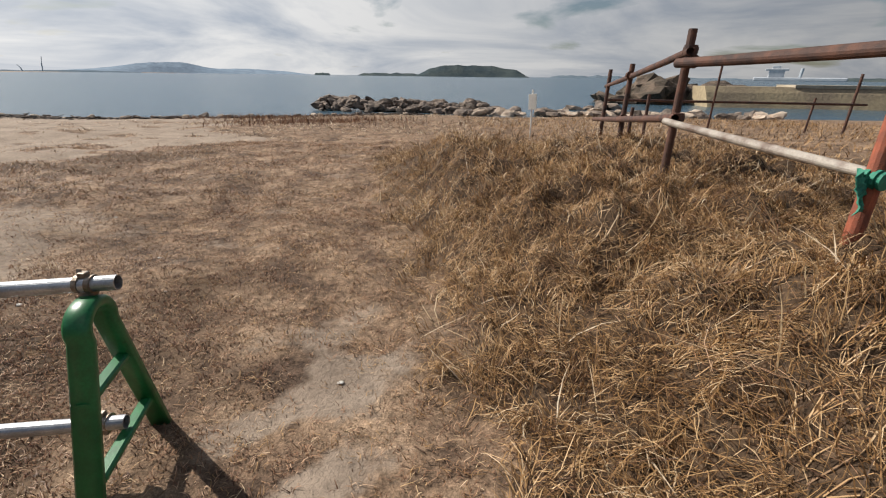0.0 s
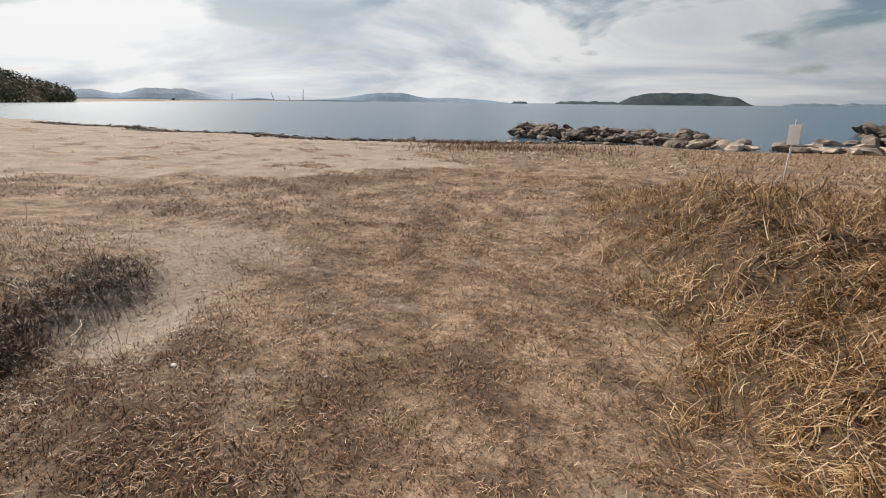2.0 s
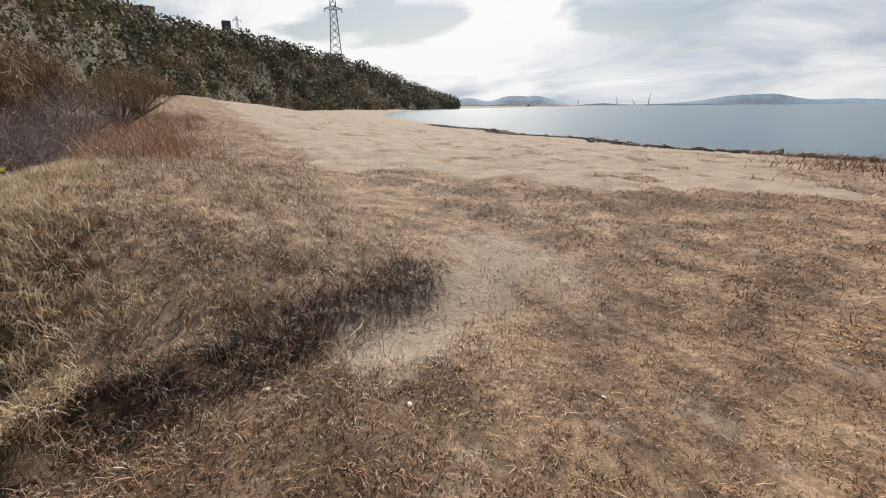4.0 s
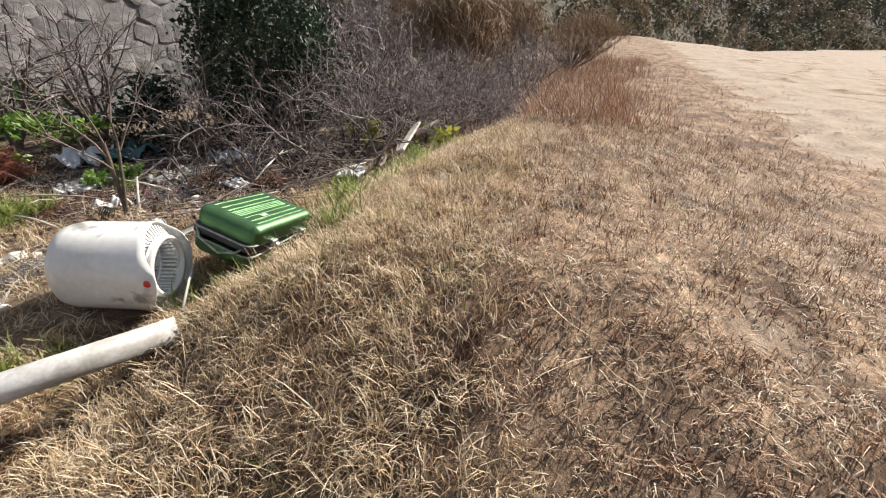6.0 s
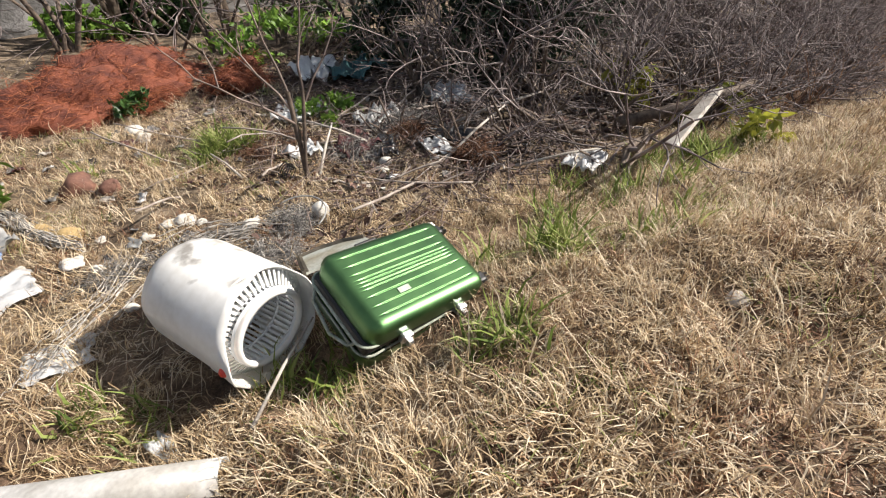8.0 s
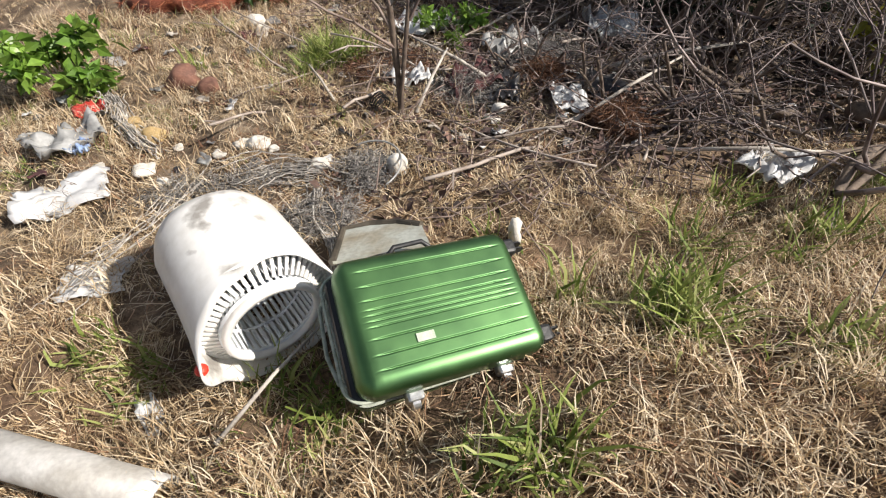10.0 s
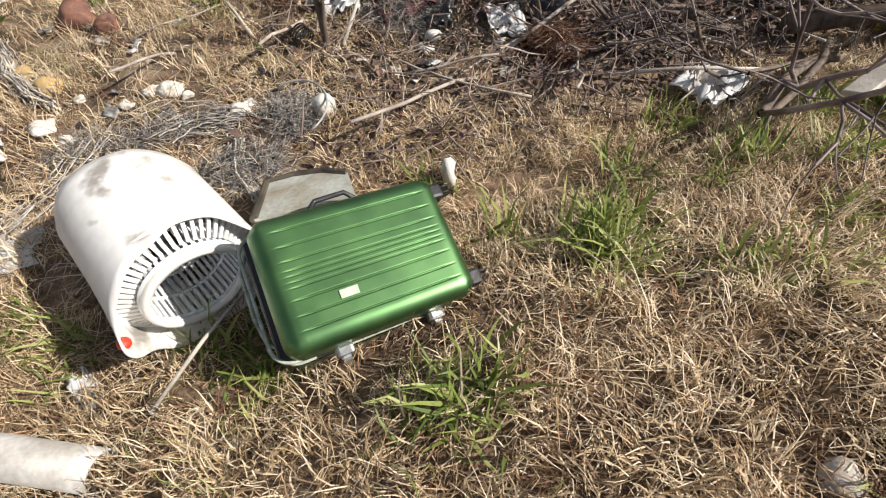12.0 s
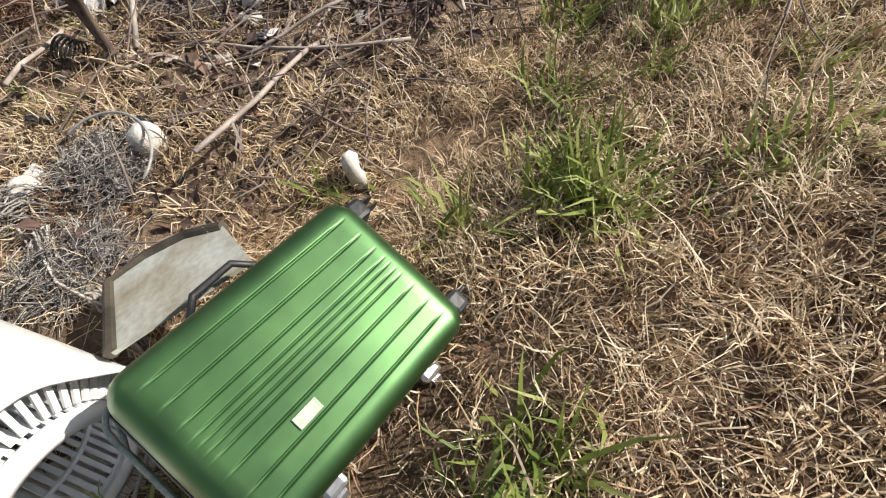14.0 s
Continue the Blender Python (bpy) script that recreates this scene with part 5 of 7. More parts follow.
leafy("leafy_plant", -5.7, -4.6, (0.8, 0.5, 0.5), 1200, (0.06, 0.14), leaf_mat, 211, "green weeds along the wall", "plant")

# feathery brown bushes farther along the ditch
brush_mat = blade_material("brown_brush", [(0.085, 0.052, 0.032), (0.17, 0.105, 0.058), (0.26, 0.165, 0.085), (0.36, 0.24, 0.13)])
for i, (x, y, w_, h) in enumerate(((-12.6, 0.6, 1.5, 3.6), (-16.0, -0.9, 1.9, 4.2), (-11.2, 1.4, 0.8, 1.5), (-20.5, 0.0, 1.8, 3.4), (-22.0, 2.4, 1.7, 1.9), (-29.0, 2.4, 2.3, 2.8))):
    t = thing("brown_bush", "rounded brown bush of fine leafless twigs", "bush", pose(x, y, gz(x, y) - 0.05), group="brown bushes")
    r = np.random.default_rng(300 + i)
    n = 3000 if h > 2 else 1400
    dirs = r.normal(0, 1, (n, 3)); dirs[:, 2] = np.abs(dirs[:, 2]) * 0.9 + 0.05
    dirs /= np.linalg.norm(dirs, axis=1)[:, None]
    tip = dirs * np.array([w_, w_, h * 0.55]) * r.uniform(0.45, 1.08, (n, 1)) * (1 + 0.16 * np.sin(dirs[:, :1] * 7 + i) * np.cos(dirs[:, 1:2] * 6)) + np.array([0, 0, h * 0.42])
    grow_ = dirs * 0.45 + np.array([0, 0, 0.6]) + r.normal(0, 0.5, (n, 3))
    grow_ /= np.linalg.norm(grow_, axis=1)[:, None]
    ln = r.uniform(0.25, 0.6, (n, 1)) * h / 3
    tagged(sticks("twig", [(Vector(q - g * k), Vector(q), 0.009, 0.003, 1) for q, g, k in zip(tip, grow_, ln[:, 0])], brush_mat, t, 3), kind="stuff")
    tagged(sticks("stem", [(Vector((0, 0, 0)) + Vector(q) * 0.06, Vector(q), 0.022, 0.008, 0) for q in tip[:70]], bark_mat, t, 5), kind="stuff")
for i, (x, y, h) in enumerate(((-14.0, -2.6, 3.6), (-17.0, -4.2, 4.6), (-11.0, -1.6, 3.0), (-21.0, -5.0, 5.0), (-25.0, -3.0, 5.0))):
    shrub(x, y, h, 0.8, 160 + i, "tall bare brown shrub in the thicket", kids=(2, 2, 2), levels=4, first=9)

# ---- stone wall behind the ditch ----
wall_mat = material("wall_stone", (0.23, 0.22, 0.215), 0.95, color2=(0.11, 0.105, 0.10), scale=3.0, fine=40, bump=0.7, bump_m=0.02, per_object=0.3)
bm = bmesh.new(); box(bm, (18.5, 0.7, 3.8), pose(-4.5, -6.5, 3.2))
wall = solid("wall_south", bm, material("wall_joint", (0.19, 0.18, 0.17), 0.95, color2=(0.12, 0.11, 0.105), scale=6, fine=60), "old revetment wall of fitted grey stones", "wall", kind="structure")
stone_meshes = []
for k in range(8):
    bm = bmesh.new(); boulder(bm, (0.30, 0.13, 0.25), 40 + k, 0.22, 2)
    for v in bm.verts:
        v.co.x = math.copysign(abs(v.co.x / 0.36) ** 0.62 * 0.30, v.co.x)
        v.co.z = math.copysign(abs(v.co.z / 0.30) ** 0.62 * 0.25, v.co.z)
        v.co.y = max(min(v.co.y, 0.09), -0.12)
    stone_meshes.append(to_mesh("stone", bm, wall_mat))
wr = random.Random(8)
for row in range(8):
    for col in range(33):
        ob = new("stone", stone_meshes[wr.randrange(8)])
        ob.parent = wall
        ob.matrix_world = Matrix.Translation((-13.4 + col * 0.55 + (row % 2) * 0.27 + wr.gauss(0, 0.05), -6.16 + wr.gauss(0, 0.02), 1.55 + row * 0.45 + wr.gauss(0, 0.04))) @ Matrix.Rotation(wr.gauss(0, 0.3), 4, "Y") @ Matrix.Diagonal((wr.uniform(1.08, 1.25), 0.5, wr.uniform(1.08, 1.25), 1))

# thick dark limbs of a leafless tree in front of the wall
tree = thing("bare_tree", "leafless tree with thick dark limbs before the stone wall", "tree")
for pts in (((-2.9, -4.9, 1.5), (-3.0, -4.9, 2.6), (-3.5, -4.8, 3.6), (-4.3, -4.7, 4.8)), ((-2.9, -4.9, 1.9), (-2.6, -4.9, 2.9), (-1.9, -4.9, 4.2)), ((-4.4, -4.4, 1.5), (-4.3, -4.4, 3.0), (-4.6, -4.3, 4.6))):
    part("limb", tube(bmesh.new(), pts, [0.10, 0.085, 0.07, 0.05][:len(pts)], 10), bark_mat, tree, smooth=True)

# ---- litter in the ditch ----
foam_mat = material("foam", (0.70, 0.68, 0.64), 0.8, color2=(0.46, 0.43, 0.38), scale=12, fine=140, bump=0.5)
film_mat = material("plastic_film", (0.52, 0.52, 0.51), 0.3, color2=(0.28, 0.28, 0.28), scale=9, fine=50, bump=0.2, through_light=0.35)
bag_mat = material("white_bag", (0.78, 0.78, 0.78), 0.35, color2=(0.60, 0.60, 0.61), scale=7, fine=50, bump=0.2, through_light=0.3)
rust_stone = material("brown_stone", (0.23, 0.11, 0.075), 0.85, color2=(0.12, 0.06, 0.045), scale=8, fine=60, bump=0.6)
grey_rag_mat = material("grey_net", (0.20, 0.19, 0.185), 0.85, color2=(0.09, 0.085, 0.085), scale=14, fine=160, bump=0.8)
blue_mat = material("blue_plastic", (0.05, 0.14, 0.42), 0.4, color2=(0.30, 0.38, 0.52), scale=5, fine=50)
tan_mat = material("tan_foam", (0.52, 0.37, 0.16), 0.8, color2=(0.36, 0.25, 0.12), scale=9, fine=90)
wood_mat = material("driftwood", (0.50, 0.46, 0.41), 0.8, color2=(0.32, 0.28, 0.24), scale=9, fine=120, bump=0.5)


def lump(name, x, y, size, mat, seed, label, category, rz=0.0, rough=0.28, sink=0.35, cuts=2, group=""):
    bm = bmesh.new(); boulder(bm, size, seed, rough, cuts)
    return solid(name, bm, mat, label, category, pose(x, y, gz(x, y) + size[2] * (1 - sink), 0, 0, rz), group, smooth=True)


def sheet(name, x, y, size, mat, seed, label, category, rz=0.0, folds=3.0, lift=0.0):
    bm = rag(size, seed, folds)
    return solid(name, bm, mat, label, category, pose(x, y, gz(x, y) + 0.005 + lift, 0, 0, rz), smooth=True)


for i, (x, y, s) in enumerate(((-2.44, 1.30, 0.055), (-2.35, 1.26, 0.04), (-2.52, 1.36, 0.03), (-1.85, 1.33, 0.05), (-2.74, 1.58, 0.055), (-2.22, 1.30, 0.035), (-1.62, 1.25, 0.03), (-3.78, 1.38, 0.05), (-2.0, 1.15, 0.03))):
    lump("foam_chunk", x, y, (s, s * 0.8, s * 0.6), foam_mat, 400 + i, "broken white foam lump on dry ground", "foam", rough=0.42, cuts=3, group="foam scraps in the ditch")
lump("stone", -3.80, 3.80, (0.05, 0.035, 0.03), wood_mat, 419, "pale stone in a hollow of the straw", "stone", sink=0.9)
lump("net_float", -3.13, 1.74, (0.055, 0.045, 0.075), foam_mat, 420, "white oval net float in a dark net", "float", rough=0.08, cuts=3)
red_fib = blade_material("brown_fibre", [(0.07, 0.035, 0.022), (0.15, 0.07, 0.04), (0.25, 0.13, 0.07)])
grey_net_mat = blade_material("grey_fibre", [(0.06, 0.055, 0.052), (0.17, 0.16, 0.15), (0.32, 0.30, 0.28), (0.50, 0.47, 0.43)])
dark_core = material("dark_net_core", (0.15, 0.14, 0.135), 0.9, color2=(0.045, 0.04, 0.04), scale=14, fine=120, bump=0.8)


def net_heap(x, y, size, seed, label, mat, core_mat, n=1000, rz=0.0):
    """A heap of fine netting: lumpy core under looping fibres."""
    t = thing("fishing_net", label, "net", pose(x, y, gz(x, y), 0, 0, rz))
    bm = bmesh.new(); boulder(bm, size, seed, 0.45, 4)
    for v in bm.verts:
        v.co *= 1 + 0.16 * noise.noise(v.co * 9) + 0.10 * noise.noise(v.co * 21)
        v.co.z = max(v.co.z, -0.04)
    core = [v.co.copy() for v in bm.verts if v.co.z > -0.02]
    bmesh.ops.scale(bm, vec=(0.72, 0.72, 0.6), verts=bm.verts)
    part("net_core", bm, core_mat, t, smooth=True)
    r = random.Random(seed)
    sg = []
    for k in range(n):
        p = core[r.randrange(len(core))] * r.uniform(0.72, 1.08)
        d = Vector((r.gauss(0, 1), r.gauss(0, 1), r.gauss(0, 0.4))).normalized()
        for j in range(3):
            q = p + d * r.uniform(0.02, 0.05)
            sg.append((p, q, 0.0016, 0.0014, 0))
            p, d = q, (d + Vector((r.gauss(0, 0.6), r.gauss(0, 0.6), r.gauss(0, 0.3) - 0.15))).normalized()
    tagged(sticks("net_fibre", sg, mat, t, 3), kind="stuff")
    return t


net_heap(-2.98, 1.72, (0.13, 0.16, 0.08), 421, "grey tangled fishing net with a float", grey_net_mat, dark_core)
net_heap(-2.70, 2.0, (0.20, 0.13, 0.05), 422, "flattened grey netting beside the white tub", grey_net_mat, dark_core)
net_heap(-3.75, 1.05, (0.30, 0.22, 0.10), 423, "dark heap of netting and rags under twigs", grey_net_mat, dark_core)
net_heap(-2.45, 1.62, (0.26, 0.10, 0.035), 424, "thin grey net scraps on the ground", grey_net_mat, dark_core)
net_heap(-2.05, 1.55, (0.22, 0.09, 0.03), 425, "thin grey net scraps on the ground", grey_net_mat, dark_core)
net_heap(-4.35, 0.75, (0.35, 0.25, 0.10), 426, "dark heap of netting and rags under twigs", grey_net_mat, dark_core)
net_heap(-4.27, 1.02, (0.15, 0.14, 0.11), 428, "reddish-brown tangle of old netting", red_fib, dark_core)
net_heap(-4.43, 1.66, (0.15, 0.13, 0.09), 429, "reddish-brown tangle of old netting", red_fib, dark_core)
net_heap(-3.3, 0.55, (0.25, 0.18, 0.05), 427, "brown tangle of old netting", red_fib, dark_core)
loop = [(-2.98 + 0.17 * math.cos(a), 1.74 + 0.20 * math.sin(a), gz(-2.98, 1.74) + 0.05 + 0.07 * math.sin(a * 0.5) ** 2) for a in np.linspace(1.9, 4.9, 24)]
solid("cord", tube(bmesh.new(), loop, 0.005, 6), film_mat, "pale cord looped round a dark net", "cord", smooth=True)
lump("bark_piece", -3.52, 2.36, (0.035, 0.04, 0.10), foam_mat, 424, "pale weathered stub standing in the grass", "stub", rough=0.45, sink=0.3)
lump("stone", -1.96, 0.33, (0.11, 0.10, 0.075), rust_stone, 425, "angular reddish brown stone", "stone", rough=0.35)
lump("stone", -2.13, 0.50, (0.07, 0.06, 0.06), rust_stone, 426, "small reddish brown stone on dry ground", "stone", rough=0.2)
sheet("plastic_bag", -1.50, 1.43, (0.42, 0.24, 0.12), bag_mat, 427, "crumpled white plastic bag", "bag", 15, 2.5)
sheet("plastic_film", -1.45, 1.02, (0.34, 0.26, 0.14), film_mat, 428, "crumpled clear plastic film", "plastic film", 30, 4.0)
sheet("plastic_film", -1.52, 1.10, (0.10, 0.09, 0.10), blue_mat, 429, "scrap of blue plastic", "plastic film", 0, 4.0)
sheet("plastic_film", -1.74, 2.04, (0.26, 0.20, 0.05), bag_mat, 430, "shredded pale film caught in grass", "plastic film", 0, 6.0)
sheet("plastic_film", -2.02, 2.72, (0.07, 0.22, 0.05), bag_mat, 431, "strip of pale foil in the grass", "plastic film", 25, 5.0)
sheet("plastic_film", -4.95, 2.30, (0.34, 0.24, 0.15), bag_mat, 432, "pale plastic sheet under dead branches", "plastic film", 20, 3.0)
sheet("plastic_film", -3.75, -0.1, (0.5, 0.4, 0.2), bag_mat, 433, "crumpled translucent plastic by the sapling", "plastic film", 50, 3.5)
sheet("plastic_film", -4.25, 0.55, (0.4, 0.3, 0.18), film_mat, 434, "crumpled translucent plastic in the litter", "plastic film", 10, 3.5)
sheet("plastic_film", -4.3, 1.35, (0.3, 0.22, 0.10), bag_mat, 435, "torn translucent plastic on dark litter", "plastic film", 70, 4.0)
lump("foam_block", -1.74, 0.86, (0.05, 0.09, 0.035), tan_mat, 436, "yellowed foam block lying beside frayed rope", "foam", 20, 0.2)
lump("foam_block", -1.86, 1.02, (0.06, 0.08, 0.04), tan_mat, 437, "small yellowed foam piece", "foam", 50, 0.3)
sheet("plastic_film", -1.45, 0.62, (0.16, 0.14, 0.08), material("red_scrap", (0.55, 0.06, 0.04), 0.5, color2=(0.3, 0.03, 0.03), scale=9, fine=60), 438, "scrap of red plastic under leaves", "plastic film")
rag_red = material("maroon_cloth", (0.10, 0.035, 0.035), 0.85, color2=(0.04, 0.018, 0.02), scale=9, fine=120, bump=0.5)
rag_black = material("black_film", (0.03, 0.03, 0.034), 0.35, color2=(0.012, 0.012, 0.014), scale=8, fine=70, bump=0.3)
rag_teal = material("teal_cloth", (0.03, 0.10, 0.105), 0.7, color2=(0.015, 0.05, 0.055), scale=8, fine=90, bump=0.4)
sheet("cloth_rag", -3.80, 0.95, (0.42, 0.30, 0.17), rag_red, 441, "crumpled dark maroon cloth under bare twigs", "rag", 20, 3.5)
sheet("plastic_film", -3.98, 1.12, (0.30, 0.20, 0.13), rag_black, 442, "crumpled black plastic film on dark litter", "plastic film", 60, 4.0)
sheet("cloth_rag", -4.75, -0.75, (0.6, 0.4, 0.22), rag_teal, 443, "dull teal cloth bundled under the thicket", "rag", 10, 3.0)
sheet("plastic_bag", -4.40, -1.05, (0.55, 0.42, 0.30), bag_mat, 444, "pale crumpled plastic bag in the thicket", "bag", 35, 3.0)
sheet("plastic_bag", -5.05, 0.55, (0.42, 0.34, 0.24), bag_mat, 445, "pale crumpled plastic bag in shade under twigs", "bag", 75, 3.5)
sheet("plastic_film", -4.55, 1.25, (0.34, 0.26, 0.12), rag_black, 446, "torn black film among dead twigs", "plastic film", 110, 4.0)
sheet("plastic_bag", -3.42, 0.82, (0.26, 0.20, 0.13), bag_mat, 447, "small white crumpled bag beside the sapling", "bag", 15, 3.5)
for i, (x, y, s) in enumerate(((-2.50, -1.35, 0.075), (-2.44, -0.60, 0.075), (-3.86, 1.30, 0.05), (-4.10, 0.60, 0.055), (-1.95, 1.45, 0.035), (-2.05, 1.9, 0.03))):
    lump("foam_float", x, y, (s, s * 0.85, s * 0.8), foam_mat, 470 + i, "weathered white foam float lying in the litter", "float", rough=0.15, cuts=3, group="foam floats in the ditch")
# frayed rope: a bundle of loose strands
rp = [Vector((-1.42, 0.24, 0)), Vector((-1.50, 0.42, 0)), Vector((-1.58, 0.56, 0)), Vector((-1.64, 0.72, 0)), Vector((-1.70, 0.90, 0)), Vector((-1.80, 1.08, 0)), Vector((-1.92, 1.22, 0))]
rope_mat = material("frayed_rope", (0.48, 0.45, 0.41), 0.9, color2=(0.24, 0.22, 0.20), scale=20, fine=150, bump=0.4, island=0.35)


def strand_bundle(label, line, count, spread, thick, seed, fray=0.05):
    r = random.Random(seed)
    sg = []
    for k in range(count):
        off = Vector((r.gauss(0, spread), r.gauss(0, spread), abs(r.gauss(0, spread))))
        a0, a1 = sorted((r.uniform(0, 1), r.uniform(0, 1)))
        if a1 - a0 < 0.2:
            a1 = min(1, a0 + 0.3)
        last = None
        for i in range(9):
            t_ = (a0 + (a1 - a0) * i / 8) * (len(line) - 1)
            c = min(int(t_), len(line) - 2)
            p = line[c].lerp(line[c + 1], t_ - c) + off + Vector((r.gauss(0, 0.008), r.gauss(0, 0.008), 0)) + off * fray * 20 * (t_ / (len(line) - 1) - 0.5) ** 2
            p.z = gz(p.x, p.y) + 0.015 + abs(off.z)
            if last:
                sg.append((last, p, thick, thick, 0))
            last = p
    return tagged(sticks("rope", sg, rope_mat, None, 4), label, "rope", kind="stuff")


strand_bundle("thick frayed grey rope unravelling on the ground", rp, 70, 0.022, 0.0042, 61)
strand_bundle("tangle of pale net cords beside the tub", [Vector((-2.25, 1.62, 0)), Vector((-2.5, 1.56, 0)), Vector((-2.75, 1.66, 0)), Vector((-2.95, 1.9, 0))], 40, 0.05, 0.0028, 62, 0.12)
strand_bundle("loose twisted cord between tub and suitcase", [Vector((-2.72, 1.75, 0)), Vector((-2.70, 2.0, 0)), Vector((-2.76, 2.25, 0)), Vector((-2.72, 2.45, 0))], 26, 0.018, 0.0045, 63, 0.08)
strand_bundle("pale shredded cords strewn over dry ground", [Vector((-1.62, 2.15, 0)), Vector((-1.75, 2.0, 0)), Vector((-1.95, 1.85, 0)), Vector((-2.1, 1.6, 0))], 26, 0.05, 0.0022, 64, 0.10)

# small torn scraps strewn through the litter
cr = random.Random(55)
scrap_mats = (film_mat, bag_mat, rust_stone, grey_rag_mat, grey_rag_mat, wood_mat, rag_black, rag_red)
for k in range(200):
    x, y = cr.uniform(-6.0, -1.0), cr.uniform(-0.8, 1.95)
    if x > -2.7 and 1.55 < y:
        continue
    s_ = cr.uniform(0.03, 0.11)
    bm = rag((s_, s_ * cr.uniform(0.5, 1.2), s_ * 0.4), 900 + k, 3.0, 7)
    solid("litter_scrap", bm, cr.choice(scrap_mats), "small torn scrap of rubbish among dry litter", "litter", pose(x, y, gz(x, y) + 0.015, cr.gauss(0, 15), cr.gauss(0, 15), cr.uniform(0, 360)), "litter scraps", smooth=True)

# dead branch reaching from the shrubs over the grass
for x, y, z_, ln, h_, sd in ((-5.75, 2.25, 0.12, (1.0, 0.28, 0.16), 1.9, 152), (-5.4, 1.85, 0.10, (1.0, 0.05, 0.30), 1.5, 153)):
    t = thing("dead_branch", "dead forked branch with grey twigs over the grass", "branch", pose(x, y, gz(x, y) + z_))
    sg = branches(sd, h_, 0.35, 4, (1, 2, 1), start=ln, first=3)
    tagged(sticks("limb", [q for q in sg if q[4] == 0], bark_mat, t, 6), kind="stuff")
    tagged(sticks("twig", [q for q in sg if q[4] > 0], grey_twig_mat, t, 4), kind="stuff")

# heap of red netting: thin fibres over a lumpy core
red_mat = blade_material("red_fibre", [(0.12, 0.032, 0.018), (0.25, 0.072, 0.035), (0.37, 0.12, 0.055), (0.48, 0.19, 0.10)])
red_core = material("red_net_core", (0.25, 0.075, 0.04), 0.9, color2=(0.09, 0.026, 0.018), scale=6, fine=90, bump=1.0, bump_m=0.02)
for i, (x, y, a_, b_, h) in enumerate(((-2.5, -2.0, 0.85, 0.60, 0.36), (-3.57, -1.2, 0.26, 0.24, 0.26), (-2.0, -1.55, 0.5, 0.45, 0.30), (-2.65, -1.35, 0.30, 0.2, 0.12))):
    t = thing("fishing_net", "heap of rust-red fishing net on the ground", "net", pose(x, y, gz(x, y)), group="red nets")
    bm = bmesh.new(); boulder(bm, (a_, b_, h), 450 + i, 0.45, 4)
    for v in bm.verts:
        v.co *= 1 + 0.16 * noise.noise(v.co * 7) + 0.10 * noise.noise(v.co * 17)
        v.co.z = max(v.co.z, -0.05)
    core = [v.co.copy() for v in bm.verts if v.co.z > 0.02]
    part("net_core", bm, red_core, t, smooth=True)
    r = random.Random(460 + i)
    sg = []
    for k in range(1900):
        p = core[r.randrange(len(core))] * r.uniform(0.98, 1.05)
        d = Vector((r.gauss(0, 1), r.gauss(0, 1), r.gauss(0, 0.4))).normalized()
        q = p + d * r.uniform(0.03, 0.10); w_ = q + (d + Vector((r.gauss(0, .5), r.gauss(0, .5), -0.3))) * 0.06
        sg += [(p, q, 0.0022, 0.002, 0), (q, w_, 0.002, 0.0012, 0)]
    tagged(sticks("net_fibre", sg, red_mat, t, 3), kind="stuff")

# weathered board and log at the shrubs' foot, pale sticks
b0_, b1_ = Vector((-5.12, 2.79, 1.96)), Vector((-6.02, 2.60, 2.11))
bd = bmesh.new(); box(bd, (0.095, (b1_ - b0_).length, 0.03), None, 0.006)
for v in bd.verts:
    v.co.x += 0.008 * math.sin(v.co.y * 9)
solid("board", bd, wood_mat, "grey weathered board leaning out of the grass", "board", Matrix.Translation((b0_ + b1_) / 2) @ (b1_ - b0_).to_track_quat("Y", "Z").to_matrix().to_4x4() @ pose(0, 0, 0, 0, -25, 0))
lg = tube(bmesh.new(), [(-5.6, 2.1, gz(-5.6, 2.1) + 0.12), (-6.3, 2.35, gz(-6.3, 2.35) + 0.25), (-6.7, 2.6, 2.05)], [0.055, 0.045, 0.025], 10)
solid("dead_log", lg, bark_mat, "dark dead limb lying across the shrubs", "log", smooth=True)
st = random.Random(77)
for i, (x, y, dx, dy, r_, l_) in enumerate(((-3.35, 1.25, -0.3, -0.35, 0.012, 0.5), (-2.9, 0.95, 0.1, -0.3, 0.010, 0.35), (-4.55, 2.0, -0.4, 0.25, 0.012, 0.8), (-3.95, 1.0, 0.4, -0.2, 0.012, 0.6), (-2.3, 2.95, -0.25, -0.2, 0.008, 0.5), (-4.7, 1.0, -0.5, 0.2, 0.016, 0.9), (-4.2, 1.6, -0.5, -0.1, 0.012, 0.8))):
    d = Vector((dx, dy, st.uniform(0.02, 0.25))).normalized()
    p = Vector((x, y, gz(x, y) + 0.03))
    solid("stick", tube(bmesh.new(), [p, p + d * l_ * 0.5 + Vector((0, 0, 0.02)), p + d * l_], [r_, r_ * 0.85, r_ * 0.5], 7), wood_mat, "bleached grey stick lying on litter", "stick", group="sticks", smooth=True)
# dark grille beside the sapling
bm = bmesh.new()
for k in range(5):
    tube(bm, [(0.05 * math.cos(a), 0.05 * math.sin(a), k * 0.016) for a in np.linspace(0, 6.283, 17)], 0.0045, 5)
solid("plastic_spool", bm, black_mat, "small ribbed black plastic spool on its side", "spool", pose(-3.17, 1.18, gz(-3.17, 1.18) + 0.06, 70, 0, 30))
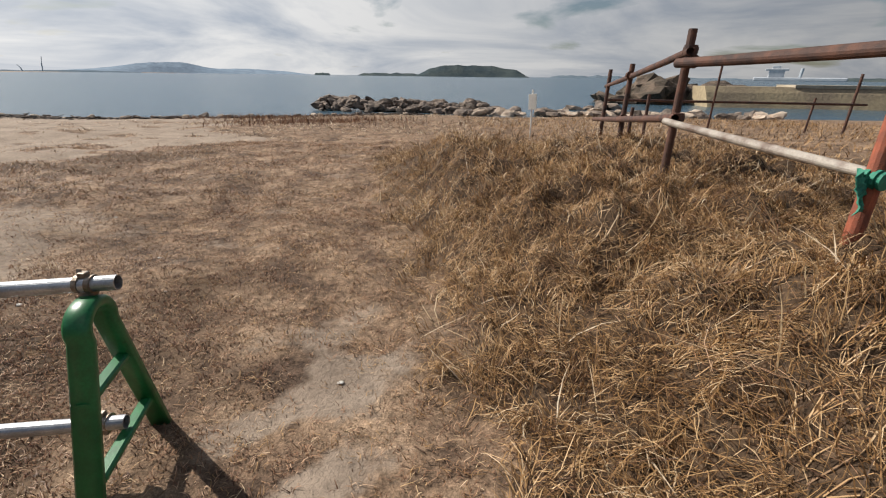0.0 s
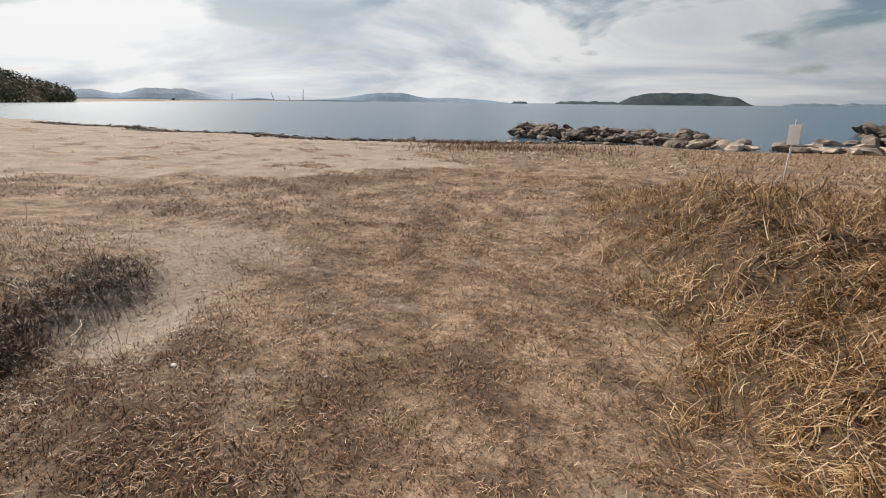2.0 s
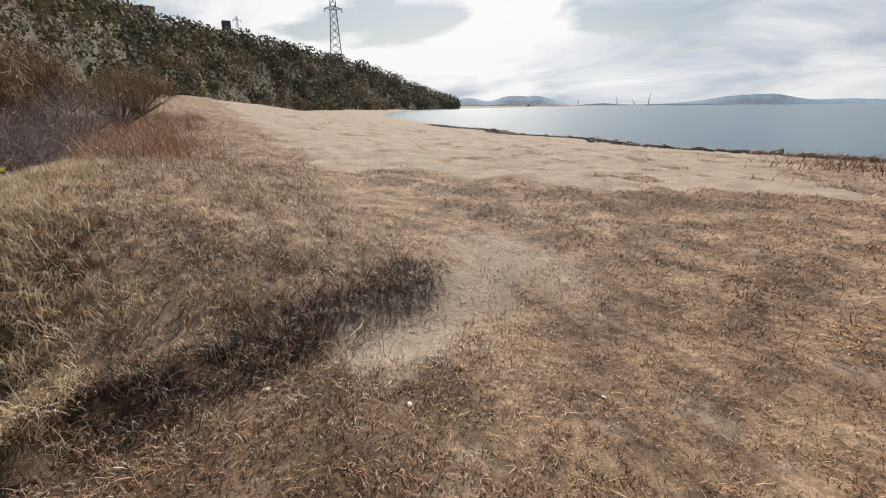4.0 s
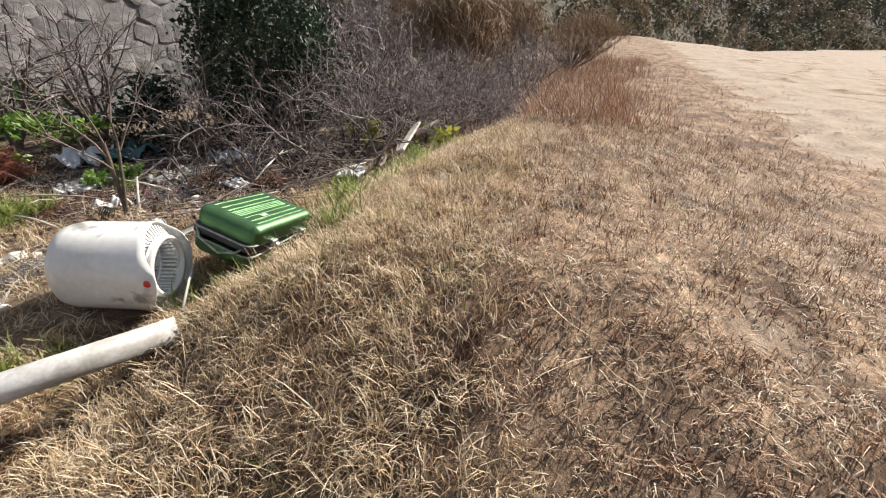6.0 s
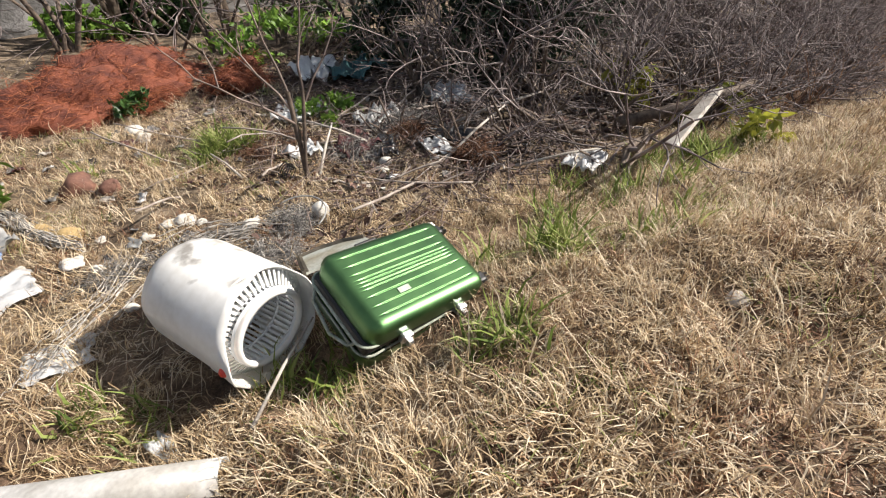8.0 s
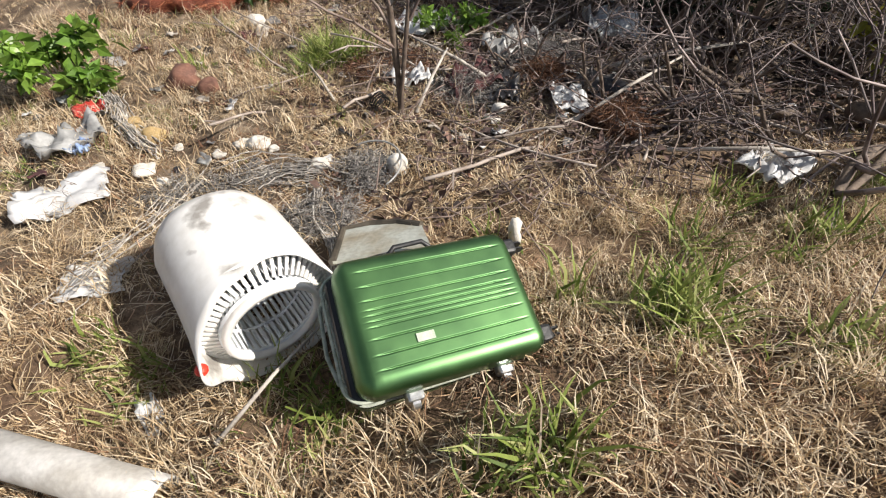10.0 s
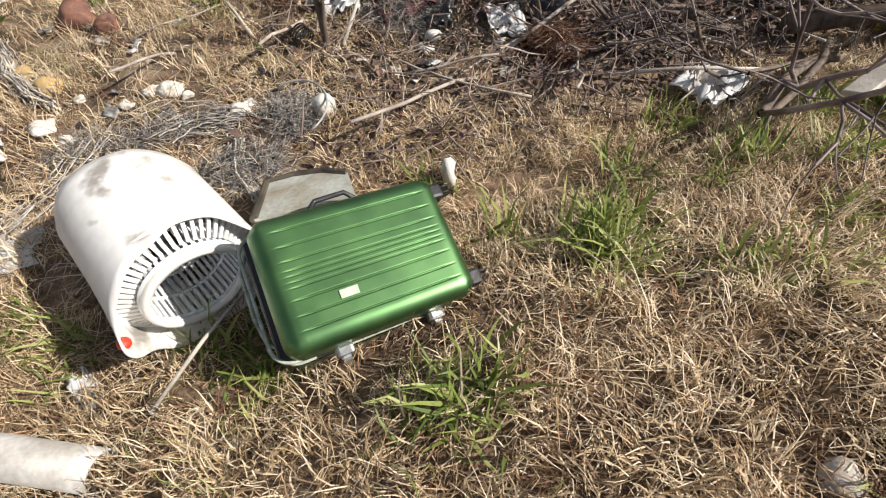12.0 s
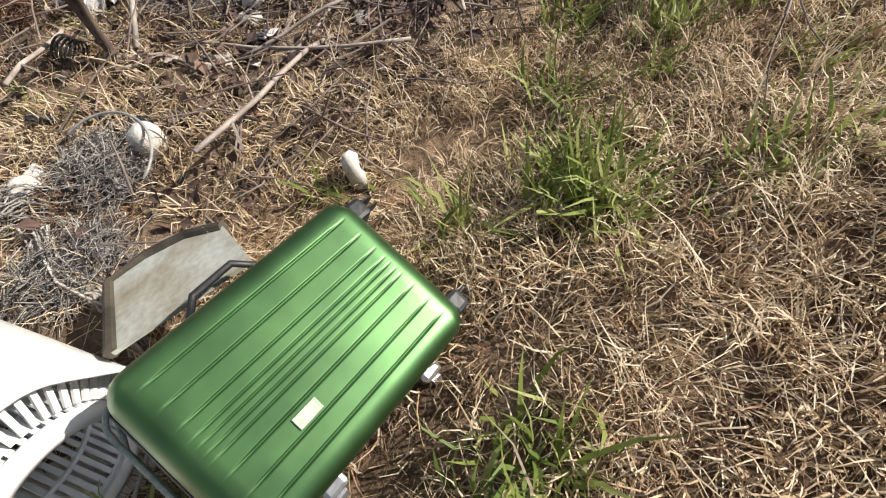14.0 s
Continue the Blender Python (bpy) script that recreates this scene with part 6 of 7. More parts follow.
# pale dead branches lying criss-cross in the ditch
pale_branch_mat = material("weathered_branch", (0.46, 0.40, 0.35), 0.85, color2=(0.25, 0.20, 0.17), scale=8, fine=120, island=0.5)
fb = random.Random(91)
for k in range(46):
    x, y = fb.uniform(-6.3, -3.4), fb.uniform(0.3, 1.9)
    if k < 6:
        x, y = fb.uniform(-3.6, -2.2), fb.uniform(0.2, 1.0)
    l_, a_ = fb.uniform(0.35, 1.0), fb.uniform(0, 2 * math.pi)
    p = Vector((0, 0, 0.015))
    d = Vector((math.cos(a_), math.sin(a_), 0))
    rad = fb.uniform(0.005, 0.012)
    rise = fb.uniform(0.0, 0.22)
    line, sides_ = [p.copy()], []
    for j in range(5):
        q = p + (d + Vector((fb.gauss(0, 0.16), fb.gauss(0, 0.16), 0))) * l_ * 0.2
        q.z = gz(x + q.x, y + q.y) - gz(x, y) + 0.02 + rise * (j + 1) / 5
        line.append(q.copy())
        if j in (1, 3) and fb.random() < 0.7:
            side = Vector((-d.y, d.x, 0.25)) * fb.choice((-1, 1)) + d * 0.9
            side.z = abs(side.z)
            sides_.append((q.copy(), q + side * l_ * 0.16))
        p = q
    t = thing("fallen_branch", "pale weathered branch lying in the littered ditch", "branch", pose(x, y, gz(x, y)), group="fallen branches in the ditch")
    part("limb", tube(bmesh.new(), line, rad * 0.8, 5), pale_branch_mat, t, smooth=True)
    for s0, s1 in sides_:
        part("twig", tube(bmesh.new(), [s0, s1], rad * 0.45, 4), pale_branch_mat, t)
# dead twigs and leaf litter lying under the shrubs
r = random.Random(31)
sg = []
for k in range(1300):
    x, y = r.uniform(-6.8, -2.8), r.uniform(-0.8, 2.3)
    if r.random() > smooth((-2.7 - x + 0.5 * (y < 1.4)) / 1.2):
        continue
    p = Vector((x, y, gz(x, y) + r.uniform(0.005, 0.09)))
    d = Vector((r.gauss(0, 1), r.gauss(0, 1), r.gauss(0, 0.25))).normalized()
    l_ = r.uniform(0.08, 0.4)
    q = p + d * l_ * 0.5
    sg += [(p, q, 0.0045, 0.004, 0), (q, q + (d + Vector((r.gauss(0, .3), r.gauss(0, .3), 0))) * l_ * 0.5, 0.004, 0.002, 0)]
tagged(sticks("twig_litter", sg, twig_mat, None, 4), "fallen dead twigs scattered under the shrubs", "twigs", kind="stuff")
nr = np.random.default_rng(33)
lx, ly = nr.uniform(-7, -2.6, 9000), nr.uniform(-2.5, 2.2, 9000)
keep = nr.uniform(0, 1, 9000) < smooth((-2.3 - lx) / 1.5)
lx, ly = lx[keep], ly[keep]
litter_mat = material("dead_leaf", (0.15, 0.09, 0.07), 0.8, color2=(0.045, 0.03, 0.03), scale=3, fine=40, island=0.6)
tagged(leaves("leaf_litter", np.stack([lx, ly, ground_z(lx, ly) + nr.uniform(0.01, 0.05, len(lx))], -1), (0.03, 0.08), litter_mat, 34, flat=0.6), "dark dead leaves under the shrubs", "leaves", kind="stuff")

# ---- fresh green tufts ----
tufts = [(-3.86, 2.92, 40, 0.20), (-3.81, 3.09, 34, 0.2), (-3.20, 3.29, 34, 0.17), (-4.09, 3.31, 26, 0.15), (-1.79, 2.40, 40, 0.15), (-4.62, 2.42, 40, 0.18), (-3.83, 3.0, 34, 0.26), (-3.95, 2.85, 22, 0.22), (-3.19, 3.36, 30, 0.18), (-3.05, 3.32, 14, 0.16), (-2.64, 2.98, 34, 0.18), (-2.78, 2.78, 30, 0.20), (-2.55, 2.85, 26, 0.16), (-1.95, 2.55, 34, 0.16), (-2.95, 0.25, 230, 0.24), (-2.8, 0.4, 90, 0.2), (-3.1, 0.35, 90, 0.2), (-5.45, 2.95, 60, 0.22), (-4.75, 2.75, 50, 0.2),
         (-5.6, 2.75, 90, 0.22), (-5.3, 2.6, 50, 0.2), (-4.45, 2.9, 20, 0.16), (-4.6, 3.25, 22, 0.15), (-5.0, 2.95, 40, 0.18), (-3.45, 2.35, 18, 0.16), (-3.6, 2.75, 24, 0.22), (-2.0, 0.1, 24, 0.15), (-4.3, 3.4, 14, 0.14), (-2.45, 2.75, 22, 0.18),
         (-5.9, 2.95, 60, 0.2), (-4.2, 2.65, 30, 0.2)]
for i, (x, y, n, h) in enumerate(tufts):
    r = np.random.default_rng(500 + i)
    blades("grass_tuft", (r.normal(x, 0.06, int(n * 1.5)), r.normal(y, 0.05, int(n * 1.5))), green_mat, (h * 0.6, h * 1.5), (0.007, 0.017), (4, 45), (15, 80), "fresh green grass tuft growing through straw", seed=520 + i)
blades("green_grass", scatter(9000, -6.0, -0.8, 1.5, 5.0, lambda x, y: golden(x, y) * smooth((wobble(x, y, 1.4, 61) - 0.1) / 0.3) * 0.9, 62), green_mat, (0.06, 0.18), (0.003, 0.006), (10, 70), (0, 80), "green blades among dry grass", seed=63)
# dark weeds on the bank's broken edge, the overhang's shade put into their colour
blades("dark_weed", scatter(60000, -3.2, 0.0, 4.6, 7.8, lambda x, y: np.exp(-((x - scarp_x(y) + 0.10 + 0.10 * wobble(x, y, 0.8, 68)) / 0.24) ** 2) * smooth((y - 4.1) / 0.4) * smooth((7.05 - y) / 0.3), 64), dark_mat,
       (0.06, 0.17), (0.004, 0.007), (25, 95), (20, 120), "dark weeds hanging over the broken edge of the bank, shade put into their colour", seed=65)
# pale dead stalks on the bank
blades("stalk", scatter(420, -9, -1.0, 3.2, 7.2, lambda x, y: on_bank(x, y), 66), material("stalk", (0.58, 0.48, 0.36), 0.7, color2=(0.44, 0.34, 0.24), scale=6, fine=60), (0.18, 0.42), (0.004, 0.007), (0, 40), (0, 40), "pale dead stalks standing in the weeds", seed=67)
# small pale scraps on the open ground
for i, (x, y, s) in enumerate(((-0.48, 6.1, 0.035), (-0.98, 5.45, 0.04), (0.9, 7.3, 0.02), (-0.1, 7.1, 0.03), (-3.25, 6.16, 0.04), (1.9, 5.35, 0.03), (-1.3, 8.3, 0.03), (2.9, 4.4, 0.03), (0.35, 6.4, 0.02))):
    lump("shell_scrap", x, y, (s * 0.6, s * 0.45, s * 0.18), foam_mat, 600 + i, "small pale shell scrap on brown grass", "scrap", group="pale scraps", sink=0.0)


# ---- rocks along the shore ----
rr = random.Random(91)
rock_meshes = []
for k in range(7):
    bm = bmesh.new(); boulder(bm, (1, 0.75, 0.55), 700 + k, 0.5, 2)
    rock_meshes.append((to_mesh("rock", bm, rock_mat)))
pale_meshes = []
for k in range(4):
    bm = bmesh.new(); boulder(bm, (1, 0.8, 0.4), 720 + k, 0.3, 2)
    pale_meshes.append(to_mesh("rock", bm, pale_rock_mat))


def rock(x, y, z, s, pale=False, label="rough brown shore boulder among others", group="shore rocks"):
    ob = new("rock", rr.choice(pale_meshes if pale else rock_meshes))
    ob.matrix_world = pose(x, y, z, rr.gauss(0, 12), rr.gauss(0, 12), rr.uniform(0, 360)) @ Matrix.Diagonal((s, s * rr.uniform(0.7, 1.1), s * rr.uniform(0.7, 1.1), 1))
    return tagged(ob, label, "rock", group)


for k in range(210):
    t_ = rr.random()
    x = -8 + 14 * t_ + rr.gauss(0, 0.3)
    w_ = rr.gauss(0, 1.0)
    rock(x, 44.2 - 2.0 * t_ + w_, 0.15 + max(0, 1.0 - abs(w_) * 0.55) * rr.uniform(0.3, 1.0) * (1.0 - 0.35 * t_), rr.uniform(0.28, 0.62), label="grey-brown boulder of a rough stone jetty", group="jetty rocks")
for k in range(70):
    t_ = rr.random()
    x = 4 + 24 * t_
    rock(x, 40.5 - 1.5 * t_ + rr.gauss(0, 0.9), 0.12, rr.uniform(0.35, 0.9), pale=rr.random() < 0.7, label="pale flat shore rock at the water's edge")
for x, y, s in ((8.6, 43.5, 0.7), (14.5, 47, 0.8), (16.0, 47.5, 0.6), (17.5, 48, 1.1), (18.6, 48.5, 0.8), (11.5, 45, 0.45)):
    rock(x, y, 0.1, s, label="dark wet boulder standing in shallow water")
# rocky outcrop across the inlet
crag_mat = material("dark_crag", (0.15, 0.11, 0.08), 0.95, color2=(0.05, 0.04, 0.028), scale=0.5, fine=4, bump=0.8, bump_m=0.2)
outcrop = thing("rock_outcrop", "brown craggy rock outcrop at the water", "rock")
for i, (x, y, sx, sz_) in enumerate(((27, 62, 4.5, 3.0), (30, 63, 3.2, 4.4), (34, 65, 5, 3.0), (39, 66, 5, 2.2), (23.5, 61, 3, 1.6))):
    bm = bmesh.new(); boulder(bm, (sx, 3, sz_ * 0.62), 740 + i, 0.62, 4, pose(x, y, 0))
    for v in bm.verts:
        v.co += Vector((noise.noise(v.co * 1.1), noise.noise(v.co * 1.1 + Vector((9, 0, 0))), noise.noise(v.co * 1.3 + Vector((0, 9, 0))))) * 0.55
    part("crag", bm, crag_mat, outcrop, smooth=False)
# low concrete and earth breakwater
bw = bmesh.new()
prof = [(-4, -1), (-2.2, 1.5), (-1.6, 2.1), (1.6, 2.1), (4, -1)]
path = [(31, 57), (40, 56), (52, 54), (66, 51), (90, 46)]
rows = [[bw.verts.new((x + 0.12 * d, y + d, z)) for d, z in prof] for x, y in path]
for a_, b_ in zip(rows, rows[1:]):
    for j in range(len(prof) - 1):
        bw.faces.new((a_[j], b_[j], b_[j + 1], a_[j + 1]))
bw.faces.new(rows[0]); bw.faces.new(rows[-1][::-1])
breakwater = thing("breakwater", "low tan breakwater with a pale cap across the inlet", "breakwater")
part("bank", bw, material("breakwater", (0.36, 0.29, 0.18), 0.9, color2=(0.24, 0.19, 0.13), scale=0.3, fine=3, bump=0.6, bump_m=0.1), breakwater)
cap = bmesh.new()
rows = [[cap.verts.new((x + 0.12 * d, y + d, z)) for d, z in ((-1.8, 2.0), (-1.8, 2.32), (1.8, 2.32), (1.8, 2.0))] for x, y in path[1:]]
for a_, b_ in zip(rows, rows[1:]):
    for j in range(3):
        cap.faces.new((a_[j], b_[j], b_[j + 1], a_[j + 1]))
cap.faces.new(rows[0]); cap.faces.new(rows[-1][::-1])
part("cap", cap, material("breakwater_cap", (0.42, 0.37, 0.29), 0.9, color2=(0.30, 0.26, 0.20), scale=0.6, fine=5, bump=0.4, bump_m=0.05), breakwater, "pale concrete cap")

# ---- line of driftwood and wrack along the beach ----
sg = []
for k in range(1500):
    x = rr.uniform(-60, 1)
    y = shore_y(np.array(x)) - 2.6 + rr.gauss(0, 0.7)
    p = Vector((x, float(y), gz(x, float(y)) + rr.uniform(0.0, 0.08)))
    d = Vector((rr.gauss(0, 1), rr.gauss(0, 0.6), rr.gauss(0, 0.05))).normalized()
    l_ = rr.uniform(0.1, 0.6); w_ = rr.uniform(0.02, 0.08)
    sg += [(p, p + d * l_, w_, w_ * 0.6, 0)]
tagged(sticks("driftwood", sg, material("wrack", (0.13, 0.10, 0.085), 0.9, color2=(0.05, 0.04, 0.035), scale=2, fine=20, island=0.6), None, 5), "dark driftwood and seaweed washed up along the beach", "driftwood", kind="stuff")
for k in range(40):
    x = rr.uniform(-45, 0)
    y = float(shore_y(np.array(x))) - 2.6 + rr.gauss(0, 0.8)
    ob = rock(x, y, gz(x, y) + 0.08, rr.uniform(0.12, 0.34), pale=rr.random() < 0.35, label="dark stone or log end in the wrack line", group="wrack stones")
blades("scrub", scatter(26000, -15, 4, 22, 36, lambda x, y: np.maximum(np.exp(-(((x + 9) / 3.4) ** 2 + ((y - 33) / 1.6) ** 2)), 0.8 * np.exp(-(((x + 3.5) / 3.6) ** 2 + ((y - 25.5) / 2.2) ** 2))), 95), russet_mat, (0.18, 0.50), (0.015, 0.035), (10, 75), (0, 90), "low brown scrub near the jetty", "scrub", seed=96)
blades("scrub", scatter(16000, -10, 14, 17, 40, lambda x, y: (1 - bare_sand(x, y)) * smooth((wobble(x, y, 6, 97) + 0.2) / 0.5), 98), grey_mat, (0.10, 0.28), (0.02, 0.05), (35, 85), (0, 50), "dull brown scrub on the spit", "scrub", seed=99)
blades("scrub", scatter(16000, -40, 0, 13, 32, lambda x, y: smooth((wobble(x, y, 2.6, 23) - 0.15) / 0.3) * smooth((y - 14) / 3), 101), grey_mat, (0.05, 0.16), (0.02, 0.05), (45, 88), (0, 40), "dull green-brown creeping plants on sand", "scrub", seed=102)


# ---- far shores ----
# haze of the distant air is mixed into these base colours: paler, bluer
def haze(name, color, far_color, rough=1.0, bumpy=0.02):
    return material(name, color, rough, color2=far_color, scale=bumpy, fine=bumpy * 8, bump=0, spec=0.0)


def ridge(name, label, dist, b0, b1, height, mat, seed, peak=None, depth=0.08, jag=0.35, category="hill", eye=(1.8, 4.8)):
    """A far hill between two bearings (degrees left of +y), with an uneven skyline and front and back slopes."""
    r = random.Random(seed)
    n = 90
    verts, faces = [], []
    for i in range(n + 1):
        t_ = i / n
        b = radians(b0 + (b1 - b0) * t_)
        env = min(1, t_ / 0.12, (1 - t_) / 0.12) ** 0.6 if t_ not in (0, 1) else 0
        if peak:
            env *= sum(w_ * math.exp(-((t_ - c) / s_) ** 2) for c, s_, w_ in peak)
        h = height * env * (1 - jag * 0.5 + jag * (noise.noise(Vector((t_ * 9, seed, 0))) + 0.22 * noise.noise(Vector((t_ * 37, seed, 3)))))
        for k, (dd, hh) in enumerate(((0, 0.0), (0.25, 0.55), (0.5, 1.0), (1.0, 0.0))):
            rad = dist * (1 + depth * dd)
            verts.append((eye[0] - math.sin(b) * rad, eye[1] + math.cos(b) * rad, max(0, h * hh) - (2 if hh == 0 else 0)))
    for i in range(n):
        for k in range(3):
            a_ = i * 4 + k
            faces.append((a_, a_ + 4, a_ + 5, a_ + 1))
    return tagged(raw(name, verts, faces, mat, smooth=False), label, category)


near_isle = haze("hazy_island", (0.085, 0.105, 0.105), (0.055, 0.075, 0.085))
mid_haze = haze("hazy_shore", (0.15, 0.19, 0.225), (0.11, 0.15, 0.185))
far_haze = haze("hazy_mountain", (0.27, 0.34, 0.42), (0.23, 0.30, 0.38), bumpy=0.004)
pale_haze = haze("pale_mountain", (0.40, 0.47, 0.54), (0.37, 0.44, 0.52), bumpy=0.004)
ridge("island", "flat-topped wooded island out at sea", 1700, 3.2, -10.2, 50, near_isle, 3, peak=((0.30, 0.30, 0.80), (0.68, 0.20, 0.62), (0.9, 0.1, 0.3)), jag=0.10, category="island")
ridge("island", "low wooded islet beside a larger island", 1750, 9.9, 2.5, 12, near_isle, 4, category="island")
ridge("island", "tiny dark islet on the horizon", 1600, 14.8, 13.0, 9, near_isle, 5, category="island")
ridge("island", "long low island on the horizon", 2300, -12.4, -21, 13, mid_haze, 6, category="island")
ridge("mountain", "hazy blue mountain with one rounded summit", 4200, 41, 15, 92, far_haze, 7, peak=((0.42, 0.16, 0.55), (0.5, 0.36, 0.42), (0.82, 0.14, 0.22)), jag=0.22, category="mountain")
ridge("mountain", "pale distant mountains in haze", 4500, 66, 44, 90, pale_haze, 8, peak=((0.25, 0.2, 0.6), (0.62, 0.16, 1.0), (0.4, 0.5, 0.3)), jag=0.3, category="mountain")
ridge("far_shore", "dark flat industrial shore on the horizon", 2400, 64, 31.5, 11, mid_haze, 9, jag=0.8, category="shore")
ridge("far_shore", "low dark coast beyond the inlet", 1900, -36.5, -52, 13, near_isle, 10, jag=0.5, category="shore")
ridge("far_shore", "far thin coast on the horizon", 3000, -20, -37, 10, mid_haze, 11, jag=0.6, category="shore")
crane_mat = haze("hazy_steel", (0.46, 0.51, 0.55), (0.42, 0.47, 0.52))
for b, h, lean in ((39.4, 52, 6), (42.6, 38, -8), (46.9, 30, 4), (40.8, 24, -10)):
    x, y = 1.8 - math.sin(radians(b)) * 2300, 4.8 + math.cos(radians(b)) * 2300
    c = thing("harbour_crane", "slim harbour crane on the far shore", "crane", pose(x, y, 0), group="far cranes")
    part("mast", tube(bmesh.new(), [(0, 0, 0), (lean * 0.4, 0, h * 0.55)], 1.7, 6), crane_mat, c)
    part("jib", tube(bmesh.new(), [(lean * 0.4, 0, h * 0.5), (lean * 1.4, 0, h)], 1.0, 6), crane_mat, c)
white_haze = haze("hazy_white", (0.62, 0.66, 0.70), (0.55, 0.58, 0.62))
ship = thing("ship", "white ship with a tall bridge at a far quay", "ship", pose(1.8 + math.sin(radians(35.6)) * 1500, 4.8 + math.cos(radians(35.6)) * 1500, 0, 0, 0, -35))
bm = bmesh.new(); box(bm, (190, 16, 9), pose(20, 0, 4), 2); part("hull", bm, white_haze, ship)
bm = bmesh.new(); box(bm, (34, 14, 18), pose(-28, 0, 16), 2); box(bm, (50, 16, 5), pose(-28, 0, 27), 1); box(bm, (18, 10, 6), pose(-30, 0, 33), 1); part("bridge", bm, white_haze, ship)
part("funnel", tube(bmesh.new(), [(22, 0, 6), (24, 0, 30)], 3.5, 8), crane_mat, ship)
boat = bmesh.new(); box(boat, (14, 4, 2.2), pose(0, 0, 0.8), 0.6); box(boat, (4, 3, 3), pose(-2, 0, 3), 0.4)
solid("boat", boat, near_isle, "small dark fishing boat far out", "boat", pose(1.8 - math.sin(radians(52.4)) * 900, 4.8 + math.cos(radians(52.4)) * 900, 0, 0, 0, 52))

# ---- wooded headland ----
head_mat = material("headland_ground", (0.11, 0.085, 0.055), 1.0, color2=(0.055, 0.05, 0.035), scale=0.08, fine=1.2, bump=0)


def head_shape(b):
    """Foot distance, crest distance and crest height of the headland at a bearing."""
    t_ = (b - 60.5) / 79.5
    foot = 34 + 390 * (1 - min(1, t_ / 0.55)) ** 1.6
    crest = foot * 1.30 + 12
    ang = np.interp(b, [60.5, 62.5, 64.7, 68, 73, 79, 85.6, 92, 97, 105, 118, 140], [-0.4, 0.3, 1.3, 2.6, 4.4, 5.5, 6.4, 7.3, 9.0, 12, 14, 13])
    return foot, crest, 2.8 + math.tan(radians(float(ang))) * crest


verts, faces = [], []
NB, NR = 80, 10
for i in range(NB + 1):
    b = 60.5 + 79.5 * i / NB
    foot, crest, top = head_shape(b)
    for k in range(NR + 1):
        s_ = k / NR
        rad = foot + (crest - foot) * s_ if k < NR else crest * 1.35
        x, y = 1.8 - math.sin(radians(b)) * rad, 4.8 + math.cos(radians(b)) * rad
        base = min(gz(x, y), 4.0)
        z = base + (top * 0.92 - base) * smooth(s_ / 0.9) ** 0.8 if k < NR else top * 0.6
        if k == 0:
            z = min(base, 0) - 1
        verts.append((x, y, float(z)))
for i in range(NB):
    for k in range(NR):
        a_ = i * (NR + 1) + k
        faces.append((a_, a_ + 1, a_ + NR + 2, a_ + NR + 1))
headland = tagged(raw("headland", verts, faces, head_mat, smooth=True), "steep wooded headland above the beach", "hill", kind="structure")
# woods on it: clumps of leaves and twigs, several tones
wood_mats = [material("woods_dark", (0.085, 0.09, 0.055), 0.9, color2=(0.045, 0.05, 0.033), scale=0.4, fine=3, island=0.35, through_light=0.15),
             material("woods_brown", (0.27, 0.205, 0.135), 0.9, color2=(0.15, 0.115, 0.085), scale=0.4, fine=3, island=0.35, through_light=0.15),
             material("woods_olive", (0.20, 0.175, 0.10), 0.9, color2=(0.11, 0.10, 0.06), scale=0.4, fine=3, island=0.35, through_light=0.15)]
hr = np.random.default_rng(71)
clumps = [[], [], []]
sizes = [[], [], []]
facing = [[], [], []]
for i in range(1600):
    b = 61.2 + 70 * hr.uniform() ** 1.15
    foot, crest, top = head_shape(b)
    s_ = hr.uniform(0.0, 1.0)
    rad = foot + (crest - foot) * s_
    x, y = 1.8 - math.sin(radians(b)) * rad, 4.8 + math.cos(radians(b)) * rad
    base = min(gz(x, y), 4.0)
    z = base + (top * 0.92 - base) * float(smooth(s_ / 0.9)) ** 0.8
    c = rad * (0.0085 + 0.0085 * min(1.0, max(0.0, (b - 70) / 25))) * hr.uniform(0.6, 2.0)
    dark = 0.34 + 0.35 * (b < 70) + 0.2 * (s_ > 0.75)
    kind = 0 if hr.uniform() < dark else (1 if hr.uniform() < 0.62 else 2)
    n = 80
    p = hr.normal(0, 1, (n, 3)); p /= np.linalg.norm(p, axis=1)[:, None]
    facing[kind].append(p + hr.normal(0, 0.35, (n, 3)))
    p = p * hr.uniform(0.75, 1.05, (n, 1)) * np.array([1, 1, 0.9]) * c
    p += np.array([x, y, z + c * 0.45])
    clumps[kind].append(p); sizes[kind].append(np.full(n, c))
for k, (nm, lb) in enumerate((("dark", "dark evergreen woods covering the headland"), ("brown", "bare brown winter woods on the headland"), ("olive", "dull olive scrub on the headland"))):
    P, S = np.concatenate(clumps[k]), np.concatenate(sizes[k])
    n = len(P)
    q = np.random.default_rng(80 + k)
    N_ = np.concatenate(facing[k])
    a_ = np.cross(N_, q.normal(0, 1, (n, 3))); a_ /= np.linalg.norm(a_, axis=1)[:, None]
    b_ = np.cross(N_, a_); b_ /= np.linalg.norm(b_, axis=1)[:, None]
    s_ = (S * q.uniform(0.09, 0.20, n))[:, None]
    V = np.stack([P - a_ * s_, P + b_ * s_ * 0.6, P + a_ * s_, P - b_ * s_ * 0.6], 1).reshape(-1, 3)
    tagged(raw("woods", V, np.arange(4 * n).reshape(-1, 4), wood_mats[k]), lb, "woods", kind="stuff")

# pylon and mast
steel_haze = material("pylon_steel", (0.24, 0.26, 0.28), 0.7, color2=(0.20, 0.22, 0.24), scale=1, fine=5, bump=0)


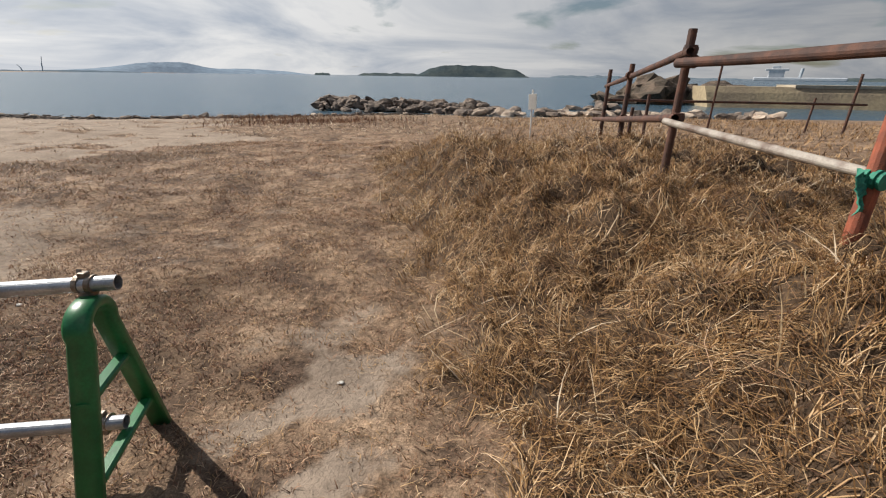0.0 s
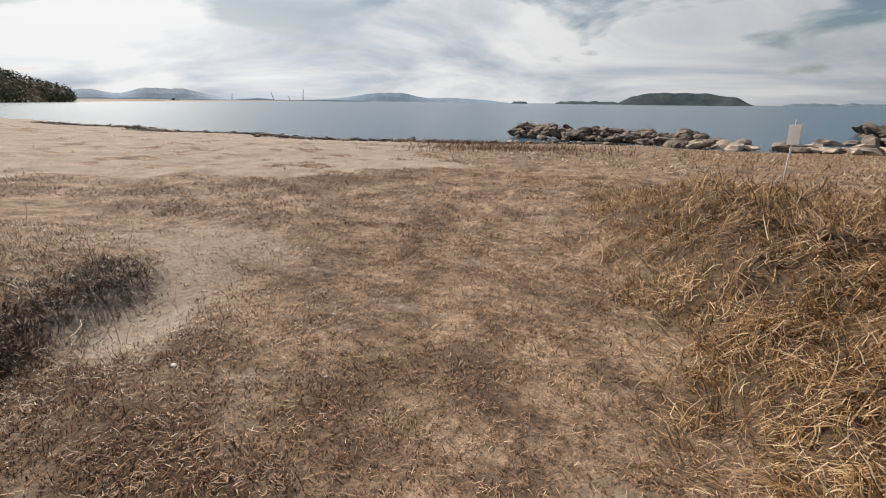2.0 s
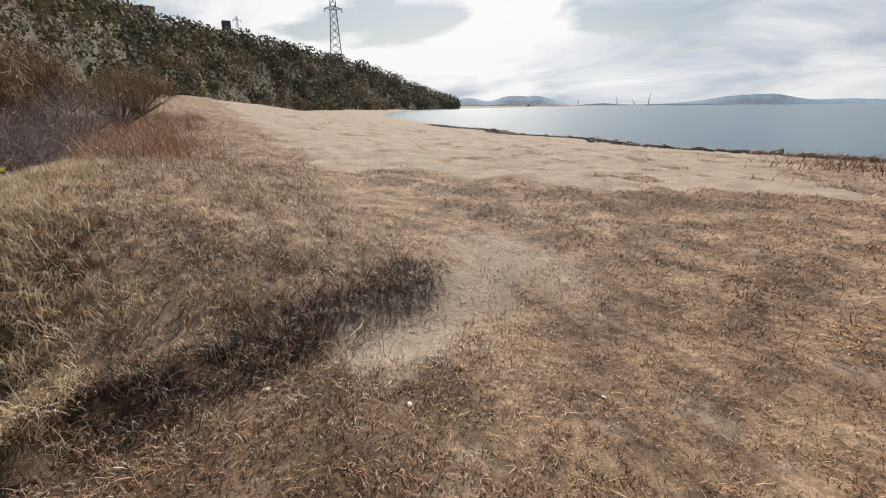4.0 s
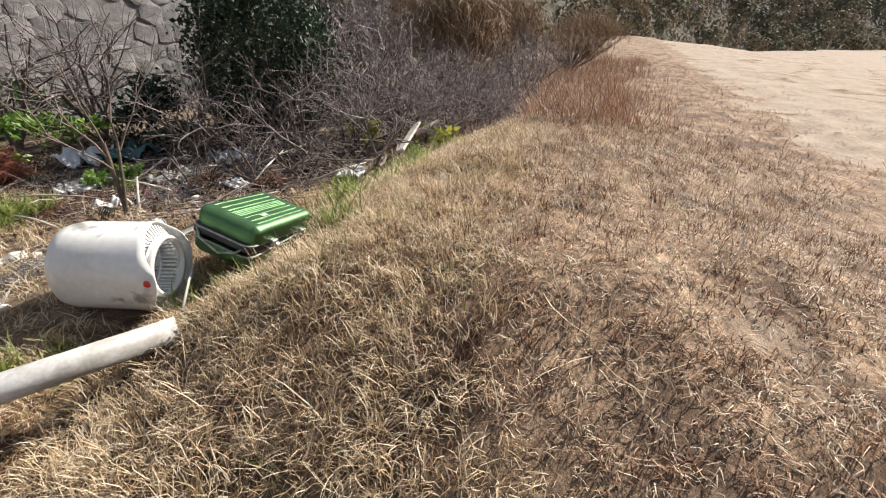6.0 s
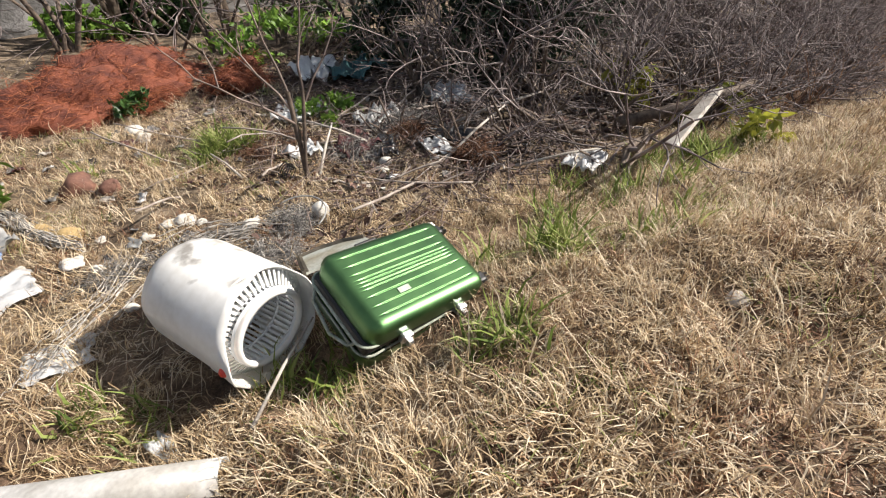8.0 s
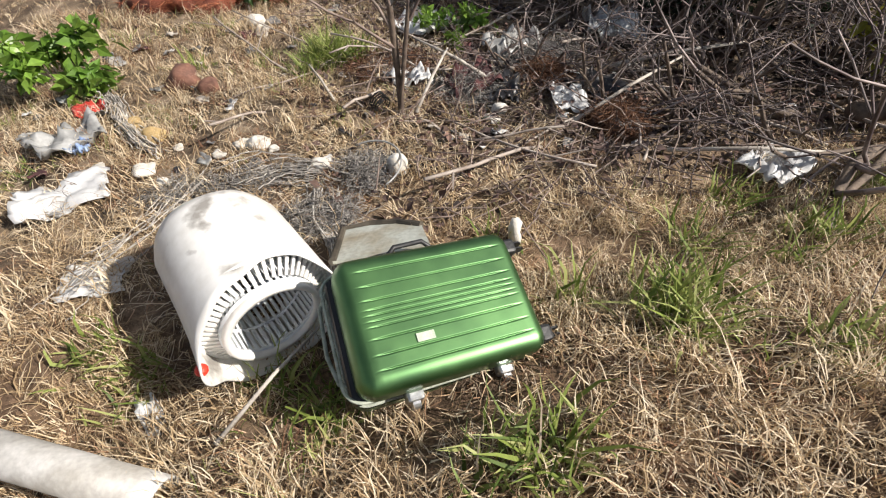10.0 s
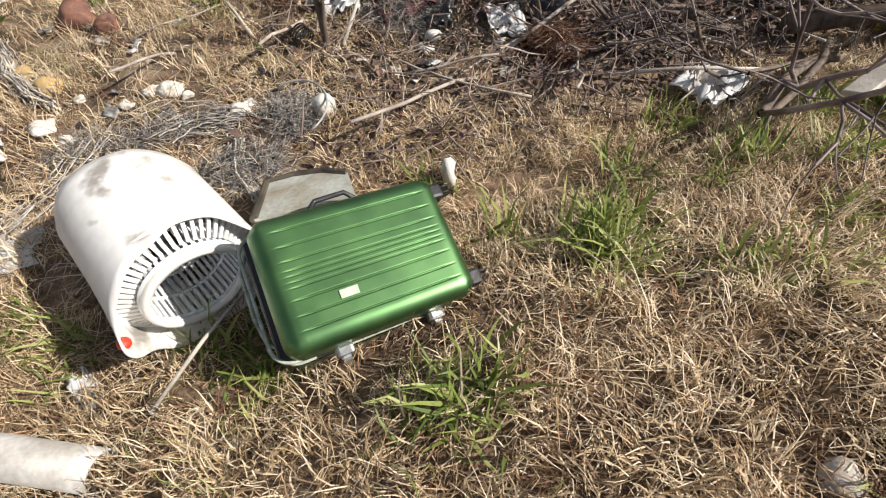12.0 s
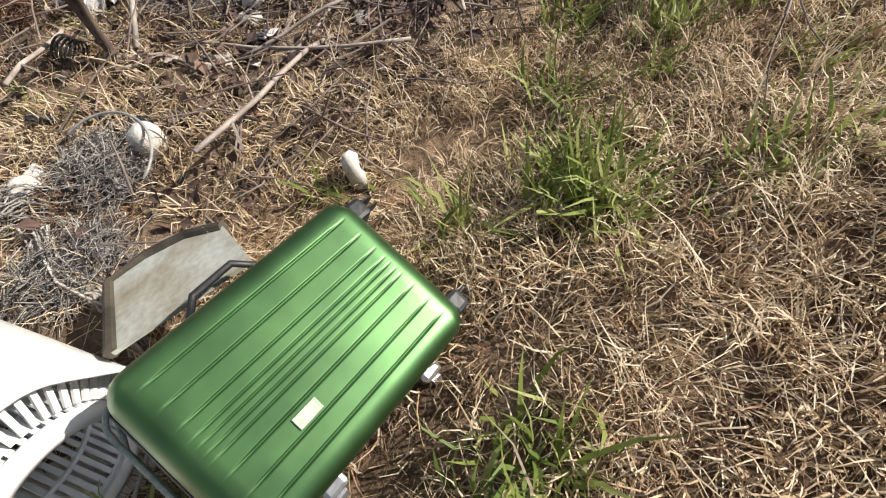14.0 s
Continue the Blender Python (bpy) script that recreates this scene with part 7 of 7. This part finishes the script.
def pylon(b, dist, z0, h, w):
    x, y = 1.8 - math.sin(radians(b)) * dist, 4.8 + math.cos(radians(b)) * dist
    t = thing("power_pylon", "grey lattice power pylon rising above the headland woods", "pylon", pose(x, y, z0, 0, 0, b))
    def half(k):
        return w * (0.5 - 0.40 * k)
    th = w * 0.035
    for sx, sy in ((1, 1), (1, -1), (-1, 1), (-1, -1)):
        part("leg", tube(bmesh.new(), [(sx * half(0), sy * half(0), 0), (sx * half(1), sy * half(1), h)], th, 5), steel_haze, t)
    bm = bmesh.new()
    n = 12
    for i in range(n):
        k0, k1 = i / n, (i + 1) / n
        for (ax, ay), (bx, by) in (((1, 1), (-1, 1)), ((-1, 1), (-1, -1)), ((-1, -1), (1, -1)), ((1, -1), (1, 1))):
            tube(bm, [(ax * half(k0), ay * half(k0), k0 * h), (bx * half(k1), by * half(k1), k1 * h)], th * 0.6, 4)
            tube(bm, [(bx * half(k0), by * half(k0), k0 * h), (ax * half(k1), ay * half(k1), k1 * h)], th * 0.6, 4)
    part("bracing", bm, steel_haze, t)
    for k in (0.62, 0.78, 0.94):
        bm = bmesh.new()
        for s_ in (-1, 1):
            tube(bm, [(0, 0, k * h + h * 0.03), (s_ * w * 0.75, 0, k * h)], th * 0.8, 5)
            tube(bm, [(0, 0, k * h - h * 0.005), (s_ * w * 0.75, 0, k * h)], th * 0.8, 5)
            tube(bm, [(s_ * w * 0.72, 0, k * h), (s_ * w * 0.72, 0, k * h - h * 0.04)], th * 0.9, 5)
        part("cross_arm", bm, steel_haze, t)


pylon(74.9, 330, 30, 52, 7.5)
pylon(85.0, 520, 20, 66, 5.0)
bm = bmesh.new(); box(bm, (3.4, 3.0, 5.0), pose(0, 0, 2.5), 0.1)
solid("water_tower", bm, material("tower_concrete", (0.13, 0.12, 0.12), 0.9, color2=(0.09, 0.085, 0.085), scale=0.5, fine=4, bump=0), "dark square tower on the hilltop", "tower", pose(1.8 - math.sin(radians(86)) * 205, 4.8 + math.cos(radians(86)) * 205, 28.5))
# houses on the crest
for b, dist, zz, w_, h_ in ((94.0, 140, 21.5, 8, 3.4), (99.8, 95, 17.5, 10, 5.5)):
    x, y = 1.8 - math.sin(radians(b)) * dist, 4.8 + math.cos(radians(b)) * dist
    t = thing("house", "pale low house half hidden on the wooded crest", "house", pose(x, y, zz, 0, 0, b))
    bm = bmesh.new(); box(bm, (w_, 6, h_), pose(0, 0, h_ / 2)); part("wall", bm, white_haze, t)
    bm = bmesh.new(); box(bm, (w_ + 0.8, 7, 0.5), pose(0, 0, h_ + 0.25, 0, 0, 0), 0.1); part("roof", bm, pale_rock_mat, t)
    for k in (-0.3, 0.0, 0.3):
        bm = bmesh.new(); box(bm, (w_ * 0.16, 0.12, h_ * 0.35), pose(k * w_, -3.02, h_ * 0.55)); part("window", bm, black_mat, t)
